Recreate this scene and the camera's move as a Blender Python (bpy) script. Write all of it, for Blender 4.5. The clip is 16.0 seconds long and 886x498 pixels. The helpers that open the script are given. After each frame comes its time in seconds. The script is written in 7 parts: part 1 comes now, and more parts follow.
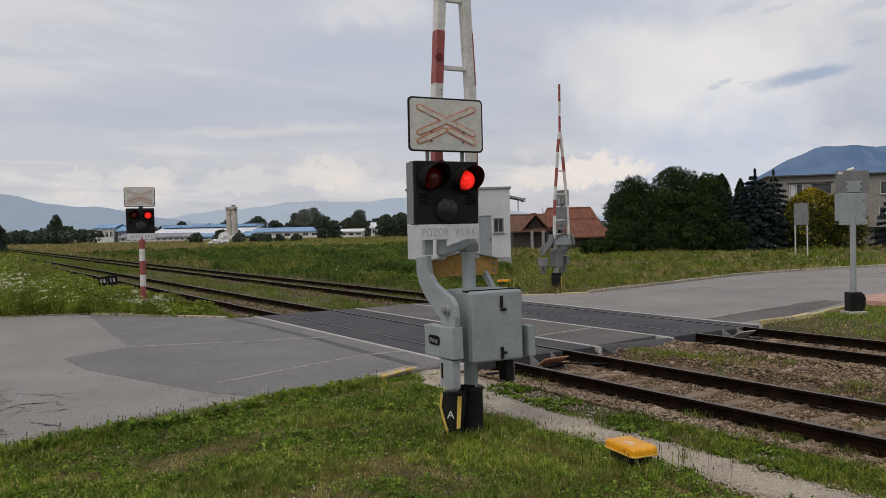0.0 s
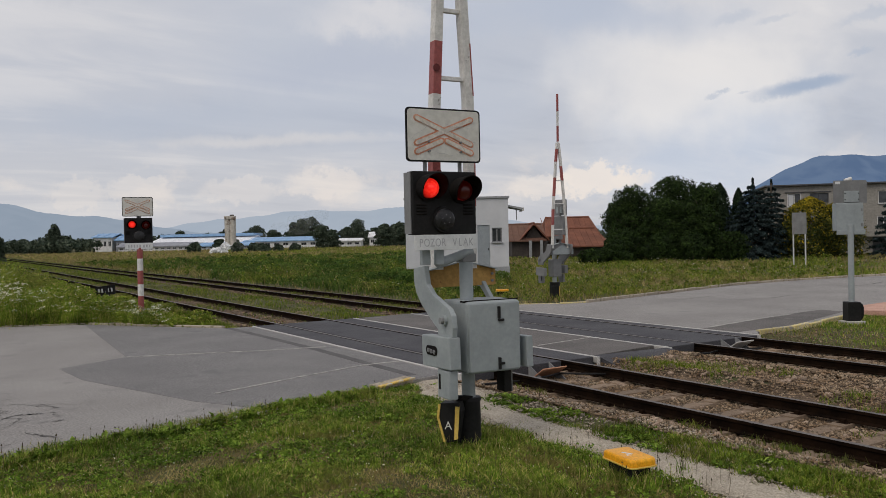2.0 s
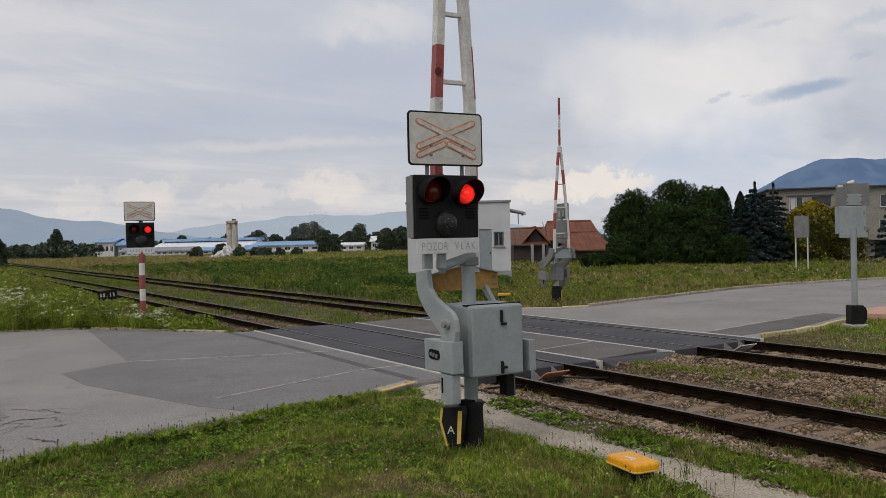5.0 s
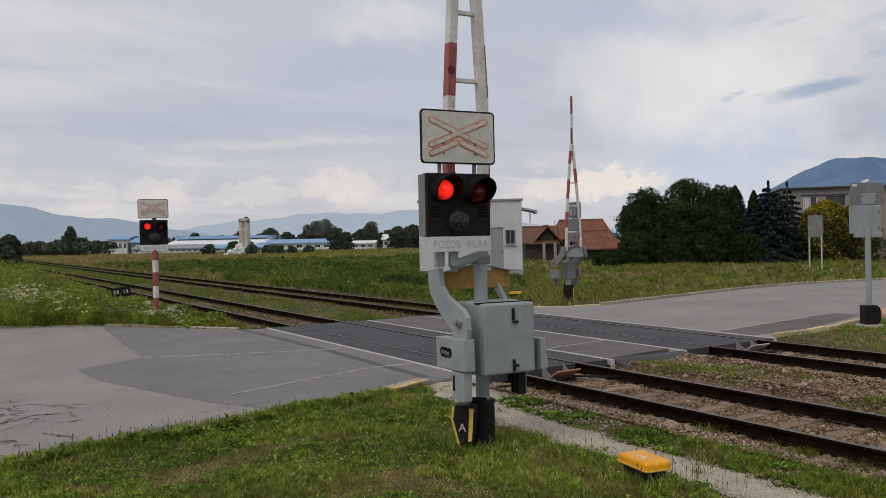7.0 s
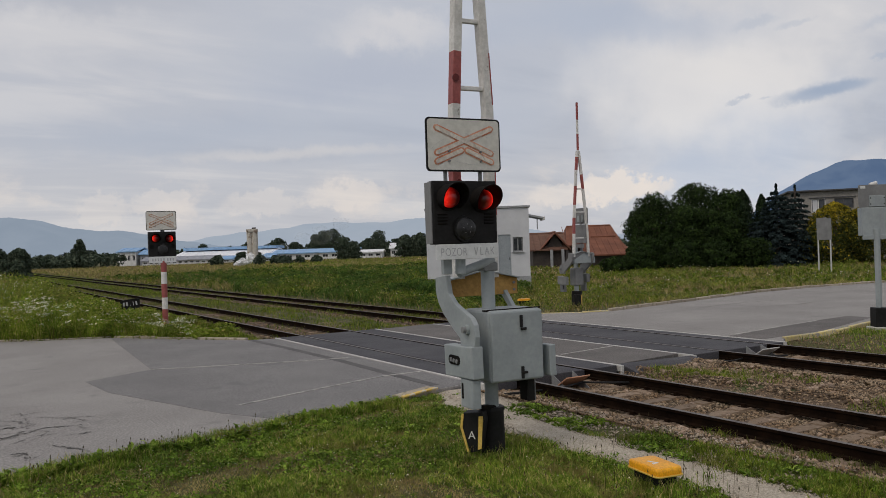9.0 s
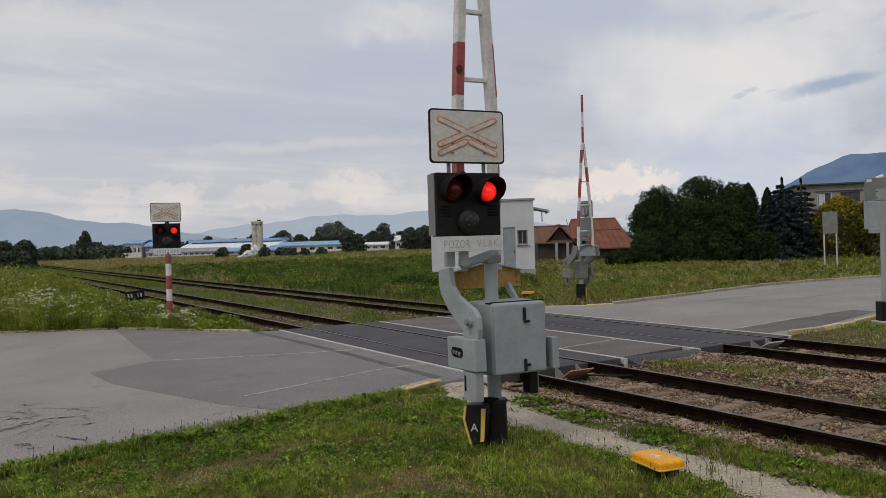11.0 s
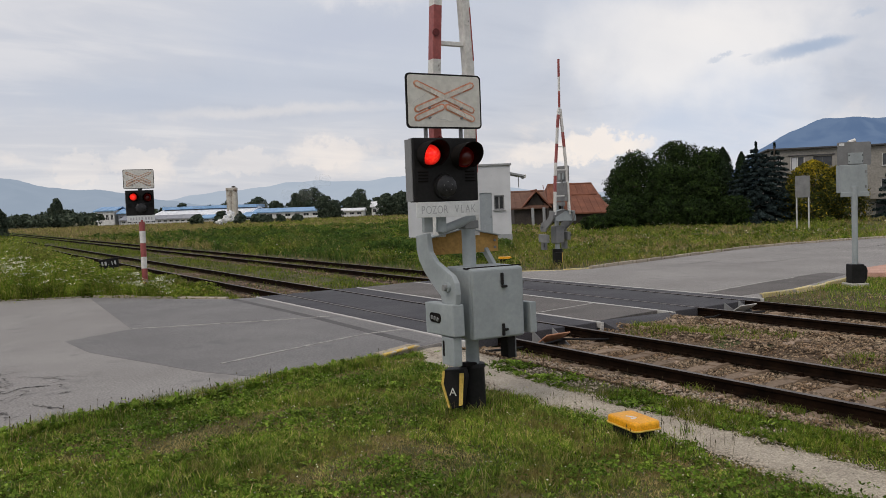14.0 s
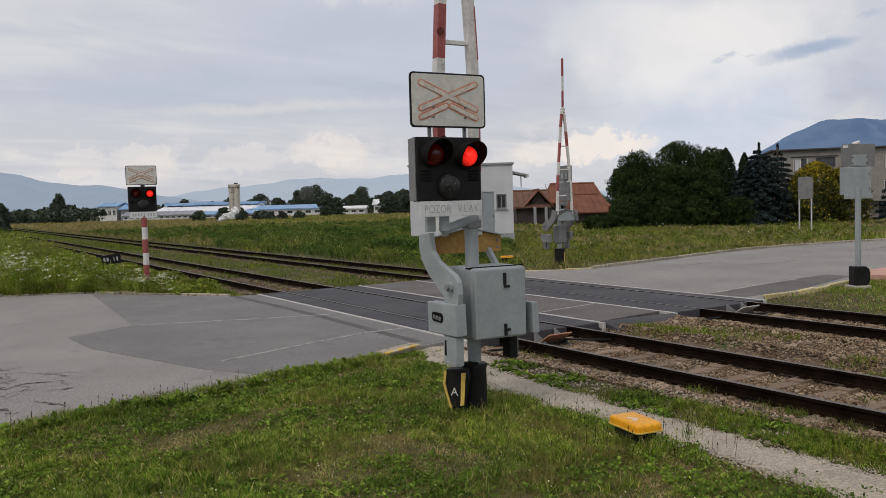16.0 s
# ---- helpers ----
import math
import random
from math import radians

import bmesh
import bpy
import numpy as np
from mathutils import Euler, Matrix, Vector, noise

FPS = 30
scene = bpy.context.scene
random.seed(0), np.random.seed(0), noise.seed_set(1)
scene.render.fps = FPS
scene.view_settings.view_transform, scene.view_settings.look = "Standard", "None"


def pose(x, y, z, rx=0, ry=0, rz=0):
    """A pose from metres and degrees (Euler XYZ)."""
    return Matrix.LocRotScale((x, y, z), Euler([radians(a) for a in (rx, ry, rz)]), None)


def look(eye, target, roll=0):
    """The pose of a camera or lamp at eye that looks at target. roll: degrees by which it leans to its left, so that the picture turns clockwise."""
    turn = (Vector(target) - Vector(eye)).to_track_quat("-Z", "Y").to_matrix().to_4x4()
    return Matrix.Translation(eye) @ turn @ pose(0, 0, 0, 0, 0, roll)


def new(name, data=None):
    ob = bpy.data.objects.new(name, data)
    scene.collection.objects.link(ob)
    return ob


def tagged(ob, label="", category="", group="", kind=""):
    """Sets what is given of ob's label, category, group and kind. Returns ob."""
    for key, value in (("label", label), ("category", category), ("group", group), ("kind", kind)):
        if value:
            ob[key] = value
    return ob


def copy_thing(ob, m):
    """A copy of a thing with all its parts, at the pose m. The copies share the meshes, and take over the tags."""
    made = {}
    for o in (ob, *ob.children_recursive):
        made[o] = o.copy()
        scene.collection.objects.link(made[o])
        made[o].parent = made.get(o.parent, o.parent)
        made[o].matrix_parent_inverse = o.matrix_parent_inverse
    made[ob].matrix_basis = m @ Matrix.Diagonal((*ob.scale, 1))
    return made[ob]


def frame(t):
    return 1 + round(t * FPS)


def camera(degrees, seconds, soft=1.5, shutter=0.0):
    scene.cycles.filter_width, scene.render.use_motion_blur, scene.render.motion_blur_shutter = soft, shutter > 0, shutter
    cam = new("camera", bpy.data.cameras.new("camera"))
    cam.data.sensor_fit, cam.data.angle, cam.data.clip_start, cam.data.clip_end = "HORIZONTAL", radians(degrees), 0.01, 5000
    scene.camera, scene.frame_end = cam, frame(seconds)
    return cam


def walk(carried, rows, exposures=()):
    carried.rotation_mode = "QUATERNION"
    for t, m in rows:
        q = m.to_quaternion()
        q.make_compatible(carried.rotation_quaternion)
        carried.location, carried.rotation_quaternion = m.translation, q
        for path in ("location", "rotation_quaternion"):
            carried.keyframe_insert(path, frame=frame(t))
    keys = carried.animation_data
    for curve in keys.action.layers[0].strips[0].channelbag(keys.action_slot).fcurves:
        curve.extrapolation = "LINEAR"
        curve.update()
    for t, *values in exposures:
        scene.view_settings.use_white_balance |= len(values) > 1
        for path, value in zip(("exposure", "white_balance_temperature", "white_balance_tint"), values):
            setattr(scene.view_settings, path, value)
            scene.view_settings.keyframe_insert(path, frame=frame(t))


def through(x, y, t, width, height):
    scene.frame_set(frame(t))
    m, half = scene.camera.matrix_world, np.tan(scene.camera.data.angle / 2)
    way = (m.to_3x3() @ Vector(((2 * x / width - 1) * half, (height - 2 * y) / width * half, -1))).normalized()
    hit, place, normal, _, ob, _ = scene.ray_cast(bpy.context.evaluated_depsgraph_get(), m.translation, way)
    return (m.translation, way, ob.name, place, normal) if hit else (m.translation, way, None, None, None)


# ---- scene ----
# x runs across the tracks, y along them, z = 0 is the rail top and the road
cam = camera(57.0, 16.0, soft=0.6)
PATH = [
    (0, pose(-0.000, -0.000, 2.192, 88.551, 1.232, -32.683)),
    (0.5, pose(-0.007, -0.005, 2.186, 88.647, 1.027, -32.660)),
    (1, pose(-0.005, -0.006, 2.193, 88.906, 1.076, -32.673)),
    (1.5, pose(0.007, -0.000, 2.196, 89.091, 1.257, -32.756)),
    (2, pose(0.014, 0.001, 2.202, 89.200, 1.239, -32.784)),
    (2.5, pose(0.014, 0.011, 2.196, 89.029, 1.245, -32.873)),
    (3, pose(0.021, 0.027, 2.193, 88.908, 1.074, -32.863)),
    (3.5, pose(0.013, 0.014, 2.191, 88.921, 1.024, -32.844)),
    (4, pose(0.017, 0.014, 2.196, 89.016, 1.100, -32.883)),
    (4.5, pose(0.022, 0.023, 2.198, 89.487, 1.295, -32.816)),
    (7, pose(0.004, 0.007, 2.195, 89.396, 1.158, -31.853)),
    (7.5, pose(0.011, 0.015, 2.196, 89.223, 1.006, -31.821)),
    (8, pose(0.014, 0.030, 2.193, 88.862, 0.662, -31.910)),
    (8.5, pose(0.017, 0.015, 2.187, 89.772, 1.453, -31.805)),
    (9, pose(0.007, -0.001, 2.192, 89.968, 1.932, -31.321)),
    (11.5, pose(0.042, 0.014, 2.183, 89.142, 1.771, -30.880)),
    (12, pose(0.043, 0.011, 2.181, 88.534, 1.859, -30.834)),
    (12.5, pose(0.020, 0.019, 2.174, 87.706, 1.275, -31.027)),
    (13, pose(0.032, 0.033, 2.170, 87.411, 1.289, -32.079)),
    (13.5, pose(0.045, 0.056, 2.176, 87.474, 1.777, -32.754)),
    (14, pose(0.029, 0.022, 2.185, 87.007, 2.053, -32.632)),
    (14.5, pose(0.025, 0.025, 2.183, 86.866, 2.682, -32.462)),
    (15, pose(0.009, 0.010, 2.189, 86.965, 2.316, -32.451)),
    (15.5, pose(0.014, 0.023, 2.189, 86.989, 1.631, -32.264)),
    (16, pose(0.031, 0.044, 2.196, 86.895, 1.593, -32.486)),
]
EXPOSURE = [(0, -0.10, 6600, 12.0), (2, -0.11, 6600, 12.0), (4.5, -0.11, 6600, 12.0), (7, -0.11, 6600, 12.0), (8, -0.09, 6600, 12.0), (9, -0.21, 6600, 12.0), (11.5, -0.09, 6600, 12.0), (12.5, 0.02, 6600, 12.0), (14.5, 0.04, 6600, 12.0), (15.5, -0.05, 6600, 12.0), (16, -0.01, 6600, 12.0)]
walk(cam, PATH, EXPOSURE)

# ---------------------------------------------------------------- sky and sun
def node(tree, kind, **values):
    n = tree.nodes.new(kind)
    for key, value in values.items():
        n.inputs[key].default_value = value
    return n


def ramp(tree, factor, stops, ease=False):
    n = tree.nodes.new("ShaderNodeValToRGB")
    if ease:
        n.color_ramp.interpolation = "EASE"
    while len(n.color_ramp.elements) < len(stops):
        n.color_ramp.elements.new(0.5)
    for e, (at, c) in zip(n.color_ramp.elements, stops):
        e.position = at
        e.color = (*c, 1) if len(c) == 3 else c
    tree.links.new(factor, n.inputs["Fac"])
    return n


def grey(v):
    return (v, v, v)


def math_node(tree, op, a, b=None, clamp=False):
    n = tree.nodes.new("ShaderNodeMath")
    n.operation, n.use_clamp = op, clamp
    for i, s in enumerate((a, b)):
        if s is None:
            continue
        if isinstance(s, (int, float)):
            n.inputs[i].default_value = s
        else:
            tree.links.new(s, n.inputs[i])
    return n.outputs[0]


def mix_node(tree, factor, a, b, blend="MIX"):
    n = tree.nodes.new("ShaderNodeMix")
    n.data_type, n.blend_type = "RGBA", blend
    for socket, s in ((n.inputs[0], factor), (n.inputs[6], a), (n.inputs[7], b)):
        if isinstance(s, (int, float)):
            socket.default_value = s
        elif isinstance(s, tuple):
            socket.default_value = (*s, 1)
        else:
            tree.links.new(s, socket)
    return n.outputs[2]


SUN_UP, SUN_FROM = 52.0, 250.0     # degrees above the horizon; compass turn of the sun


def build_sky():
    world = bpy.data.worlds.new("cloudy_sky")
    world.use_nodes = True
    scene.world = world
    t = world.node_tree
    t.nodes.clear()
    way = t.nodes.new("ShaderNodeTexCoord").outputs["Generated"]
    sep = t.nodes.new("ShaderNodeSeparateXYZ")
    t.links.new(way, sep.inputs[0])
    up = math_node(t, "MAXIMUM", sep.outputs[2], 0.0)
    # clear air between the clouds
    air = t.nodes.new("ShaderNodeTexSky")
    air.sky_type, air.sun_disc = "NISHITA", False
    air.sun_elevation, air.sun_rotation = radians(SUN_UP), radians(SUN_FROM)
    air_dim = mix_node(t, 1.0, air.outputs[0], grey(0.085), "MULTIPLY")
    # cloud layers, flattened towards the horizon
    low = math_node(t, "ADD", up, 0.16)
    flat = t.nodes.new("ShaderNodeCombineXYZ")
    t.links.new(math_node(t, "DIVIDE", sep.outputs[0], low), flat.inputs[0])
    t.links.new(math_node(t, "DIVIDE", sep.outputs[1], low), flat.inputs[1])
    big = node(t, "ShaderNodeTexNoise", Scale=0.55, Detail=5.0, Roughness=0.5, Distortion=0.3)
    t.links.new(flat.outputs[0], big.inputs["Vector"])
    fine = node(t, "ShaderNodeTexNoise", Scale=1.7, Detail=7.0, Roughness=0.55, Distortion=0.5)
    pull = t.nodes.new("ShaderNodeMapping")
    pull.inputs["Rotation"].default_value = (0, 0, radians(33))
    pull.inputs["Scale"].default_value = (0.55, 1.5, 1)
    t.links.new(flat.outputs[0], pull.inputs[0])
    t.links.new(pull.outputs[0], fine.inputs["Vector"])
    depth = math_node(t, "ADD", math_node(t, "MULTIPLY", big.outputs["Fac"], 0.55), math_node(t, "MULTIPLY", fine.outputs["Fac"], 0.45))
    deck = ramp(t, depth, [(0.33, (0.40, 0.45, 0.55)), (0.46, (0.54, 0.58, 0.66)), (0.58, (0.72, 0.73, 0.76)), (0.68, (0.86, 0.85, 0.84))], True)
    height = ramp(t, up, [(0.0, (0.70, 0.69, 0.69)), (0.07, (0.71, 0.70, 0.69)), (0.15, (0.62, 0.65, 0.70)), (0.24, (0.70, 0.71, 0.73)), (0.5, (0.56, 0.57, 0.60)), (1.0, (0.60, 0.60, 0.62))], True)
    cloud = mix_node(t, 0.34, deck.outputs[0], height.outputs[0])
    # cream cumulus heads low over the hills
    puff = node(t, "ShaderNodeTexNoise", Scale=11.0, Detail=9.0, Roughness=0.6, Distortion=0.25)
    stretch = t.nodes.new("ShaderNodeMapping")
    stretch.inputs["Scale"].default_value = (1, 1, 1.9)
    stretch.inputs["Location"].default_value = (0.35, 0.1, 0.0)
    t.links.new(way, stretch.inputs[0])
    t.links.new(stretch.outputs[0], puff.inputs["Vector"])
    head = ramp(t, puff.outputs["Fac"], [(0.50, grey(0)), (0.66, grey(1))], True)
    band = ramp(t, up, [(0.02, grey(0)), (0.05, grey(0.9)), (0.085, grey(0.7)), (0.115, grey(0))], True)
    cloud = mix_node(t, math_node(t, "MULTIPLY", head.outputs[0], math_node(t, "MULTIPLY", band.outputs[0], 0.6)), cloud, (0.86, 0.80, 0.75))

    def spot(cloud, centre, size, squash, colour, strength, wobble):
        """One cloud of its own: a soft blot round a direction, wider than high."""
        off = t.nodes.new("ShaderNodeVectorMath")
        off.operation = "SUBTRACT"
        t.links.new(way, off.inputs[0])
        off.inputs[1].default_value = centre
        scale = t.nodes.new("ShaderNodeVectorMath")
        scale.operation = "MULTIPLY"
        t.links.new(off.outputs[0], scale.inputs[0])
        scale.inputs[1].default_value = (1, 1, squash)
        length = t.nodes.new("ShaderNodeVectorMath")
        length.operation = "LENGTH"
        t.links.new(scale.outputs[0], length.inputs[0])
        n = node(t, "ShaderNodeTexNoise", Scale=3.0 / size, Detail=5.0)
        t.links.new(way, n.inputs["Vector"])
        reach = math_node(t, "ADD", length.outputs["Value"], math_node(t, "MULTIPLY", math_node(t, "SUBTRACT", n.outputs["Fac"], 0.5), wobble * size))
        edge = ramp(t, math_node(t, "DIVIDE", reach, size), [(0.25, grey(strength)), (1.0, grey(0))], True)
        return mix_node(t, edge.outputs[0], cloud, colour)

    def streak(cloud, centre, wide, high, tilt, colour, strength, wobble, soft=0.45, fine=6.0):
        """One long ragged cloud round a direction, tilted by degrees against the horizon."""
        c = Vector(centre).normalized()
        side = c.cross(Vector((0, 0, 1))).normalized()
        top = side.cross(c).normalized()
        turn = radians(tilt)
        along, across = side * math.cos(turn) + top * math.sin(turn), top * math.cos(turn) - side * math.sin(turn)
        n = node(t, "ShaderNodeTexNoise", Scale=fine / wide, Detail=6.0, Roughness=0.6)
        t.links.new(way, n.inputs["Vector"])
        reach = None
        for axis, size, shift in ((along, wide, 0.35), (across, high, 1.0)):
            dot = t.nodes.new("ShaderNodeVectorMath")
            dot.operation = "DOT_PRODUCT"
            t.links.new(way, dot.inputs[0])
            dot.inputs[1].default_value = axis
            off = math_node(t, "DIVIDE", math_node(t, "SUBTRACT", dot.outputs["Value"], axis.dot(c)), size)
            off = math_node(t, "ADD", off, math_node(t, "MULTIPLY", math_node(t, "SUBTRACT", n.outputs["Fac"], 0.5), wobble * shift))
            square = math_node(t, "MULTIPLY", off, off)
            reach = square if reach is None else math_node(t, "ADD", reach, square)
        edge = ramp(t, math_node(t, "SQRT", reach), [(1.0 - soft, grey(strength)), (1.0, grey(0))], True)
        return mix_node(t, edge.outputs[0], cloud, colour)

    cloud = spot(cloud, (0.776, 0.617, 0.095), 0.22, 2.2, (0.58, 0.68, 0.84), 0.55, 0.9)
    cloud = spot(cloud, (0.750, 0.640, 0.180), 0.24, 2.4, (0.93, 0.91, 0.88), 0.75, 1.1)
    cloud = spot(cloud, (0.480, 0.872, 0.230), 0.36, 2.2, (0.54, 0.60, 0.70), 0.50, 0.9)
    # broad grey-blue bands over paler gaps
    cloud = streak(cloud, (0.668, 0.700, 0.258), 0.26, 0.050, -5, (0.50, 0.57, 0.69), 0.70, 1.6, 0.9, 3.0)
    cloud = streak(cloud, (0.230, 0.960, 0.140), 0.24, 0.036, 3, (0.50, 0.56, 0.66), 0.62, 1.6, 0.9, 3.5)
    cloud = streak(cloud, (0.429, 0.878, 0.205), 0.20, 0.040, 6, (0.50, 0.55, 0.66), 0.5, 1.6, 0.9, 3.5)
    cloud = streak(cloud, (0.108, 0.955, 0.285), 0.20, 0.030, 2, (0.47, 0.51, 0.59), 0.6, 1.6, 0.8, 4.0)
    cloud = streak(cloud, (0.470, 0.865, 0.265), 0.12, 0.035, 0, (0.82, 0.81, 0.81), 0.6, 1.8, 0.9, 4.0)
    cloud = streak(cloud, (0.350, 0.930, 0.120), 0.22, 0.010, 2, (0.74, 0.73, 0.73), 0.6, 2.4, 0.9, 6.0)
    # small dark clouds before the bright gap
    cloud = streak(cloud, (0.822, 0.547, 0.158), 0.064, 0.0120, 7, (0.42, 0.50, 0.63), 0.85, 1.2, 0.75, 4.0)
    cloud = streak(cloud, (0.832, 0.532, 0.161), 0.045, 0.0080, 5, (0.36, 0.45, 0.59), 0.55, 0.9, 0.6, 4.0)
    for centre, wide, high, strength in (((0.770, 0.619, 0.155), 0.011, 0.0040, 0.5), ((0.776, 0.610, 0.160), 0.012, 0.0035, 0.55), ((0.790, 0.592, 0.157), 0.010, 0.0020, 0.35), ((0.851, 0.491, 0.189), 0.017, 0.0055, 0.6),
                                         ((0.772, 0.589, 0.238), 0.035, 0.0080, 0.35), ((0.798, 0.557, 0.233), 0.026, 0.0050, 0.35), ((0.850, 0.478, 0.226), 0.040, 0.0100, 0.45)):
        cloud = streak(cloud, centre, wide, high, 8, (0.48, 0.55, 0.66), strength, 2.2, 0.7, 3.0)
    # cream heads of far cumulus
    for centre, wide, high, strength in (((0.685, 0.726, 0.066), 0.060, 0.022, 0.85), ((0.640, 0.768, 0.060), 0.050, 0.016, 0.5), ((0.715, 0.696, 0.064), 0.030, 0.012, 0.6), ((0.415, 0.907, 0.068), 0.060, 0.020, 0.42), ((0.321, 0.945, 0.060), 0.055, 0.018, 0.32), ((0.151, 0.987, 0.056), 0.035, 0.022, 0.30), ((0.214, 0.975, 0.062), 0.040, 0.024, 0.34)):
        cloud = streak(cloud, centre, wide, high, 2, (0.93, 0.86, 0.79), strength, 2.6, 0.40, 3.2)
    sky = mix_node(t, 0.94, air_dim, cloud)
    back = node(t, "ShaderNodeBackground", Strength=1.0)
    t.links.new(sky, back.inputs["Color"])
    end = t.nodes.new("ShaderNodeOutputWorld")
    t.links.new(back.outputs[0], end.inputs["Surface"])


build_sky()
sun_data = bpy.data.lights.new("sun", "SUN")
sun_data.energy, sun_data.angle, sun_data.color = 1.25, radians(35), (1.0, 0.92, 0.80)
sun = new("sun", sun_data)
a_up, a_from = radians(SUN_UP), radians(SUN_FROM)
sun.matrix_world = look((0, 0, 50), Vector((0, 0, 50)) - Vector((math.sin(a_from) * math.cos(a_up), math.cos(a_from) * math.cos(a_up), math.sin(a_up))))


# ---------------------------------------------------------------- materials
def surface(name, a, b, scale=2.0, rough=0.8, metal=0.0, fine=30.0, bump=0.15, stain=None, stain_at=0.62, stain_scale=None, island=0.0, per_object=0.0, coat=0.0, fine_mix=0.35, shine=0.3):
    """A surface of two tones at a large scale, a finer grain with relief, and blots of a third colour."""
    m = bpy.data.materials.new(name)
    m.use_nodes = True
    t = m.node_tree
    p = t.nodes["Principled BSDF"]
    p.inputs["Roughness"].default_value, p.inputs["Metallic"].default_value = rough, metal
    p.inputs["Coat Weight"].default_value = coat
    p.inputs["Specular IOR Level"].default_value = shine
    where = t.nodes.new("ShaderNodeTexCoord").outputs["Object"]

    def noise_at(s, detail):
        n = node(t, "ShaderNodeTexNoise", Scale=s, Detail=detail, Roughness=0.6)
        t.links.new(where, n.inputs["Vector"])
        return n.outputs["Fac"]

    colour = ramp(t, noise_at(scale, 4.0), [(0.33, a), (0.67, b)]).outputs[0]
    grain = noise_at(fine, 3.0)
    dark = ramp(t, grain, [(0.38, grey(0.58)), (0.62, grey(1.32))]).outputs[0]
    colour = mix_node(t, fine_mix, colour, mix_node(t, 1.0, colour, dark, "MULTIPLY"))
    if stain:
        mask = ramp(t, noise_at(stain_scale or scale * 2.7, 6.0), [(stain_at, grey(0)), (stain_at + 0.08, grey(1))]).outputs[0]
        colour = mix_node(t, mask, colour, stain)
    if island or per_object:
        source = t.nodes.new("ShaderNodeNewGeometry").outputs["Random Per Island"] if island else t.nodes.new("ShaderNodeObjectInfo").outputs["Random"]
        k = island or per_object
        colour = mix_node(t, 1.0, colour, ramp(t, source, [(0.0, grey(1 - k)), (1.0, grey(1 + k))]).outputs[0], "MULTIPLY")
    t.links.new(colour, p.inputs["Base Color"])
    if bump:
        bn = node(t, "ShaderNodeBump", Strength=bump, Distance=0.02)
        t.links.new(grain, bn.inputs["Height"])
        t.links.new(bn.outputs[0], p.inputs["Normal"])
    return m


def leafy(name, stops, rough=0.7, through=0.35, patch=None, patch_scale=0.9, patch_at=0.52, clump=1.6):
    """Leaves or blades: each one takes its own tone, and lets some light through."""
    m = bpy.data.materials.new(name)
    m.use_nodes = True
    t = m.node_tree
    p = t.nodes["Principled BSDF"]
    rnd = t.nodes.new("ShaderNodeNewGeometry").outputs["Random Per Island"]
    tone = ramp(t, rnd, stops).outputs[0]
    where = t.nodes.new("ShaderNodeTexCoord").outputs["Object"]
    n = node(t, "ShaderNodeTexNoise", Scale=0.7, Detail=3.0)
    t.links.new(where, n.inputs["Vector"])
    tone = mix_node(t, 1.0, tone, ramp(t, n.outputs["Fac"], [(0.35, (0.75, 0.78, 0.75)), (0.65, (1.25, 1.18, 1.1))]).outputs[0], "MULTIPLY")
    tuft = node(t, "ShaderNodeTexNoise", Scale=clump, Detail=4.0, Roughness=0.7)
    t.links.new(where, tuft.inputs["Vector"])
    tone = mix_node(t, 1.0, tone, ramp(t, tuft.outputs["Fac"], [(0.36, grey(0.42)), (0.50, grey(0.95)), (0.64, grey(1.65))]).outputs[0], "MULTIPLY")
    if patch:
        big = node(t, "ShaderNodeTexNoise", Scale=patch_scale, Detail=5.0, Roughness=0.65)
        t.links.new(where, big.inputs["Vector"])
        tone = mix_node(t, ramp(t, big.outputs["Fac"], [(patch_at, grey(0)), (patch_at + 0.14, grey(0.75))]).outputs[0], tone, patch)
    t.links.new(tone, p.inputs["Base Color"])
    p.inputs["Roughness"].default_value = rough
    p.inputs["Specular IOR Level"].default_value = 0.12
    tl = t.nodes.new("ShaderNodeBsdfTranslucent")
    t.links.new(tone, tl.inputs["Color"])
    mixed = t.nodes.new("ShaderNodeMixShader")
    mixed.inputs[0].default_value = through
    t.links.new(p.outputs[0], mixed.inputs[1])
    t.links.new(tl.outputs[0], mixed.inputs[2])
    t.links.new(mixed.outputs[0], t.nodes["Material Output"].inputs["Surface"])
    return m


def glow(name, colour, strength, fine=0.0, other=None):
    """A far backdrop in haze-tinted colours that gives its own even light."""
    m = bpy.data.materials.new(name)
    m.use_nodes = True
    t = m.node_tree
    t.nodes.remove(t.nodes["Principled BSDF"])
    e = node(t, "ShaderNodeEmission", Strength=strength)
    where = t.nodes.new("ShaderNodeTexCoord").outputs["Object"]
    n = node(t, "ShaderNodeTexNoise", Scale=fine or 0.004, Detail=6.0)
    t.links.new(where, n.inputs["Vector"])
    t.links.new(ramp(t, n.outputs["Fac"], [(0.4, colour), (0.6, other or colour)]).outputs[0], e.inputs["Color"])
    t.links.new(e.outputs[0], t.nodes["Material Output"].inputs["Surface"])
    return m


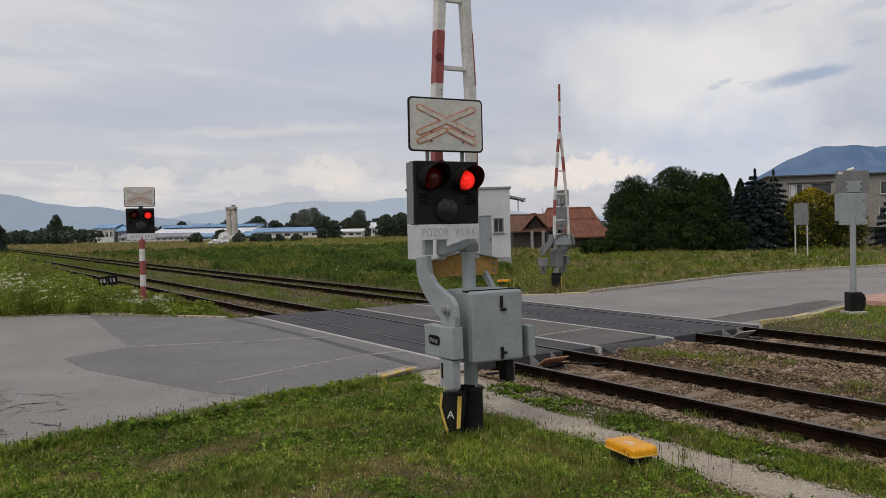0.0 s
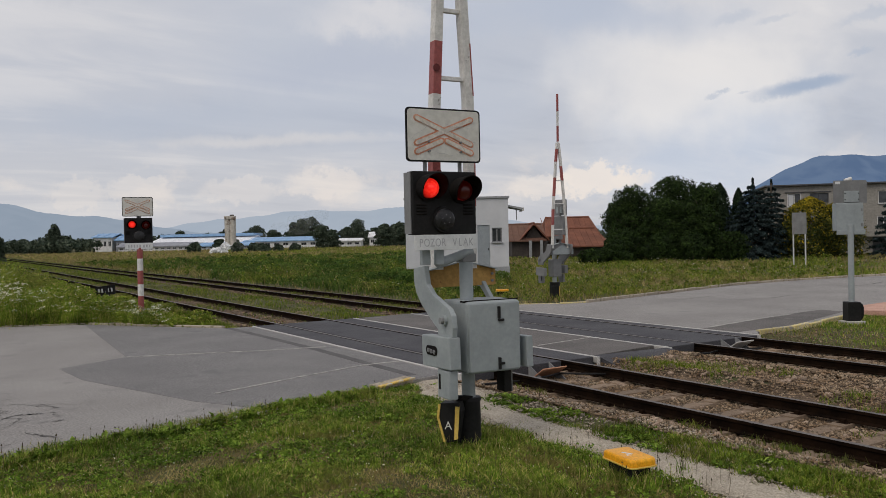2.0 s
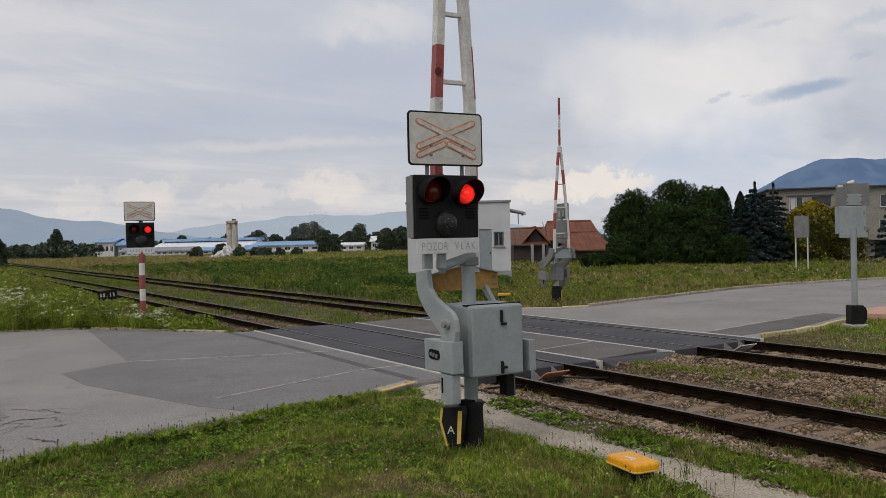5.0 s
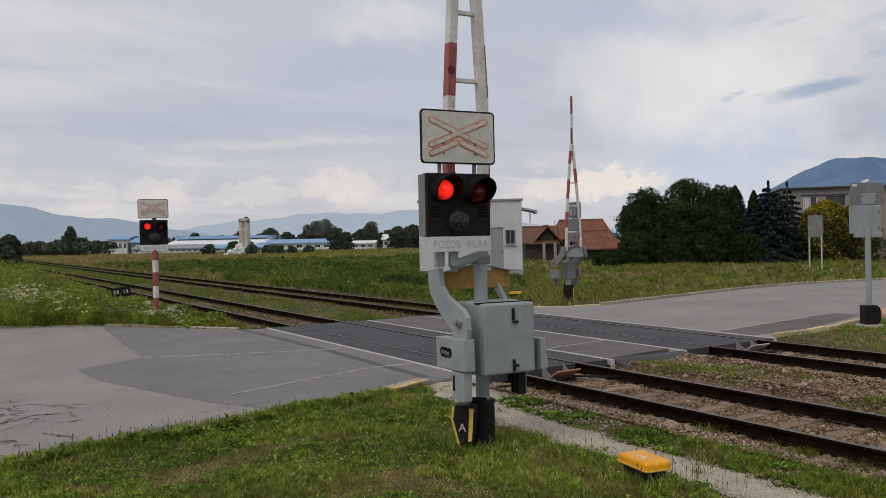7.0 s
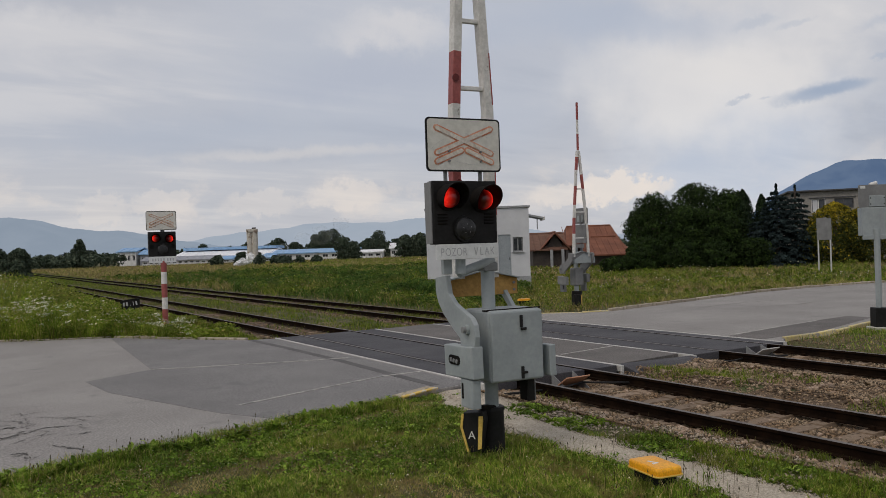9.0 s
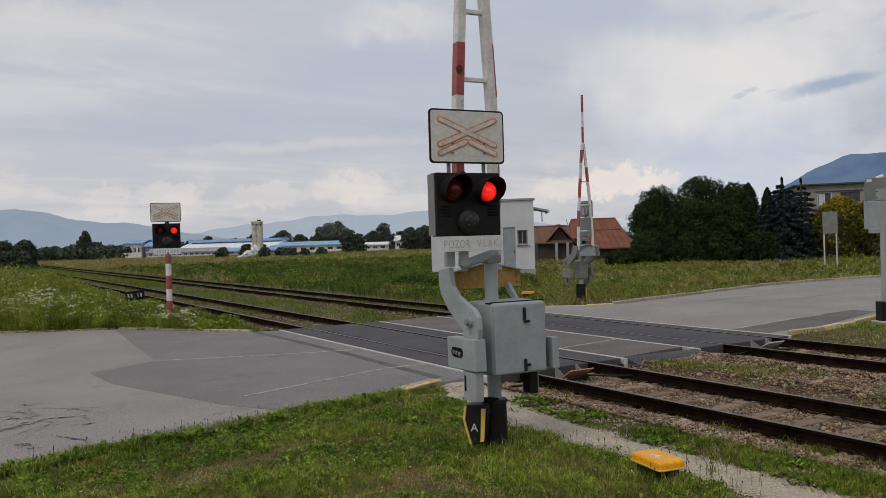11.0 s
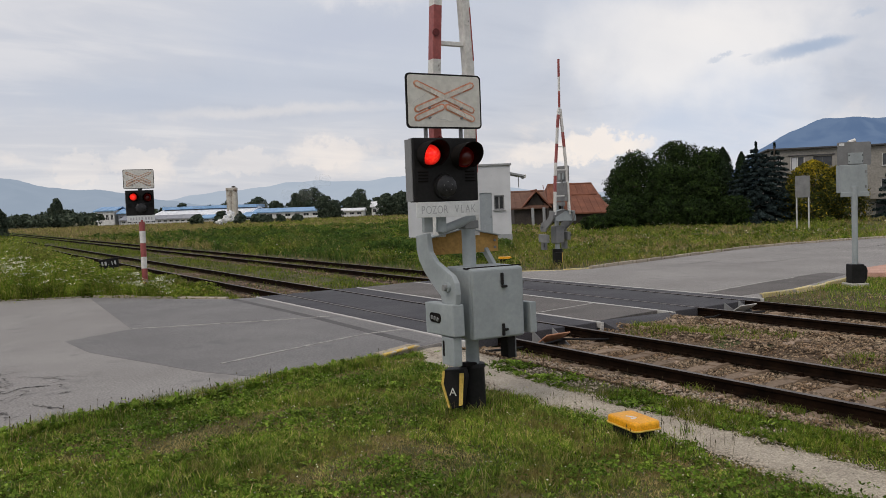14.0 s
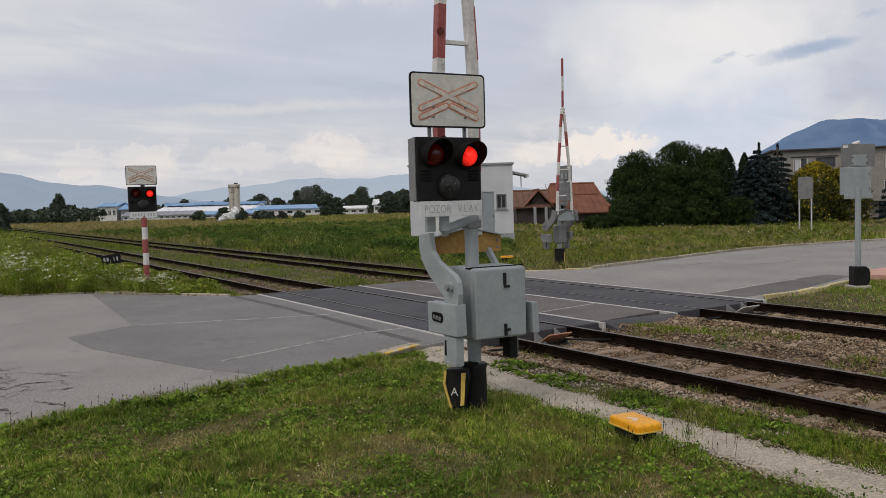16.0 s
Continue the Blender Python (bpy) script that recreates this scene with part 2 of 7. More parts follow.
M_SOIL = surface("meadow_soil", (0.062, 0.064, 0.022), (0.100, 0.090, 0.036), 0.6, 0.95, fine=26, bump=0.6, fine_mix=0.9, stain=(0.19, 0.145, 0.080), stain_at=0.58, stain_scale=1.1)
M_BALLAST = surface("ballast_bed", (0.085, 0.058, 0.038), (0.150, 0.105, 0.070), 1.2, 0.95, fine=28, bump=0.9, stain=(0.07, 0.085, 0.03), stain_at=0.60, stain_scale=0.9, fine_mix=0.8)
M_STONE = surface("ballast_stone", (0.150, 0.092, 0.050), (0.265, 0.205, 0.140), 3, 0.9, fine=40, bump=0.2, island=0.75)
M_PATH = surface("path_gravel", (0.36, 0.315, 0.250), (0.47, 0.415, 0.335), 2.0, 0.95, fine=55, bump=0.7, stain=(0.22, 0.20, 0.13), stain_at=0.66, fine_mix=0.7)
M_PEBBLE = surface("pebble", (0.34, 0.295, 0.235), (0.50, 0.44, 0.36), 5, 0.9, fine=40, bump=0.1, island=0.5)
M_LOOSE = surface("loose_stone", (0.20, 0.13, 0.085), (0.33, 0.26, 0.20), 1.5, 0.9, fine=6, bump=0.1, per_object=0.45)
M_GRIT = surface("track_grit", (0.25, 0.20, 0.155), (0.38, 0.325, 0.26), 5, 0.9, fine=40, bump=0.1, island=0.5)
M_ROAD = surface("old_asphalt", (0.232, 0.219, 0.208), (0.302, 0.287, 0.272), 0.4, 0.85, fine=36, bump=0.35, stain=(0.212, 0.203, 0.195), stain_at=0.58, stain_scale=1.7, fine_mix=0.75)
M_PATCH = surface("newer_asphalt", (0.168, 0.162, 0.160), (0.212, 0.205, 0.200), 0.5, 0.85, fine=36, bump=0.35, stain=(0.150, 0.147, 0.146), stain_at=0.58, fine_mix=0.8)
M_DARKROAD = surface("dark_asphalt", (0.050, 0.049, 0.056), (0.082, 0.080, 0.086), 0.8, 0.8, fine=50, bump=0.3, stain=(0.115, 0.11, 0.108), stain_at=0.66, fine_mix=0.8)
M_MIDROAD = surface("dark_worn_asphalt", (0.110, 0.102, 0.096), (0.158, 0.145, 0.136), 0.7, 0.85, fine=36, bump=0.35, stain=(0.19, 0.175, 0.16), stain_at=0.62, fine_mix=0.8)
M_TAR = surface("tar_seam", (0.085, 0.08, 0.08), (0.115, 0.11, 0.108), 1.5, 0.8, fine=60, bump=0.2)
M_CRACK = surface("road_crack", (0.075, 0.073, 0.070), (0.12, 0.115, 0.108), 4, 0.95, fine=60, bump=0.2)
M_WORNPAINT = surface("worn_white_paint", (0.33, 0.315, 0.29), (0.43, 0.41, 0.38), 3, 0.8, fine=50, bump=0.15, stain=(0.23, 0.225, 0.22), stain_at=0.50, stain_scale=7)
M_WHITECONC = surface("whitewashed_concrete", (0.44, 0.43, 0.41), (0.58, 0.57, 0.55), 3, 0.85, fine=40, bump=0.2, stain=(0.28, 0.26, 0.24), stain_at=0.62)
M_CONC = surface("concrete", (0.34, 0.32, 0.29), (0.46, 0.44, 0.40), 2, 0.9, fine=40, bump=0.3, stain=(0.22, 0.20, 0.17), stain_at=0.6, per_object=0.2)
M_YELLOWKERB = surface("yellow_kerb_paint", (0.56, 0.36, 0.07), (0.66, 0.48, 0.16), 5, 0.85, fine=50, bump=0.2, stain=(0.50, 0.46, 0.38), stain_at=0.52, per_object=0.15)
M_KERBPALE = surface("bleached_kerb_paint", (0.56, 0.44, 0.16), (0.64, 0.55, 0.30), 5, 0.85, fine=50, bump=0.2, stain=(0.38, 0.35, 0.30), stain_at=0.5, per_object=0.2)
M_OLDKERB = surface("old_brownish_concrete", (0.30, 0.255, 0.195), (0.40, 0.35, 0.285), 2, 0.92, fine=30, bump=0.35, stain=(0.17, 0.155, 0.10), stain_at=0.55, per_object=0.25)
M_PINK = surface("red_paving", (0.42, 0.24, 0.18), (0.52, 0.32, 0.25), 3, 0.9, fine=30, bump=0.2, per_object=0.2)
M_SLEEPER = surface("weathered_sleeper", (0.185, 0.128, 0.086), (0.285, 0.212, 0.150), 3, 0.9, fine=30, bump=0.3, stain=(0.10, 0.068, 0.045), stain_at=0.58, per_object=0.25)
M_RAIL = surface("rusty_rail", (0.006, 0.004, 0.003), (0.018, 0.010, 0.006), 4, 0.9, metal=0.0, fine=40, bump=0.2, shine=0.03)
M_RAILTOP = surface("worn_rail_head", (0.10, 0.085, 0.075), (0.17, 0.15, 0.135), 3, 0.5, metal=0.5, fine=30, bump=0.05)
M_GREY = surface("grey_enamel", (0.262, 0.292, 0.300), (0.332, 0.364, 0.372), 2.5, 0.55, fine=22, bump=0.05, stain=(0.21, 0.22, 0.205), stain_at=0.68, stain_scale=5, fine_mix=0.10)
M_GREYDARK = surface("dull_grey_steel", (0.165, 0.168, 0.170), (0.225, 0.228, 0.230), 3, 0.6, fine=25, bump=0.06, stain=(0.15, 0.13, 0.11), stain_at=0.68, stain_scale=6, fine_mix=0.10)
M_OCHRE = surface("ochre_rusted_steel", (0.36, 0.20, 0.055), (0.46, 0.27, 0.08), 4, 0.7, fine=25, bump=0.08, stain=(0.20, 0.09, 0.03), stain_at=0.62, stain_scale=9)
M_BLACK = surface("black_enamel", (0.010, 0.010, 0.010), (0.019, 0.018, 0.018), 4, 0.55, fine=30, bump=0.05, stain=(0.05, 0.043, 0.036), stain_at=0.68, shine=0.15)
M_HOOD = surface("black_hood", (0.008, 0.007, 0.007), (0.015, 0.013, 0.012), 5, 0.8, fine=30, bump=0.05, shine=0.08)
M_BOARDWHITE = surface("faded_white_sheet", (0.56, 0.55, 0.50), (0.66, 0.65, 0.60), 3, 0.5, fine=20, bump=0.03, stain=(0.42, 0.40, 0.34), stain_at=0.66, stain_scale=6, fine_mix=0.15)
M_FADEDRED = surface("faded_red_film", (0.58, 0.20, 0.10), (0.66, 0.36, 0.24), 5, 0.5, fine=30, bump=0.02, stain=(0.58, 0.46, 0.38), stain_at=0.56, stain_scale=4.5)
M_PALEPEACH = surface("bleached_film", (0.58, 0.52, 0.45), (0.62, 0.58, 0.52), 7, 0.5, fine=30, bump=0.02)
M_WHITE = surface("white_paint", (0.58, 0.57, 0.55), (0.72, 0.71, 0.69), 4, 0.55, fine=25, bump=0.05, stain=(0.30, 0.27, 0.23), stain_at=0.66, stain_scale=8, fine_mix=0.25)
M_BOOM = surface("scuffed_white_boom", (0.56, 0.55, 0.52), (0.70, 0.69, 0.66), 4, 0.55, fine=25, bump=0.05, stain=(0.16, 0.14, 0.12), stain_at=0.635, stain_scale=11, fine_mix=0.25)
M_RED = surface("red_paint", (0.27, 0.065, 0.062), (0.34, 0.10, 0.09), 4, 0.5, fine=25, bump=0.04, stain=(0.20, 0.05, 0.04), stain_at=0.66, stain_scale=8)
M_DARKLENS = surface("dark_red_lens", (0.10, 0.010, 0.008), (0.15, 0.016, 0.012), 6, 0.3, fine=60, bump=0.1)
M_CLEARLENS = surface("dusty_dark_lens", (0.012, 0.012, 0.013), (0.035, 0.035, 0.036), 10, 0.25, fine=60, bump=0.15)
M_YELLOW = surface("yellow_plastic", (0.76, 0.33, 0.010), (0.84, 0.40, 0.015), 5, 0.42, fine=50, bump=0.03, stain=(0.58, 0.33, 0.06), stain_at=0.66)
M_STRIPE = surface("yellow_stripe_paint", (0.55, 0.36, 0.06), (0.66, 0.47, 0.12), 6, 0.6, fine=40, bump=0.05)
M_ORANGE = surface("orange_plate_paint", (0.42, 0.20, 0.11), (0.52, 0.30, 0.20), 5, 0.7, fine=40, bump=0.05)
M_TEXT = surface("grey_lettering", (0.38, 0.39, 0.40), (0.46, 0.47, 0.48), 5, 0.6, fine=40, bump=0.0)
M_PLATE = surface("white_name_plate", (0.60, 0.61, 0.61), (0.70, 0.71, 0.71), 4, 0.5, fine=25, bump=0.02, fine_mix=0.15)
M_PLASTER = surface("white_plaster", (0.52, 0.53, 0.55), (0.58, 0.59, 0.61), 1.5, 0.85, fine=20, bump=0.02, stain=(0.47, 0.47, 0.475), stain_at=0.64, fine_mix=0.06)
M_PLINTH = surface("grey_plinth", (0.28, 0.29, 0.30), (0.34, 0.35, 0.36), 2, 0.9, fine=20, bump=0.1)
M_DOORGREY = surface("grey_door_paint", (0.26, 0.29, 0.31), (0.31, 0.34, 0.36), 3, 0.5, fine=20, bump=0.02)
M_GLASS = surface("dark_window_glass", (0.02, 0.022, 0.025), (0.05, 0.055, 0.06), 1.0, 0.08, fine=3, bump=0.0, shine=0.5)
M_TILE = surface("orange_roof_tile", (0.150, 0.060, 0.038), (0.225, 0.090, 0.054), 0.8, 0.85, fine=9, bump=0.4, stain=(0.22, 0.09, 0.055), stain_at=0.6)
M_BROWNTILE = surface("brown_roof_tile", (0.13, 0.07, 0.05), (0.18, 0.10, 0.072), 0.8, 0.85, fine=9, bump=0.4)
M_TIMBER = surface("dark_timber", (0.045, 0.038, 0.034), (0.075, 0.062, 0.054), 1.2, 0.9, fine=10, bump=0.3)
M_APT = surface("beige_render", (0.235, 0.222, 0.198), (0.29, 0.275, 0.248), 0.5, 0.9, fine=6, bump=0.1)
M_ROOFEDGE = surface("dark_roof_edge", (0.06, 0.06, 0.065), (0.10, 0.10, 0.105), 0.7, 0.7, fine=6, bump=0.05)
M_BLUEROOF = surface("blue_sheet_roof", (0.20, 0.36, 0.58), (0.27, 0.43, 0.64), 0.05, 0.5, fine=1.5, bump=0.05)
M_PALEROOF = surface("pale_sheet_roof", (0.76, 0.77, 0.79), (0.84, 0.85, 0.87), 0.06, 0.5, fine=1.5, bump=0.05)
M_HALL = surface("hall_wall", (0.64, 0.64, 0.63), (0.74, 0.74, 0.73), 0.06, 0.8, fine=1.2, bump=0.05)
M_HALLGREY = surface("grey_hall_sheet", (0.24, 0.25, 0.28), (0.32, 0.33, 0.36), 0.06, 0.8, fine=1.2, bump=0.05)
M_SILO = surface("weathered_silo_concrete", (0.46, 0.43, 0.38), (0.56, 0.53, 0.48), 0.3, 0.9, fine=2, bump=0.2, stain=(0.26, 0.20, 0.16), stain_at=0.56, stain_scale=0.6)
M_BARK = surface("bark", (0.06, 0.048, 0.038), (0.10, 0.08, 0.062), 2, 0.95, fine=14, bump=0.6)
M_GRASS = leafy("short_grass", [(0.0, (0.080, 0.155, 0.018)), (0.45, (0.165, 0.265, 0.030)), (0.76, (0.285, 0.375, 0.058)), (0.88, (0.45, 0.39, 0.13)), (1.0, (0.52, 0.43, 0.22))], patch=(0.235, 0.175, 0.070), patch_scale=1.1, patch_at=0.50, clump=7.0)
M_CLOVER = leafy("clover_leaves", [(0.0, (0.065, 0.125, 0.014)), (0.6, (0.145, 0.235, 0.030)), (1.0, (0.27, 0.37, 0.065))], clump=6.0)
M_TALLGRASS = leafy("meadow_grass", [(0.0, (0.085, 0.150, 0.016)), (0.5, (0.170, 0.240, 0.026)), (0.8, (0.265, 0.305, 0.052)), (1.0, (0.39, 0.33, 0.13))], patch=(0.21, 0.18, 0.06), patch_scale=0.16)
M_WEED = leafy("dark_weeds", [(0.0, (0.036, 0.082, 0.017)), (0.6, (0.076, 0.140, 0.027)), (1.0, (0.14, 0.205, 0.044))], patch=(0.13, 0.145, 0.03), patch_scale=0.3)
M_ROUGH = leafy("rough_grass", [(0.0, (0.070, 0.120, 0.014)), (0.5, (0.140, 0.205, 0.022)), (0.8, (0.220, 0.275, 0.042)), (1.0, (0.29, 0.24, 0.10))], patch=(0.17, 0.145, 0.06), patch_scale=0.6, clump=5.0)
M_SEED = leafy("dark_seed_heads", [(0.0, (0.045, 0.040, 0.020)), (0.6, (0.10, 0.085, 0.045)), (1.0, (0.17, 0.14, 0.08))], through=0.1)
M_STRAW = leafy("dry_grass", [(0.0, (0.20, 0.165, 0.065)), (0.5, (0.33, 0.265, 0.115)), (1.0, (0.46, 0.38, 0.19))])
M_FLOWER = leafy("white_umbels", [(0.0, (0.42, 0.44, 0.30)), (0.5, (0.60, 0.60, 0.46)), (1.0, (0.74, 0.73, 0.62))], through=0.2)
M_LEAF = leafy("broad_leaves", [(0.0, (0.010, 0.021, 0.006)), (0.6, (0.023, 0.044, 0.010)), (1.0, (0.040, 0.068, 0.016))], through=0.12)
# Distance haze is mixed into these leaf tones: paler and bluer greens
M_LEAFFAR = leafy("far_leaves_haze_tint", [(0.0, (0.040, 0.060, 0.044)), (0.6, (0.066, 0.090, 0.064)), (1.0, (0.098, 0.122, 0.086))], through=0.15)
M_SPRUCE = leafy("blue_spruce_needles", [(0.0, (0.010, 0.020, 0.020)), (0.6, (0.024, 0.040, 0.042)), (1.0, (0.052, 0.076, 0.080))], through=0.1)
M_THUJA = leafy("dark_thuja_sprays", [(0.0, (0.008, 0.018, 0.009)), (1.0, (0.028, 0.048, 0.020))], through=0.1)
M_GOLD = leafy("golden_conifer_sprays", [(0.0, (0.11, 0.105, 0.010)), (0.5, (0.24, 0.195, 0.014)), (1.0, (0.42, 0.31, 0.018))], through=0.2)
M_OLIVE = leafy("olive_conifer_sprays", [(0.0, (0.016, 0.028, 0.008)), (0.6, (0.045, 0.055, 0.010)), (1.0, (0.10, 0.10, 0.014))], through=0.1)
# Aerial haze is painted into these hill colours, which shine by themselves
M_HILL_L = glow("far_hills_haze_tint", (0.285, 0.352, 0.435), 1.0, 0.006, (0.305, 0.372, 0.455))
M_HILL_M = glow("farther_hills_haze_tint", (0.385, 0.455, 0.540), 1.0, 0.006, (0.405, 0.472, 0.552))
M_HILL_R = glow("mountain_haze_tint", (0.100, 0.160, 0.275), 1.0, 0.009, (0.130, 0.195, 0.310))


def lamp_material():
    """A signal lamp's ball: one half shines red, the other is dark glass."""
    m = bpy.data.materials.new("signal_lamp_ball")
    m.use_nodes = True
    t = m.node_tree
    p = t.nodes["Principled BSDF"]
    p.inputs["Base Color"].default_value = (0.03, 0.003, 0.003, 1)
    p.inputs["Roughness"].default_value = 0.3
    where = t.nodes.new("ShaderNodeTexCoord").outputs["Object"]
    sep = t.nodes.new("ShaderNodeSeparateXYZ")
    t.links.new(where, sep.inputs[0])
    face = math_node(t, "ADD", math_node(t, "MULTIPLY", sep.outputs[1], -12.0), 0.35, True)
    n = node(t, "ShaderNodeTexVoronoi", Scale=38.0)
    t.links.new(where, n.inputs["Vector"])
    cells = ramp(t, n.outputs["Distance"], [(0.0, (1.0, 0.045, 0.022)), (0.7, (0.78, 0.012, 0.008))]).outputs[0]
    t.links.new(cells, p.inputs["Emission Color"])
    middle = math_node(t, "POWER", math_node(t, "MULTIPLY", sep.outputs[1], -1 / 0.105, True), 1.6)
    beam = math_node(t, "ADD", math_node(t, "MULTIPLY", middle, 1.05), 0.28)
    t.links.new(math_node(t, "ADD", math_node(t, "MULTIPLY", face, beam), 0.012), p.inputs["Emission Strength"])
    return m


M_LAMP = lamp_material()


# ---------------------------------------------------------------- building helpers
def thing(name, m, label, category, group="", kind=""):
    ob = new(name)
    ob.empty_display_size = 0.2
    ob.matrix_world = m
    return tagged(ob, label, category, group, kind)


def part(name, bm, material, parent=None, label="", smooth=False):
    """One mesh object out of a bmesh, under a thing or a part."""
    me = bpy.data.meshes.new(name)
    bm.to_mesh(me)
    bm.free()
    return linked(name, me, material, parent, label, smooth)


def linked(name, me, material, parent=None, label="", smooth=False):
    if material and not me.materials:
        me.materials.append(material)
    if smooth:
        me.shade_smooth()
        me.set_sharp_from_angle(angle=radians(45))
    ob = new(name, me)
    if parent:
        ob.parent = parent
    if label:
        ob["label"] = label
    return ob


def box(size, at=(0, 0, 0), turn=(0, 0, 0), bevel=0.0, bm=None):
    """A box of that size round its centre, with bevelled edges."""
    one = bmesh.new()
    bmesh.ops.create_cube(one, size=1, matrix=Matrix.Diagonal((*size, 1)))
    if bevel:
        bmesh.ops.bevel(one, geom=list(one.edges), offset=bevel, segments=2, affect="EDGES", profile=0.5)
    bmesh.ops.transform(one, matrix=pose(*at, *turn), verts=list(one.verts))
    return join(bm, one)


def join(bm, one):
    if bm is None:
        return one
    me = bpy.data.meshes.new("tmp")
    one.to_mesh(me)
    one.free()
    bm.from_mesh(me)
    bpy.data.meshes.remove(me)
    return bm


def tube(a, b, r1, r2=None, sides=20, bm=None, caps=True):
    a, b = Vector(a), Vector(b)
    one = bmesh.new()
    bmesh.ops.create_cone(one, cap_ends=caps, segments=sides, radius1=r1, radius2=r1 if r2 is None else r2, depth=(b - a).length)
    turn = (b - a).to_track_quat("Z", "Y").to_matrix().to_4x4()
    bmesh.ops.transform(one, matrix=Matrix.Translation((a + b) / 2) @ turn, verts=list(one.verts))
    return join(bm, one)


def plate(outline, thick, m=None, bevel=0.0, bm=None):
    """A flat outline in x, y, given thickness along z, then placed by m."""
    one = bmesh.new()
    f = one.faces.new([one.verts.new((x, y, -thick / 2)) for x, y in outline])
    f.normal_update()
    up = bmesh.ops.extrude_face_region(one, geom=[f])
    bmesh.ops.translate(one, vec=(0, 0, thick), verts=[v for v in up["geom"] if isinstance(v, bmesh.types.BMVert)])
    bmesh.ops.recalc_face_normals(one, faces=list(one.faces))
    if bevel:
        sharp = [e for e in one.edges if len(e.link_faces) == 2 and e.calc_face_angle() > 0.6]
        bmesh.ops.bevel(one, geom=sharp, offset=bevel, segments=2, affect="EDGES", profile=0.5)
    if m is not None:
        bmesh.ops.transform(one, matrix=m, verts=list(one.verts))
    return join(bm, one)


def rounded(w, h, r, steps=5):
    pts = []
    for cx, cy, a0 in ((w / 2 - r, h / 2 - r, 0), (-w / 2 + r, h / 2 - r, 90), (-w / 2 + r, -h / 2 + r, 180), (w / 2 - r, -h / 2 + r, 270)):
        for i in range(steps + 1):
            a = radians(a0 + 90 * i / steps)
            pts.append((cx + r * math.cos(a), cy + r * math.sin(a)))
    return pts


def upright(x, y, z):
    """Stands a plate's outline upright: its x stays x, its y becomes z, and it faces -y."""
    return pose(x, y, z, 90, 0, 0)


def sideways(x, y, z):
    """Stands a plate's outline in the y, z plane."""
    return Matrix.Translation((x, y, z)) @ Matrix(((0, 0, 1, 0), (1, 0, 0, 0), (0, 1, 0, 0), (0, 0, 0, 1)))


def raw_mesh(name, verts, faces_idx, counts):
    """A mesh from numpy arrays: corners, the faces' corner numbers in a row, and corners per face."""
    me = bpy.data.meshes.new(name)
    me.vertices.add(len(verts))
    me.vertices.foreach_set("co", verts.astype(np.float32).ravel())
    me.loops.add(len(faces_idx))
    me.loops.foreach_set("vertex_index", faces_idx.astype(np.int32))
    me.polygons.add(len(counts))
    starts = np.concatenate([[0], np.cumsum(counts)[:-1]])
    me.polygons.foreach_set("loop_start", starts.astype(np.int32))
    me.update(calc_edges=True)
    me.validate()
    return me


def blades(name, pos, height, width, material, label, category, lean=0.35, seed=1):
    """Grass: one bent, tapered blade at each position, all in one object."""
    rng = np.random.default_rng(seed)
    n = len(pos)
    h = height * rng.uniform(0.55, 1.2, n)
    w = width * rng.uniform(0.7, 1.3, n)
    a, b = rng.uniform(0, 2 * np.pi, n), rng.uniform(0, 2 * np.pi, n)
    side = np.stack([np.cos(a), np.sin(a), np.zeros(n)], 1) * (w / 2)[:, None]
    bend = np.stack([np.cos(b), np.sin(b), np.zeros(n)], 1) * (h * lean * rng.uniform(0.1, 1.4, n))[:, None]
    up = np.zeros((n, 3))
    up[:, 2] = h
    v = np.stack([pos - side, pos + side, pos + side * 0.75 + up * 0.55 + bend * 0.35, pos - side * 0.75 + up * 0.55 + bend * 0.35, pos + up + bend], 1).reshape(-1, 3)
    base = np.arange(n)[:, None] * 5
    idx = np.concatenate([base + np.array([[0, 1, 2, 3]]), base + np.array([[3, 2, 4]])], 1).ravel()
    ob = linked(name, raw_mesh(name, v, idx, np.tile([4, 3], n)), material)
    return tagged(ob, label, category, kind="stuff")


def cards(pos, normal, size, rng, aspect=0.6):
    """Small pointed leaves (four corners each) at positions, roughly facing their normals."""
    n = len(pos)
    r = rng.normal(size=(n, 3))
    d = normal + 0.7 * r
    d /= np.linalg.norm(d, axis=1)[:, None] + 1e-9
    t = np.cross(d, rng.normal(size=(n, 3)))
    t /= np.linalg.norm(t, axis=1)[:, None] + 1e-9
    s = np.cross(d, t)
    k = (size * rng.uniform(0.6, 1.35, n))[:, None]
    v = np.stack([pos - t * k, pos + s * k * aspect, pos + t * k, pos - s * k * aspect], 1).reshape(-1, 3)
    return v, (np.arange(n)[:, None] * 4 + np.array([[0, 1, 2, 3]])).ravel(), np.full(n, 4)


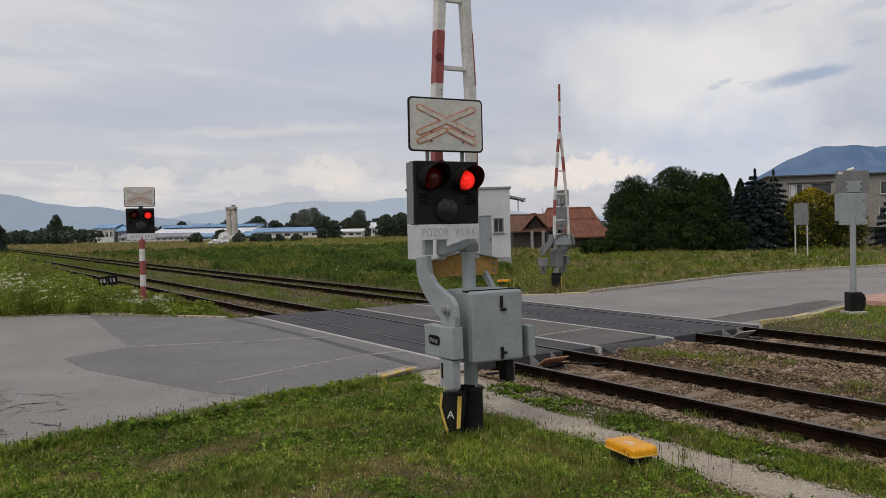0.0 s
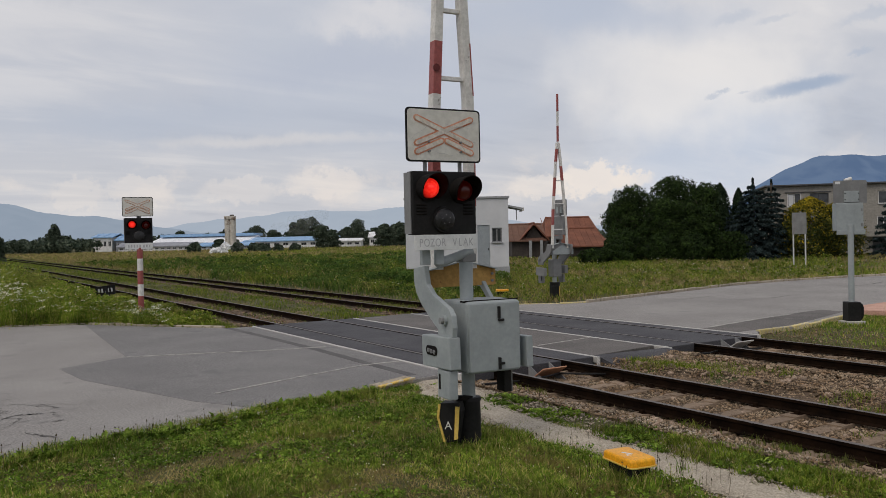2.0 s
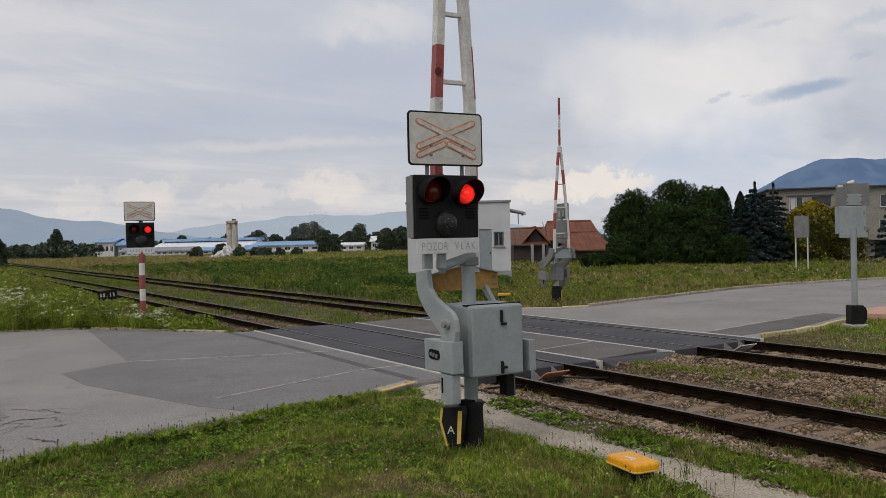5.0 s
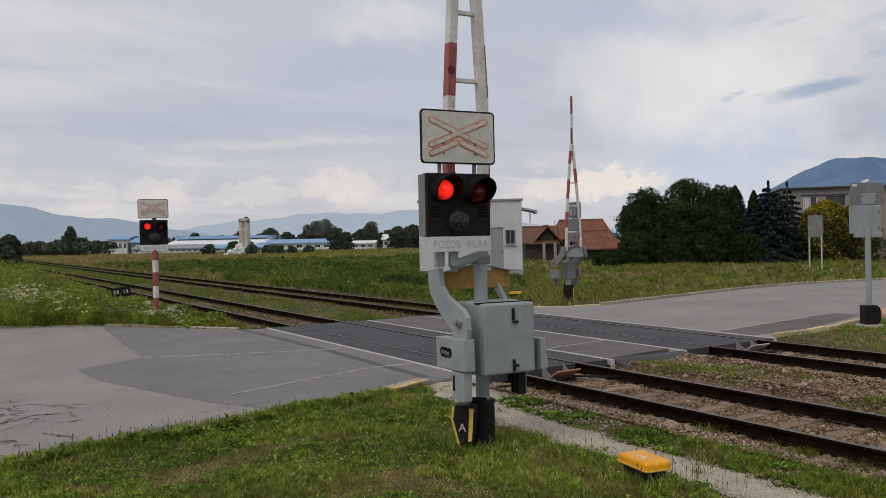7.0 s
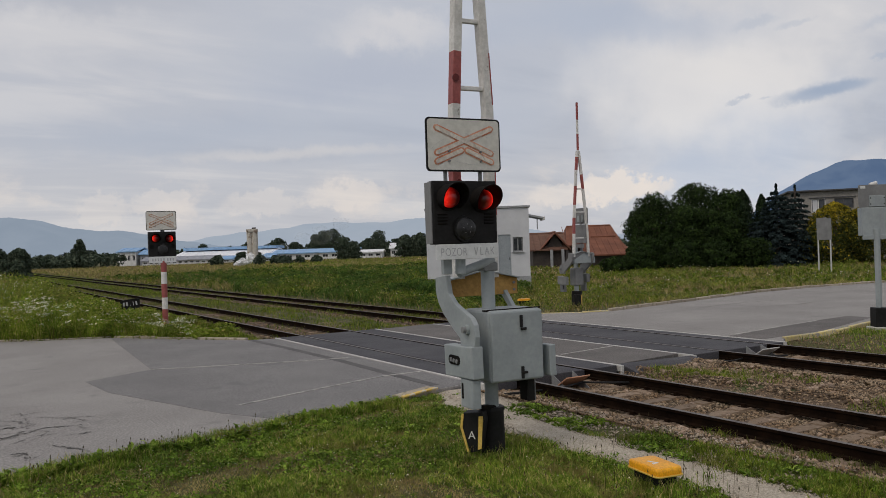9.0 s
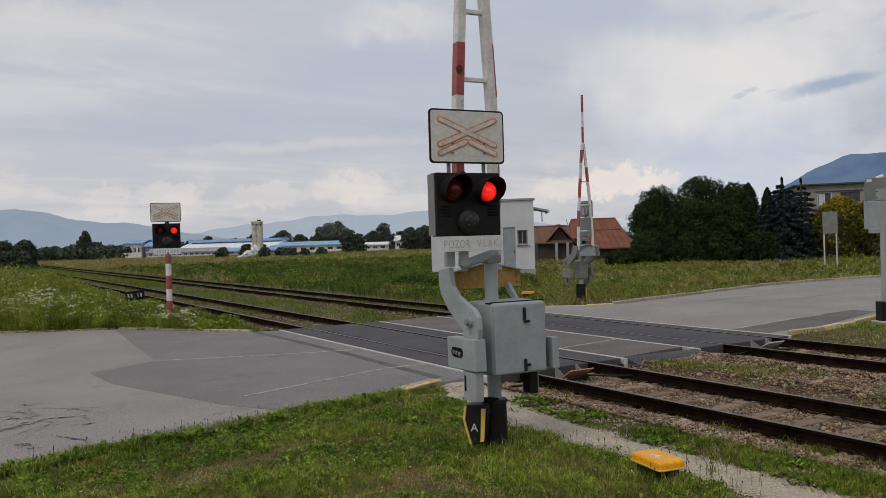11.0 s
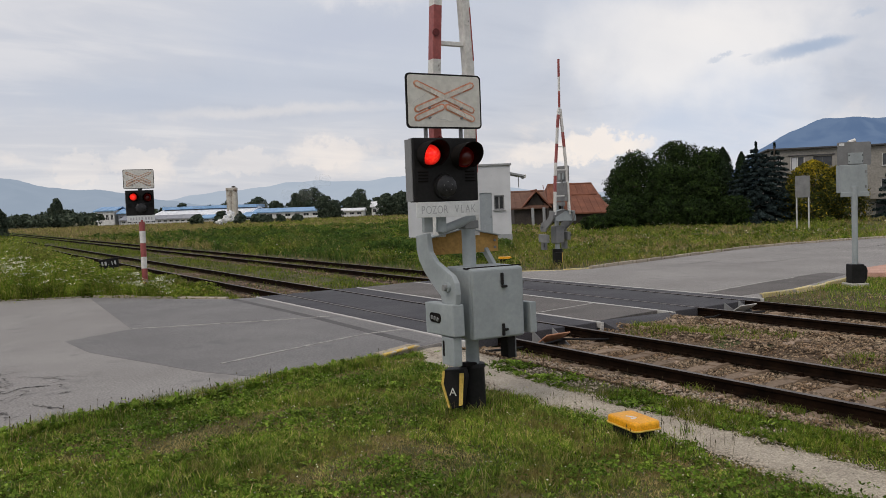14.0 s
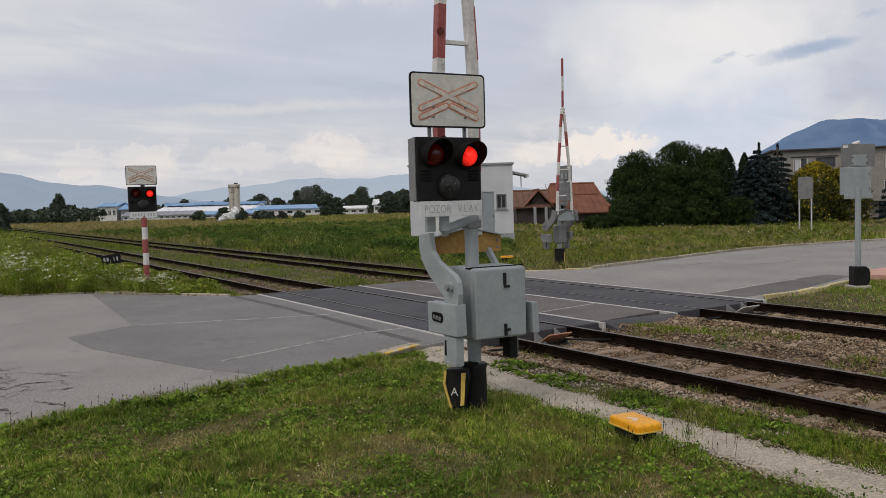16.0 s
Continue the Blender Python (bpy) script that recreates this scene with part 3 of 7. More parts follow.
def rocks(name, pos, size, material, label, category, seed=2):
    """Loose stones: jittered, squashed eight-sided lumps, all in one object."""
    rng = np.random.default_rng(seed)
    n = len(pos)
    base = np.array([(1, 0, 0), (-1, 0, 0), (0, 1, 0), (0, -1, 0), (0, 0, 1), (0, 0, -1)], float)
    tri = np.array([(0, 2, 4), (2, 1, 4), (1, 3, 4), (3, 0, 4), (2, 0, 5), (1, 2, 5), (3, 1, 5), (0, 3, 5)])
    v = base[None] * rng.uniform(0.6, 1.15, (n, 6, 1)) + rng.normal(0, 0.18, (n, 6, 3))
    a = rng.uniform(0, np.pi, n)
    c, s = np.cos(a)[:, None], np.sin(a)[:, None]
    v = np.stack([v[..., 0] * c - v[..., 1] * s, v[..., 0] * s + v[..., 1] * c, v[..., 2] * 0.7], -1)
    v = v * (size * rng.uniform(0.5, 1.4, n))[:, None, None] + pos[:, None, :]
    idx = (np.arange(n)[:, None, None] * 6 + tri[None]).ravel()
    ob = linked(name, raw_mesh(name, v.reshape(-1, 3), idx, np.full(n * 8, 3)), material)
    return tagged(ob, label, category, kind="stuff")


# ---------------------------------------------------------------- ground, roads, tracks
RAILS = (8.04, 9.545, 12.96, 14.465)          # x of the four rail heads
CROSS_A, CROSS_B = 10.9, 20.6                 # y of the crossing's two ends


def smooth(a, b, x):
    t = np.clip((x - a) / (b - a), 0, 1)
    return t * t * (3 - 2 * t)


def lump(x, y):
    return np.sin(x * 1.7 + 0.6 * np.sin(y * 1.1)) * np.sin(y * 1.3 + 0.8 * np.sin(x * 0.7))


def ground_z(x, y):
    x, y = np.asarray(x, float), np.asarray(y, float)
    near = np.exp(-((x - 3) ** 2 + (y - 6) ** 2) / 900)
    z = -0.055 + 0.015 * lump(x, y) * near
    bed = smooth(6.9, 7.5, x) * (1 - smooth(14.9, 15.5, x))
    between = smooth(10.2, 10.6, x) * (1 - smooth(11.9, 12.3, x))
    return z - 0.205 * bed + 0.12 * between


def bed_z(x, y):
    """The ballast's top: lower between the rails, heaped over the sleepers' ends outside them."""
    x = np.asarray(x, float)
    off = np.minimum(np.abs(x - (RAILS[0] + RAILS[1]) / 2), np.abs(x - (RAILS[2] + RAILS[3]) / 2))
    return ground_z(x, y) + 0.055 + 0.05 * smooth(0.80, 1.15, off) * (1 - smooth(1.7, 2.1, off)) * smooth(7.0, 7.6, x)


def lines(fine_a, fine_b, step, far):
    out = list(np.arange(fine_a, fine_b + 1e-6, step))
    d, x = step, fine_b
    while x < far:
        d *= 1.35
        x += d
        out.append(x)
    d, x = step, fine_a
    while x > -far:
        d *= 1.35
        x -= d
        out.insert(0, x)
    return np.array(out)


gx, gy = lines(-4, 24, 0.2, 4600), lines(-2, 40, 0.35, 4600)
X, Y = np.meshgrid(gx, gy, indexing="ij")
verts = np.stack([X, Y, ground_z(X, Y)], -1).reshape(-1, 3)
i, j = np.meshgrid(np.arange(len(gx) - 1), np.arange(len(gy) - 1), indexing="ij")
k = (i * len(gy) + j).ravel()
quads = np.stack([k, k + len(gy), k + len(gy) + 1, k + 1], 1)
tagged(linked("ground", raw_mesh("ground", verts, quads.ravel(), np.full(len(quads), 4)), M_SOIL, smooth=True), "flat meadow ground of soil and short green turf", "ground", kind="structure")


def slab(name, outline, top, thick, material, label, category, parent=None):
    ob = part(name, plate(outline, thick, pose(0, 0, top - thick / 2)), material, parent)
    return ob if parent else tagged(ob, label, category, kind="structure")


def inside(x, y, outline):
    hit = np.zeros(len(x), bool)
    for (x1, y1), (x2, y2) in zip(outline, outline[1:] + outline[:1]):
        cross = ((y1 > y) != (y2 > y)) & (x < (x2 - x1) * (y - y1) / ((y2 - y1) or 1e-9) + x1)
        hit ^= cross
    return hit


def ribbon(points, width):
    """The outline of a strip of that width along points."""
    left, right = [], []
    for n, (x, y) in enumerate(points):
        a, b = points[max(n - 1, 0)], points[min(n + 1, len(points) - 1)]
        d = Vector((b[0] - a[0], b[1] - a[1])).normalized()
        left.append((x - d.y * width / 2, y + d.x * width / 2))
        right.append((x + d.y * width / 2, y - d.x * width / 2))
    return left + right[::-1]


NEAR_ROAD = [(-40, 4.0), (-10, 7.4), (-2, 8.9), (0.62, 9.45), (1.8, 9.8), (2.9, 10.1), (4.0, 10.35), (5.2, 10.62), (6.1, 10.85), (7.0, 11.05), (7.27, 11.1),
             (7.27, 20.4), (6.55, 20.65), (5.7, 21.8), (4.84, 23.0), (3.94, 24.4), (2.85, 24.95), (1.8, 25.5), (-2, 28.0), (-12, 33), (-40, 44)]
FAR_ROAD = [(15.0, 10.95), (15.3, 11.2), (16.5, 11.28), (18.1, 11.55), (20.0, 12.0), (21.8, 13.0), (24, 13.2), (28, 12.2), (36, 8.5), (60, -8), (85, -28),
            (98, -14), (70, 8), (50, 17.2), (42, 19.6), (37.4, 20.7), (35.2, 21.2), (31.7, 21.6), (27.8, 21.5), (23.4, 20.6), (19.8, 19.9), (18.2, 19.6), (17.3, 19.9), (16.3, 20.7), (15.0, 20.7)]
road_near = slab("road_near", NEAR_ROAD, 0.0, 0.22, M_ROAD, "worn grey asphalt road leading to the level crossing", "road")
road_far = slab("road_far", FAR_ROAD, 0.0, 0.22, M_ROAD, "worn grey asphalt road curving away beyond the tracks", "road")
road_mid = slab("road_between", [(10.32, 11.0), (12.08, 11.2), (12.08, 20.6), (10.32, 20.5)], 0.0, 0.2, M_MIDROAD, "worn brownish asphalt strip between the two railway tracks", "road")
slab("asphalt_patch", [(3.85, 24.35), (3.39, 16.75), (2.09, 16.0), (2.22, 14.4), (3.19, 11.4), (3.75, 10.36), (5.2, 10.66), (7.0, 11.1), (7.2, 11.15), (7.2, 20.3), (6.5, 20.55), (5.6, 21.7), (4.8, 22.9)], 0.004, 0.01, M_PATCH, "", "", road_near)
slab("asphalt_patch", [(15.05, 11.5), (17.2, 11.55), (20.7, 12.5), (20.8, 13.2), (19.5, 13.1), (17.7, 12.85), (15.4, 12.45), (15.05, 12.45)], 0.004, 0.01, M_MIDROAD, "", "", road_far)
slab("tar_seam", ribbon([(6.64, 20.55), (6.70, 18.0), (6.72, 15.3), (6.66, 13.0), (6.64, 11.3)], 0.17), 0.008, 0.01, M_TAR, "", "", road_near)
for a in ([(3.6, 11.77), (5.31, 12.37), (6.43, 12.72), (7.2, 12.72)], [(3.39, 16.72), (5.0, 16.1), (6.13, 15.66), (7.02, 15.43)]):
    slab("worn_line", ribbon(a, 0.058), 0.012, 0.01, M_WORNPAINT, "", "", road_near)
slab("worn_line", ribbon([(10.4, 12.7), (12.0, 12.95)], 0.045), 0.008, 0.01, M_WORNPAINT, "", "", road_mid)
slab("worn_line", ribbon([(15.37, 12.5), (17.75, 12.87), (19.1, 13.0)], 0.08), 0.012, 0.01, M_WORNPAINT, "", "", road_far)
def crack(points, width, parent, seed):
    """A wandering crack of changing width, filled with dark dirt."""
    rng = random.Random(seed)
    fine_pts = []
    for (x1, y1), (x2, y2) in zip(points, points[1:]):
        for k in range(9):
            fine_pts.append((x1 + (x2 - x1) * k / 9 + rng.gauss(0, 0.018), y1 + (y2 - y1) * k / 9 + rng.gauss(0, 0.022)))
    left, right = [], []
    for n, (x, y) in enumerate(fine_pts):
        w = width * rng.uniform(0.25, 1.3) * math.sin(math.pi * (n + 0.6) / (len(fine_pts) + 0.2)) ** 0.4
        left.append((x, y - w / 2))
        right.append((x, y + w / 2))
    bm = bmesh.new()
    a = [(bm.verts.new((*p, 0.006)), bm.verts.new((*q, 0.006))) for p, q in zip(left, right)]
    for p, q in zip(a, a[1:]):
        bm.faces.new((p[0], q[0], q[1], p[1]))
    bmesh.ops.recalc_face_normals(bm, faces=list(bm.faces))
    part("crack", bm, M_CRACK, parent)


crack([(0.3, 11.55), (0.79, 11.74), (1.05, 11.98), (1.2, 11.92), (1.46, 11.85), (1.53, 11.40)], 0.045, road_near, 1)
crack([(1.0, 10.8), (1.12, 10.62), (1.24, 10.42), (1.40, 10.10)], 0.04, road_near, 2)
crack([(1.0, 12.9), (1.3, 12.6), (1.6, 12.45), (1.85, 12.2)], 0.025, road_near, 3)
crack([(0.5, 13.0), (0.8, 12.6), (0.95, 12.1)], 0.025, road_near, 4)
crack([(0.6, 11.2), (0.9, 11.5), (1.2, 11.45)], 0.025, road_near, 5)
crack([(29.5, 17.9), (31.5, 17.9), (33.2, 18.3), (35.0, 18.2)], 0.07, road_far, 6)
crack([(22.0, 17.0), (23.5, 16.6), (25.5, 16.9)], 0.05, road_far, 7)
crack([(20.5, 18.2), (22.5, 18.4), (25.0, 18.3)], 0.05, road_far, 8)
crack_rng = random.Random(44)
for k in range(16):
    x, y = crack_rng.uniform(0.2, 1.7), crack_rng.uniform(10.2, 13.4)
    line = [(x, y)]
    for _ in range(3):
        x, y = x + crack_rng.uniform(-0.30, 0.35), y + crack_rng.uniform(-0.35, 0.25)
        line.append((x, y))
    crack(line, 0.022, road_near, 20 + k)
slab("pavement", [(20.9, 11.0), (23.5, 10.2), (27, 9.0), (27.6, 11.6), (23.8, 12.9), (21.9, 12.75), (20.7, 12.0)], 0.07, 0.2, M_PINK, "reddish paved footway beside the road", "pavement")


def crossing(x1, x2, r1, r2, label):
    ob = thing("level_crossing", pose(0, 0, 0), label, "level crossing", "crossing decks")
    for a, b in ((x1 + 0.06, r1 - 0.055), (r1 + 0.10, r2 - 0.10), (r2 + 0.055, x2 - 0.06)):
        part("deck_panel", box((b - a, CROSS_B - CROSS_A, 0.16), ((a + b) / 2, (CROSS_A + CROSS_B) / 2, -0.082), bevel=0.01), M_DARKROAD, ob)
    for x in (x1, x2):
        part("edge_beam", box((0.045, CROSS_B - CROSS_A + 0.06, 0.12), (x, (CROSS_A + CROSS_B) / 2, -0.056), bevel=0.012), M_WHITECONC, ob, "whitewashed concrete edge beam")
    return ob


crossing(7.33, 10.26, RAILS[0], RAILS[1], "dark asphalt crossing deck between white edge beams on the nearer track")
crossing(12.14, 14.94, RAILS[2], RAILS[3], "dark asphalt crossing deck between white edge beams on the farther track")


ramp_bm = plate([(11.0, -0.003), (11.0, -0.26), (10.25, -0.26), (10.32, -0.19), (10.6, -0.09), (10.85, -0.02)], 1.72, sideways(11.2, 0, 0))
for v in ramp_bm.verts:
    v.co.y += 0.10 * noise.noise(v.co * 1.9) - (0.12 if v.co.x > 11.2 else 0)
tagged(part("road_shoulder", ramp_bm, M_DARKROAD), "crumbling dark asphalt slope at the end of the road strip", "road", kind="structure")


def rail_mesh(y1, y2):
    side = [(0.036, 0.0), (0.036, -0.035), (0.012, -0.05), (0.012, -0.125), (0.065, -0.14), (0.065, -0.152)]
    prof = side + [(-x, z) for x, z in side[::-1]]
    bm = plate([(x, z) for x, z in prof], y2 - y1, Matrix.Translation((0, (y1 + y2) / 2, 0)) @ pose(0, 0, 0, 90, 0, 0))
    me = bpy.data.meshes.new("rail")
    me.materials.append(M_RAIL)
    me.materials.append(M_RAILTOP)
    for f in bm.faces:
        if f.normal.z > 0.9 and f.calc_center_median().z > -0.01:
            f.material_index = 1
    bm.to_mesh(me)
    bm.free()
    return me


def sleeper_mesh():
    bm = bmesh.new()
    for x1, x2, z1, z2 in ((-1.28, -0.45, -0.12, -0.135), (-0.45, 0.45, -0.15, -0.15), (0.45, 1.28, -0.135, -0.12)):
        b, t = 0.14, 0.105
        low = [bm.verts.new((x, s * b, -0.30)) for x in (x1, x2) for s in (-1, 1)]
        top = [bm.verts.new((x, s * t, z)) for x, z in ((x1, z1), (x2, z2)) for s in (-1, 1)]
        for q in ((top[0], top[2], top[3], top[1]), (low[0], low[2], top[2], top[0]), (low[1], top[1], top[3], low[3]), (low[0], top[0], top[1], low[1]), (low[2], low[3], top[3], top[2])):
            bm.faces.new(q)
    me = bpy.data.meshes.new("sleeper")
    bm.to_mesh(me)
    bm.free()
    me.materials.append(M_SLEEPER)
    return me


def chair_mesh():
    me = bpy.data.meshes.new("rail_chair")
    bm = box((0.30, 0.15, 0.02), (0, 0, -0.128), bevel=0.005)
    for s in (-1, 1):
        box((0.05, 0.06, 0.05), (s * 0.105, 0, -0.10), bevel=0.008, bm=bm)
    bm.to_mesh(me)
    bm.free()
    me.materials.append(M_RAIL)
    return me


rail_long, sleeper_one, chair_one = rail_mesh(-40, 420), sleeper_mesh(), chair_mesh()


def track(r1, r2, label, seed):
    rng = random.Random(seed)
    ob = thing("railway_track", pose(0, 0, 0), label, "railway track", "railway tracks")
    for x in (r1, r2):
        linked("rail", rail_long, None, ob).location.x = x
    y = -4.2
    while y < 84:
        if not CROSS_A - 0.1 < y < CROSS_B + 0.1:
            s = linked("sleeper", sleeper_one, None, ob)
            s.matrix_basis = pose((r1 + r2) / 2 + rng.uniform(-0.03, 0.03), y, (-0.028 if y < 20 else -0.068) + rng.uniform(-0.012, 0.006), 0, 0, rng.uniform(-1, 1))
            if y < 12:
                for x in (r1, r2):
                    linked("rail_chair", chair_one, None, ob).location = (x, y, -0.035)
        y += 0.62
    return ob


track(RAILS[0], RAILS[1], "rusty railway track on weathered sleepers in stony ballast", 1)
track(RAILS[2], RAILS[3], "rusty railway track on sleepers partly overgrown with grass", 2)


def bed(name, x1, x2, y1, y2, label):
    """A strip of ballast with an uneven edge, just over the ground."""
    rng = np.random.default_rng(int(x1 * 10 + y1))
    ys = np.arange(y1, y2 + 0.01, 0.5 if y2 < 12 else 1.5)
    xs = np.linspace(0, 1, 25)
    a, b = x1 + rng.uniform(-0.12, 0.12, len(ys)), x2 + rng.uniform(-0.12, 0.12, len(ys))
    xx = a[:, None] + (b - a)[:, None] * xs[None]
    yy = np.repeat(ys[:, None], len(xs), 1)
    rim = np.minimum(1, 6 * np.minimum(xs, 1 - xs))[None]
    zz = ground_z(xx, yy) + 0.008 + (bed_z(xx, yy) - ground_z(xx, yy) - 0.008) * rim + 0.012 * lump(xx * 3, yy * 3) * rim
    n = len(xs)
    i, j = np.meshgrid(np.arange(len(ys) - 1), np.arange(n - 1), indexing="ij")
    k = (i * n + j).ravel()
    q = np.stack([k, k + 1, k + n + 1, k + n], 1)
    return tagged(linked(name, raw_mesh(name, np.stack([xx, yy, zz], -1).reshape(-1, 3), q.ravel(), np.full(len(q), 4)), M_BALLAST, smooth=True), label, "ballast", kind="structure")


near_bed = bed("ballast_bed", 7.15, 12.2, -8, 10.95, "reddish brown stony ballast under and between the tracks")
bed("ballast_bed", 12.3, 15.2, -8, 10.95, "brown stony ballast under the farther track")
bed("ballast_bed", 7.3, 10.2, 20.6, 90, "brown ballast overgrown with weeds")
bed("ballast_bed", 12.3, 15.1, 20.6, 90, "brown ballast overgrown with weeds")

# the trodden gravel path
PATH_MID = [(7.0, 11.0), (6.6, 9.9), (6.25, 8.9), (6.08, 8.0), (6.08, 7.0), (6.12, 6.0), (6.07, 5.0), (6.0, 4.3), (5.99, 3.5), (6.0, 2.5), (6.05, 0), (6.1, -6)]
path_pts = [(x + 0.0, y) for x, y in PATH_MID]
path_line = []
for (x1, y1), (x2, y2) in zip(path_pts, path_pts[1:]):
    for s in range(5):
        path_line.append((x1 + (x2 - x1) * s / 5, y1 + (y2 - y1) * s / 5))
path_rng = random.Random(5)
left_side, right_side = [], []
for x, y in path_line:
    w = 0.33 + path_rng.uniform(-0.07, 0.07) + 0.22 * max(0.0, min(1.0, (y - 8.2) / 1.6))
    left_side.append((x - w, y))
    right_side.append((x + w + path_rng.uniform(-0.05, 0.05), y))
path_bm = bmesh.new()
rows_v = []
for (xl, y), (xr, _) in zip(left_side, right_side):
    rows_v.append([path_bm.verts.new((xl + (xr - xl) * s / 4, y, float(ground_z(xl + (xr - xl) * s / 4, y)) + (0.006 if s in (0, 4) else 0.022))) for s in range(5)])
for a, b in zip(rows_v, rows_v[1:]):
    for s in range(4):
        path_bm.faces.new((a[s], b[s], b[s + 1], a[s + 1]))
bmesh.ops.recalc_face_normals(path_bm, faces=list(path_bm.faces))
tagged(part("gravel_path", path_bm, M_PATH, smooth=True), "pale trodden gravel path through the grass", "path", kind="structure")


# ---------------------------------------------------------------- kerbs
def kerb_run(name, points, width, top, material, label, piece=1.0, gap=0.02):
    ob = thing(name, pose(0, 0, 0), label, "kerb", kind="structure")
    rng = random.Random(len(points))
    for (x1, y1), (x2, y2) in zip(points, points[1:]):
        length = math.hypot(x2 - x1, y2 - y1)
        n = max(1, round(length / piece))
        for k in range(n):
            t = (k + 0.5) / n
            bm = box((length / n - gap, width, 0.28), (0, 0, -0.14), bevel=0.018)
            part("kerbstone", bm, material, ob).matrix_basis = pose(x1 + (x2 - x1) * t, y1 + (y2 - y1) * t, top + rng.uniform(-0.015, 0.015), rng.uniform(-1.5, 1.5), 0, math.degrees(math.atan2(y2 - y1, x2 - x1)) + rng.uniform(-1.2, 1.2))
    return ob


corner_kerb = kerb_run("kerb_yellow", [(5.62, 10.68), (6.42, 11.03)], 0.20, 0.030, M_OLDKERB, "old concrete kerb with a yellow painted edge at the grass corner")
for k in range(3):
    x, y = 5.78 + 0.265 * k, 10.62 + 0.118 * k
    part("painted_edge", box((0.27, 0.085, 0.03), bevel=0.008), M_YELLOWKERB, corner_kerb, "flaking yellow paint").matrix_basis = pose(x, y, 0.034 + 0.003 * (k % 2), 0, 0, 23.6 + (1.5 if k == 1 else -1))
kerb_run("kerb_sunken", [(2.6, 9.93), (4.0, 10.28), (5.64, 10.60)], 0.10, 0.004, M_CONC, "sunken grey kerb along the road edge")
kerb_run("kerb_yellow_far", [(15.35, 11.24), (16.5, 11.18), (18.1, 11.46), (20.0, 11.9), (20.8, 12.35)], 0.11, 0.045, M_KERBPALE, "worn yellow painted kerb round the road corner")
kerb_run("kerb_grey_far", [(18.2, 19.72), (19.8, 20.0), (23.4, 20.72), (27.8, 21.62), (31.7, 21.72), (35.2, 21.32), (37.4, 20.82), (42, 19.7), (50, 17.3)], 0.17, 0.085, M_OLDKERB, "row of weathered brownish concrete kerbstones along the far road", 0.95, 0.05)
kerb_run("kerb_low_far", [(15.1, 20.9), (16.3, 20.82), (17.3, 20.0), (18.2, 19.72)], 0.10, 0.025, M_KERBPALE, "low worn kerb at the crossing corner")
kerb_run("kerb_left", [(6.6, 20.75), (5.7, 21.95), (4.84, 23.12), (4.0, 24.5)], 0.12, 0.055, M_OLDKERB, "low concrete kerb under the weeds")
kerb_run("kerb_left_old", [(3.9, 24.6), (2.85, 25.08), (1.8, 25.62), (-2, 28.1)], 0.11, 0.040, M_OLDKERB, "low crumbling kerb under the weeds")


# ---------------------------------------------------------------- crossing signals
LAMPS = []           # (lamp, which side) for the flashing


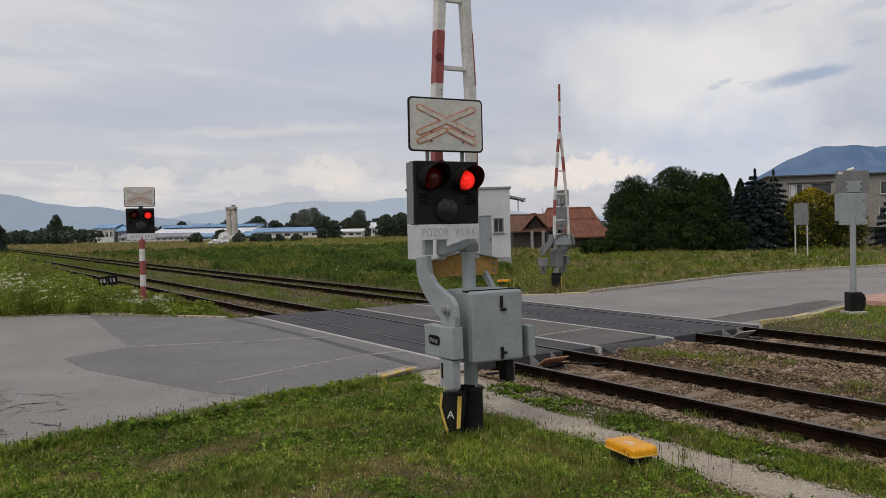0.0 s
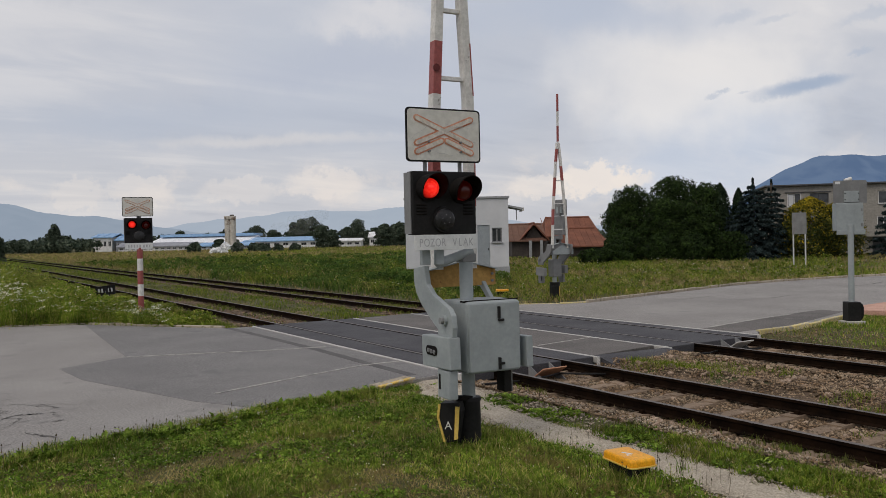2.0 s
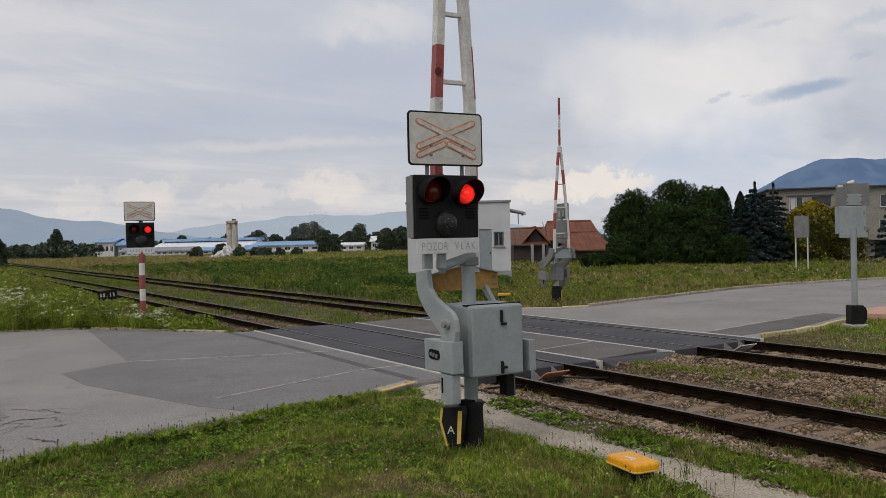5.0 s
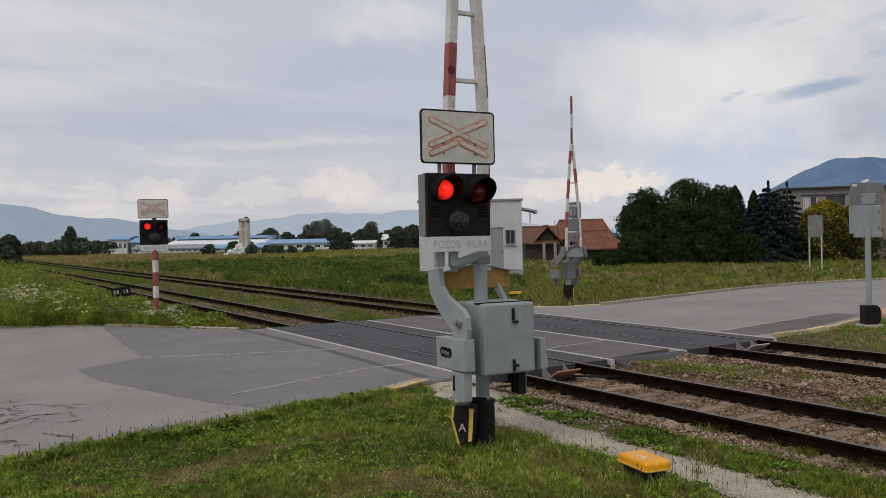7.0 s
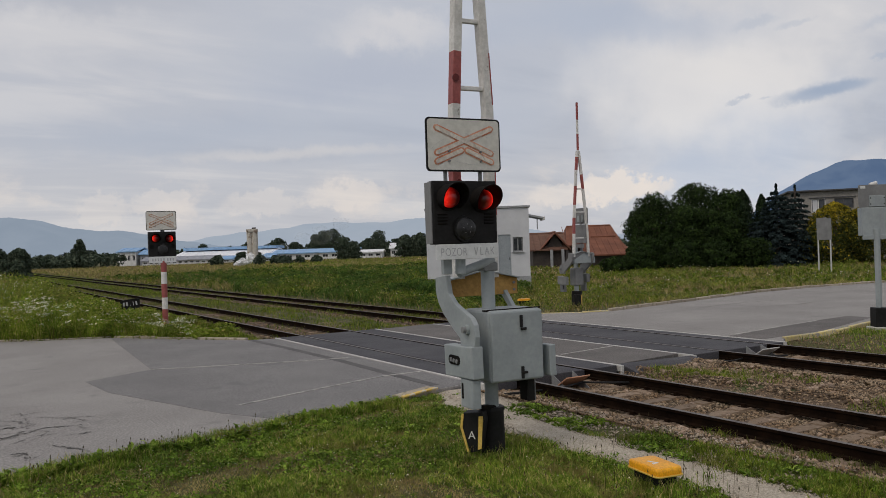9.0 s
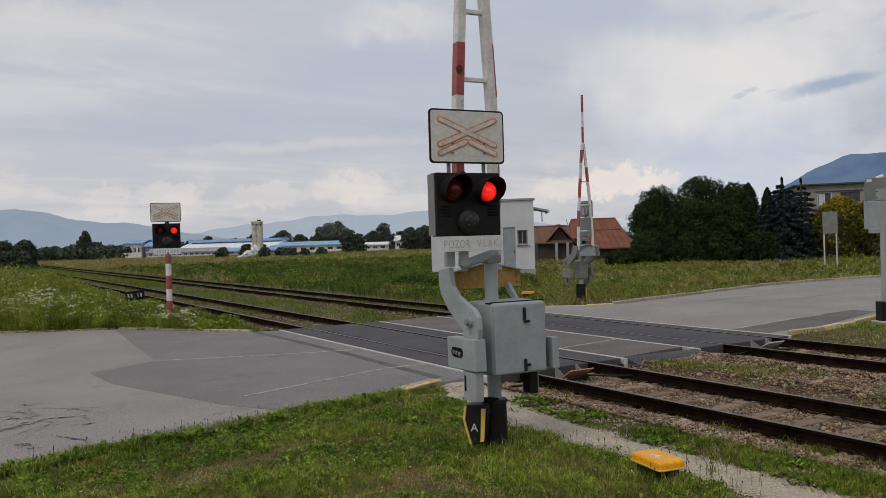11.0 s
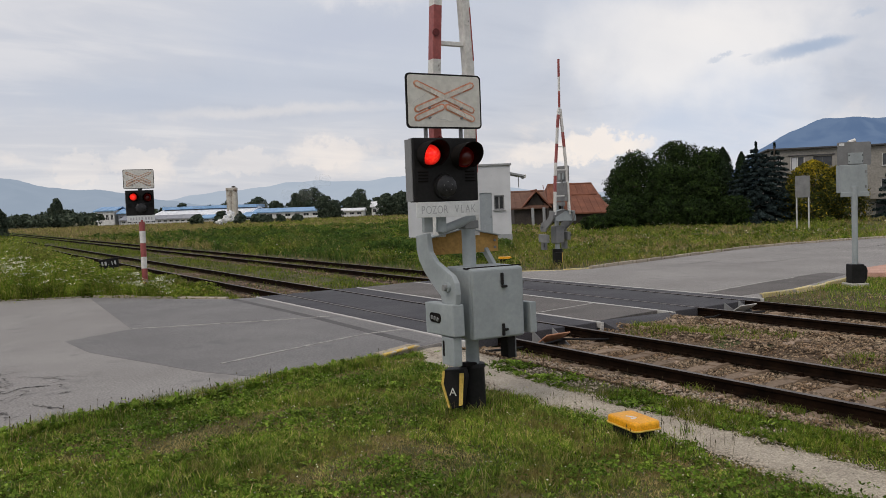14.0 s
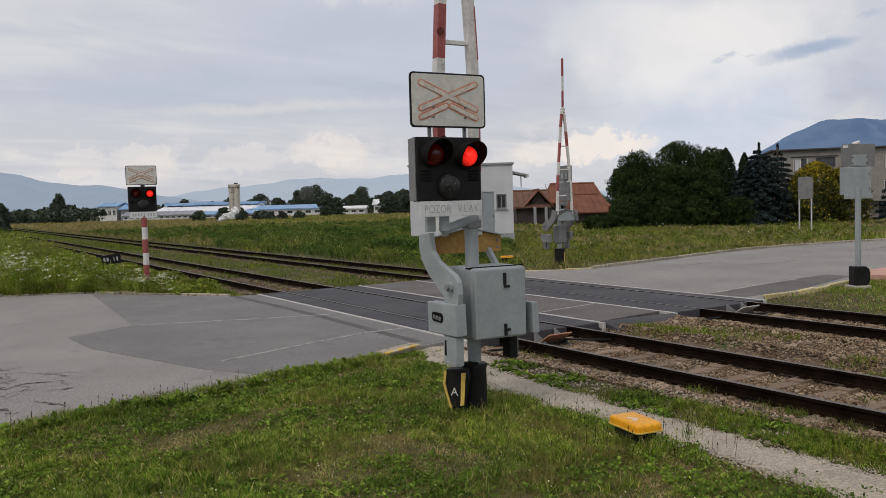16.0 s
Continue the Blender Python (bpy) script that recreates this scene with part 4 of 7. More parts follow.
def cross_sign(parent, cx, y, cz, w, h, back=False, line=None):
    """The faded board with the crossed bars, or its plain back."""
    sign = part("sign_board", plate(rounded(w, h, 0.045), 0.016, upright(cx, y, cz)), M_BLACK, parent, "black-rimmed warning board")
    if back:
        part("sign_back", plate(rounded(w - 0.03, h - 0.03, 0.035), 0.012, upright(cx, y + 0.012, cz)), M_GREY, sign)
        return sign
    part("sign_face", plate(rounded(w - 0.035, h - 0.035, 0.035), 0.012, upright(cx, y - 0.006, cz)), M_BOARDWHITE, sign, "faded cream sign face")

    def bar(x1, z1, x2, z2, wide, depth, material, name):
        length, a = math.hypot(x2 - x1, z2 - z1), math.degrees(math.atan2(z2 - z1, x2 - x1))
        q = wide * 0.42
        hexa = [(length / 2, wide * 0.22), (length / 2 - q, wide / 2), (-length / 2 + q, wide / 2), (-length / 2, wide * 0.22), (-length / 2, -wide * 0.22), (-length / 2 + q, -wide / 2), (length / 2 - q, -wide / 2), (length / 2, -wide * 0.22)]
        bm = plate(hexa[::-1], 0.0012, upright(cx + (x1 + x2) / 2, depth, cz + (z1 + z2) / 2) @ pose(0, 0, 0, 0, 0, a))
        part(name, bm, material, sign)

    a = w * 0.40
    runs = [(-a, 0.33 * h, a, -0.18 * h), (-a, -0.18 * h, a, 0.33 * h), (-a, -0.34 * h, 0.0, -0.08 * h), (a, -0.34 * h, 0.0, -0.08 * h)]
    for n, r in enumerate(runs):
        bar(*r, 0.074, y - 0.0125 - 0.0012 * n, line or M_FADEDRED, "bar_outline")
    for n, r in enumerate(runs):
        dx, dz = r[2] - r[0], r[3] - r[1]
        k = 0.018 / math.hypot(dx, dz)
        bar(r[0] + dx * k, r[1] + dz * k, r[2] - dx * k, r[3] - dz * k, 0.042, y - 0.0190 - 0.0012 * n, M_PALEPEACH, "bar_filling")
    rng = random.Random(17)
    for k in range(6 if line is None else 0):
        px, pz, a = rng.uniform(-0.3, 0.3), rng.uniform(-0.2, 0.2), rng.uniform(0, 6.28)
        pts = [(px, pz)]
        for _ in range(5):
            a += rng.uniform(-0.4, 0.4)
            px, pz = px + 0.055 * math.cos(a), pz + 0.055 * math.sin(a)
            if abs(px) > w * 0.46 or abs(pz) > h * 0.45:
                break
            pts.append((px, pz))
        if len(pts) > 2:
            part("face_crack", plate(ribbon(pts, 0.0022), 0.002, upright(cx, y - 0.0255, cz)), M_TEXT, sign)
    for x in (-0.18, 0.19):
        for z in (-0.07, -0.17):
            part("rivet", tube((cx + x, y - 0.034, cz + z), (cx + x, y - 0.010, cz + z), 0.012, sides=10), M_GREYDARK, sign)
    return sign


def hood_bm(x, y, z, r, length):
    """A lamp hood: an open half tube, longer above than below."""
    bm = bmesh.new()
    outer, inner = [], []
    n = 28
    for k in range(n + 1):
        a = radians(-50 + 280 * k / n)
        reach = length * (0.30 + 0.70 * max(0.0, math.sin((a + radians(50)) / radians(280) * math.pi)) ** 0.8)
        for rr, store in ((r, outer), (r - 0.008, inner)):
            c, s = rr * math.cos(a), rr * math.sin(a)
            store.append((bm.verts.new((x + c, y, z + s)), bm.verts.new((x + c * 1.03, y - reach, z + s * 1.03))))
    for store in (outer, inner):
        for a, b in zip(store, store[1:]):
            bm.faces.new((a[0], b[0], b[1], a[1]))
    for k in range(n):
        bm.faces.new((outer[k][1], outer[k + 1][1], inner[k + 1][1], inner[k][1]))
    for k in (0, n):
        bm.faces.new((outer[k][0], outer[k][1], inner[k][1], inner[k][0]))
    bmesh.ops.recalc_face_normals(bm, faces=list(bm.faces))
    return bm


def lamp_ball(r):
    bm = bmesh.new()
    bmesh.ops.create_uvsphere(bm, u_segments=28, v_segments=16, radius=r)
    return bm


def letter_part(name, text, size, material, parent, m):
    """One raised capital, as a mesh."""
    data = bpy.data.curves.new(name, "FONT")
    data.body, data.size, data.extrude, data.align_x = text, size, 0.001, "CENTER"
    tmp = new("tmp", data)
    bpy.context.view_layer.update()
    me = bpy.data.meshes.new_from_object(tmp)
    bpy.data.objects.remove(tmp)
    me.materials.clear()
    linked(name, me, material, parent).matrix_basis = m


def light_head(parent, cx, y, z1, z2, w, lamps, third, plate_z, text=True):
    """The black board with two red lamps, a third dark lamp, vents, and the name plate under it. lamps: x and z of the red ones."""
    cz, h = (z1 + z2) / 2, z2 - z1
    head = part("light_head", box((w, 0.13, h), (cx, y + 0.065, cz), bevel=0.012), M_BLACK, parent, "black signal head")
    part("head_side", box((0.012, 0.15, h - 0.02), (cx - w / 2 - 0.007, y + 0.10, cz), bevel=0.003), M_GREYDARK, head)
    for n, (x, z) in enumerate(lamps):
        part("lamp_bezel", tube((x, y - 0.022, z), (x, y + 0.02, z), 0.135, 0.135, 32), M_HOOD, head)
        part("lamp_hood", hood_bm(x, y - 0.01, z, 0.138, 0.25), M_HOOD, head, "black lamp hood")
        ball = part("signal_lamp", lamp_ball(0.105), M_LAMP, head, "red flashing signal lamp", True)
        ball.location = (x, y - 0.035, z)
        LAMPS.append((ball, n))
    x, z, r = third
    part("lamp_bezel", tube((x, y - 0.035, z), (x, y + 0.02, z), r + 0.015, r + 0.022, 32), M_BLACK, head)
    bm = bmesh.new()
    bmesh.ops.create_uvsphere(bm, u_segments=28, v_segments=14, radius=r)
    bmesh.ops.scale(bm, vec=(1, 0.35, 1), verts=list(bm.verts))
    bmesh.ops.translate(bm, vec=(x, y - 0.036, z), verts=list(bm.verts))
    part("white_lamp", bm, M_CLEARLENS, head, "unlit dusty white lamp", True)
    for k in range(5):
        a = 1.256 * k + 0.4
        part("lens_cell", tube((x + 0.045 * math.cos(a), y - 0.074, z + 0.045 * math.sin(a)), (x + 0.045 * math.cos(a), y - 0.062, z + 0.045 * math.sin(a)), 0.006, 0.009, 8), M_GREYDARK, head)
    for sx in (-1, 1):
        for k in range(4):
            part("vent_slot", box((0.11, 0.012, 0.012), (cx + sx * (w / 2 - 0.10), y - 0.004, cz - 0.02 - 0.032 * k), (25, 0, 0)), M_HOOD, head)
    p1, p2 = plate_z
    name = part("name_plate", box((w - 0.012, 0.012, p2 - p1), (cx, y - 0.012, (p1 + p2) / 2), bevel=0.003), M_PLATE, head, "white plate with worn grey capitals")
    if text:
        for k, letter in enumerate("POZOR VLAK"):
            if letter != " ":
                letter_part("lettering", letter, 0.118, M_TEXT, name, pose(cx - 0.292 + 0.065 * k, y - 0.0195, (p1 + p2) / 2 - 0.042, 90, 0, 0) @ Matrix.Diagonal((0.72, 1, 1, 1)))
    else:
        for k in range(8):
            part("lettering", box((0.04, 0.004, 0.08), (cx - w * 0.36 + k * w * 0.10 + (0.03 if k > 4 else 0), y - 0.019, (p1 + p2) / 2)), M_TEXT, name)
    return head


def bar_leg(parent, pts, wide, deep, bands, label, side_only=False):
    """One leg of the barrier boom through pts (u, v, z), painted white with red bands (z from, z to)."""
    cuts = sorted({p[2] for p in pts} | {z for b in bands for z in b})

    def at(z):
        for a, b in zip(pts, pts[1:]):
            if a[2] <= z <= b[2]:
                k = (z - a[2]) / (b[2] - a[2])
                return [a[n] + (b[n] - a[n]) * k for n in range(3)]
        return list(pts[-1])

    leg = None
    for z1, z2 in zip(cuts, cuts[1:]):
        a, b = Vector(at(z1)), Vector(at(z2))
        red = any(r1 - 1e-6 <= z1 and z2 <= r2 + 1e-6 for r1, r2 in bands)
        bm = box((wide, deep, (b - a).length + 0.004), bevel=0.003)
        bmesh.ops.transform(bm, matrix=Matrix.Translation((a + b) / 2) @ Vector((0, 0, 1)).rotation_difference(b - a).to_matrix().to_4x4(), verts=list(bm.verts))
        ob = part("boom_leg" if leg is None else "boom_section", bm, M_RED if red and not side_only else M_BOOM, leg or parent, label if leg is None else "")
        if red and side_only:
            bm = box((0.012, 0.006, (b - a).length), (wide / 2 - 0.007, -deep / 2 - 0.003, 0))
            bmesh.ops.transform(bm, matrix=Matrix.Translation((a + b) / 2) @ Vector((0, 0, 1)).rotation_difference(b - a).to_matrix().to_4x4(), verts=list(bm.verts))
            part("red_band", bm, M_RED, leg or ob)
        leg = leg or ob
    return leg


def barrier_drive(parent, u1, u2, reach=0.0, plate_m=None, steel=None):
    """The yoke with its two bent levers, counterweights and the ochre cross plate. u1, u2: the levers' places."""
    lever = [(0.50, 1.87), (0.24, 1.90), (0.19, 1.70), (0.06, 1.60), (-0.30, 1.47), (-0.37, 1.40), (-0.39, 1.28), (-0.37, 1.17), (-0.06, 1.17), (-0.05, 1.24), (0.06, 1.30), (0.32, 1.47), (0.45, 1.60), (0.50, 1.72)]
    brace = [(0.50, 1.70), (0.34, 1.70), (0.10, 1.46), (-0.10, 1.42), (-0.10, 1.37), (0.12, 1.40), (0.40, 1.64), (0.50, 1.64)]
    steel = steel or M_GREY
    for u in (u1, u2):
        out = -1 if u == u1 else 1
        slim = out > 0 and reach
        lv = part("lever_arm", plate(brace if slim else lever, 0.05 if slim else 0.060, sideways(u, 0, 0), 0.008), steel, parent, "bent grey lever arm")
        part("pivot_bolt", tube((u, -0.234, 1.345), (u + 0.095 * out, -0.234, 1.345), 0.034, sides=12), M_GREYDARK, lv)
        part("pivot_washer", tube((u, -0.234, 1.345), (u + 0.062 * out, -0.234, 1.345), 0.052, sides=20), steel, lv)
        cw = part("counterweight", box((0.08 if reach and out > 0 else 0.13, (0.80 if out > 0 else 0.64) if reach else 0.52, 0.335 if reach else 0.28), (u + (0.175 if out > 0 else 0), -0.14 + (0.22 if out > 0 else 0.08 if reach else 0), 1.0 - (0.06 if out > 0 else 0)), (-2, 0, 0), 0.012), steel, parent, "grey counterweight block")
        part("maker_plate", plate(rounded(0.25, 0.10, 0.048), 0.012, sideways(u + out * (0.219 if out > 0 else 0.068), 0.02, 1.01)), M_HOOD, cw)
        for k in range(3):
            part("raised_mark", box((0.016, 0.040, 0.042), (u + out * (0.229 if out > 0 else 0.078), 0.08 - 0.065 * k, 1.01 - 0.006 * k), (12 * k, 0, 0), 0.006), M_GREYDARK, cw)
        if reach and out > 0:
            continue
        part("stop_block", box((0.10, 0.27, 0.30), (u, -0.20, 0.68), bevel=0.012), steel, cw)
        part("stop_slot", box((0.02, 0.03, 0.16), (u + out * 0.046, -0.12, 0.70)), M_HOOD, cw)
    u2 += reach
    mid = (u1 + u2) / 2
    wide = u2 - u1 - 0.036
    part("cross_plate", plate([(-wide / 2, 1.65), (wide / 2, 1.65), (wide / 2, 1.83), (0.04, 1.92), (-0.04, 1.92), (-wide / 2, 1.83)], 0.03, upright(mid, 0.36, 0), 0.005), plate_m or M_OCHRE, parent, "" if plate_m else "rusted ochre cross plate")
    part("cross_flange", plate([(-wide / 2, 1.83), (-0.04, 1.92), (0.04, 1.92), (wide / 2, 1.83), (wide / 2, 1.842), (0.04, 1.934), (-0.04, 1.934), (-wide / 2, 1.842)], 0.16, upright(mid, 0.36, 0)), M_GREY, parent)
    for sx in (-1, 1):
        for z in (1.70, 1.78):
            part("plate_bolt", tube((mid + sx * (wide / 2 - 0.05), 0.33, z), (mid + sx * (wide / 2 - 0.05), 0.35, z), 0.016, sides=8), M_GREYDARK, parent)


def near_signal():
    ob = thing("crossing_barrier", pose(4.99, 7.281, 0, 0, 0, -5), "grey level crossing barrier raised upright with red warning lights", "level crossing barrier", "crossing barriers")
    part("base_sleeve", tube((0.0, 0, -0.1), (0, 0, 0.46), 0.132, 0.124, 28), M_BLACK, ob, "black base sleeve", True)
    part("base_flange", tube((0, 0, 0.44), (0, 0, 0.475), 0.138, 0.128, 28), M_BLACK, ob)
    part("base_clamp", box((0.22, 0.10, 0.05), (-0.10, -0.07, 0.485), (0, 8, 25), 0.012), M_HOOD, ob)
    HOOD = Matrix.Translation((-0.25, -0.10, 0.0)) @ pose(0, 0, 0, 90, 0, -44)
    hood = part("base_hood", plate([(-0.12, 0.46), (0.09, 0.47), (0.11, 0.38), (0.06, 0.07), (-0.05, 0.04), (-0.14, 0.30)], 0.16, HOOD, 0.01), M_BLACK, ob, "black base hood with yellow stripes")
    part("yellow_stripe", plate([(0.055, 0.43), (0.10, 0.43), (0.075, 0.09), (0.035, 0.08)], 0.012, HOOD @ pose(-0.005, 0, 0.085)), M_STRIPE, hood)
    part("yellow_stripe", plate([(-0.165, 0.31), (-0.145, 0.45), (-0.12, 0.45), (-0.14, 0.31), (-0.075, 0.06), (-0.095, 0.055)], 0.012, HOOD @ pose(0.01, 0, 0.085)), M_STRIPE, hood)
    letter_part("lettering", "A", 0.12, M_BOARDWHITE, hood, HOOD @ pose(-0.03, 0.19, 0.092))
    part("post", tube((0, 0, 0.4), (0, 0, 2.02), 0.074, 0.074, 28), M_GREY, ob, "grey steel post", True)
    part("post_cap", tube((0, 0, 2.02), (0, 0, 2.06), 0.085, 0.07, 28), M_GREY, ob)
    # cabinet round the post
    cab = part("control_cabinet", box((0.65, 0.55, 0.76), (0.155, -0.02, 1.145), bevel=0.03), M_GREY, ob, "grey control cabinet")
    part("cabinet_door", box((0.63, 0.05, 0.74), (0.157, -0.30, 1.145), bevel=0.022), M_GREY, cab, "grey cabinet door")
    part("lid_seal", box((0.66, 0.02, 0.016), (0.155, -0.255, 1.528), bevel=0.004), M_HOOD, cab)
    part("lid_seal", box((0.016, 0.10, 0.016), (-0.166, -0.21, 1.522), bevel=0.004), M_HOOD, cab)
    for z in (1.42, 0.88):
        part("door_latch", box((0.03, 0.03, 0.13), (0.20, -0.335, z - 0.02), bevel=0.008), M_BLACK, cab, "worn steel latch")
        part("latch_hook", box((0.07, 0.025, 0.028), (0.22, -0.345, z - 0.10 if z > 1 else z - 0.02), bevel=0.008), M_BLACK, cab)
    foot = part("cabinet_foot", box((0.05, 0.16, 0.30), (0.42, -0.02, 0.65), bevel=0.006), M_HOOD, cab, "dark steel channel under the cabinet")
    part("foot_flange", box((0.09, 0.016, 0.30), (0.435, -0.105, 0.65), bevel=0.004), M_BLACK, foot)
    part("foot_flange", box((0.016, 0.05, 0.30), (0.488, -0.085, 0.65), bevel=0.004), M_GREYDARK, foot)
    barrier_drive(ob, -0.358, 0.42, 0.18)
    # boom legs, converging upwards
    bands = [(2.55, 3.12), (3.79, 4.375), (5.1, 5.7), (6.4, 7.0)]
    bar_leg(ob, [(-0.165, 0.36, 1.85), (-0.175, 0.36, 3.3), (-0.145, 0.36, 3.85), (-0.095, 0.36, 4.7), (0.06, 0.36, 7.4)], 0.097, 0.12, bands, "white boom leg with red bands")
    bar_leg(ob, [(0.265, 0.36, 1.85), (0.27, 0.36, 3.3), (0.268, 0.36, 3.75), (0.218, 0.36, 4.75), (0.10, 0.36, 7.4)], 0.097, 0.12, bands, "scuffed white boom leg", True)
    bar_leg(ob, [(0.08, 0.36, 7.3), (0.08, 0.36, 9.6)], 0.10, 0.10, [(7.7, 8.3)], "white boom tip")
    for z, a, b in ((3.975, -0.10, 0.22), (4.73, -0.055, 0.175), (5.5, -0.01, 0.15), (3.2, -0.14, 0.23), (2.5, -0.13, 0.22)):
        part("boom_rung", box((b - a, 0.05, 0.05), ((a + b) / 2, 0.36, z), bevel=0.008), M_WHITE, ob)
    for z in (4.145, 2.98):
        bm = tube((-0.155, 0.285, z - 0.07), (-0.155, 0.301, z - 0.07), 0.042, sides=20)
        part("boom_reflector", bm, M_DARKLENS, ob, "dull red reflector")
    # signal
    part("bracket_tube", tube((0.05, -0.03, 2.05), (-0.40, -0.10, 1.93), 0.048, 0.048, 20), M_GREY, ob, "", True)
    part("bracket_tube", tube((-0.38, -0.10, 1.92), (-0.36, -0.08, 2.25), 0.055, 0.05, 20), M_GREY, ob, "", True)
    part("bracket_plate", box((0.10, 0.06, 0.16), (-0.52, -0.06, 2.0), bevel=0.006), M_GREY, ob)
    part("post_clamp", box((0.17, 0.17, 0.09), (0.0, 0, 1.98), bevel=0.012), M_GREYDARK, ob)
    light_head(ob, -0.348, -0.20, 2.235, 2.888, 0.745, [(-0.546, 2.712), (-0.156, 2.69)], (-0.368, 2.39, 0.118), (2.077, 2.233))
    for x in (-0.535, -0.125):
        part("sign_bracket", box((0.035, 0.03, 0.24), (x, -0.13, 2.95), bevel=0.004), M_GREYDARK, ob)
    cross_sign(ob, -0.331, -0.17, 3.264, 0.872, 0.558)
    return ob


near_signal()


def far_signal():
    ob = thing("crossing_signal", pose(5.60, 25.45, 0, 0, 0, -11), "level crossing signal on a red and white striped post", "crossing signal")
    bands = [(-0.1, 0.65, M_RED), (0.65, 1.0, M_WHITE), (1.0, 1.41, M_RED), (1.41, 1.77, M_WHITE), (1.77, 2.1, M_RED)]
    for a, b, m in bands:
        part("post_section", tube((0, 0, a), (0, 0, b), 0.085, 0.085, 20), m, ob, "", True)
    part("post_top", tube((0, 0.12, 1.95), (0, 0.12, 3.3), 0.06, 0.06, 16), M_GREYDARK, ob)
    light_head(ob, -0.02, -0.06, 2.24, 2.985, 0.79, [(-0.20, 2.79), (0.19, 2.77)], (-0.005, 2.45, 0.16), (2.05, 2.235), False)
    cross_sign(ob, -0.03, -0.04, 3.32, 0.87, 0.575, line=M_ORANGE)
    return ob


far_signal()


def back_signal():
    """The signal across the tracks, seen from behind."""
    ob = thing("crossing_signal", pose(18.66, 11.06, 0, 0, 0, -32), "grey back of a level crossing signal on a grey post", "crossing signal")
    part("base_block", box((0.30, 0.30, 0.5), (0, 0, 0.22), bevel=0.02), M_BLACK, ob, "dark base block")
    part("base_hood", plate([(0.0, 0.02), (0.06, 0.03), (0.11, 0.12), (0.12, 0.32), (0.08, 0.42), (0.0, 0.44)], 0.22, upright(0.15, 0.05, 0), 0.01), M_BLACK, ob)
    part("base_pad", box((0.46, 0.42, 0.1), (0, 0, -0.03), bevel=0.02), M_CONC, ob)
    part("post", tube((0, 0, 0.4), (0, 0, 2.3), 0.068, 0.068, 20), M_GREY, ob, "", True)
    part("cross_rail", box((0.66, 0.08, 0.11), (0.02, 0.02, 2.12), bevel=0.008), M_GREY, ob)
    head = part("light_head", box((0.66, 0.20, 0.66), (0.0, 0.12, 2.49), bevel=0.015), M_GREY, ob, "plain grey back of the signal head")
    for z in (2.3, 2.65):
        part("back_hinge", box((0.03, 0.02, 0.07), (0.28, 0.012, z), bevel=0.004), M_GREYDARK, head)
    sign = part("sign_back", plate(rounded(0.80, 0.55, 0.04), 0.02, upright(0.03, 0.06, 3.08)), M_GREYDARK, ob, "grey sheet back of the warning board")
    part("bracket_plate", box((0.36, 0.03, 0.26), (0.05, 0.035, 2.97), bevel=0.005), M_GREY, sign)
    part("sticker", box((0.12, 0.006, 0.06), (-0.27, 0.046, 3.30)), M_PLATE, sign)
    for sx in (-0.11, 0.21):
        for z in (2.9, 3.04):
            part("bolt", tube((sx, 0.012, z), (sx, 0.03, z), 0.014, sides=8), M_HOOD, sign)
    part("post_lamp", tube((-0.08, 0.1, 3.35), (0.08, 0.1, 3.40), 0.045, 0.045, 14), M_WHITE, sign)
    return ob


back_signal()


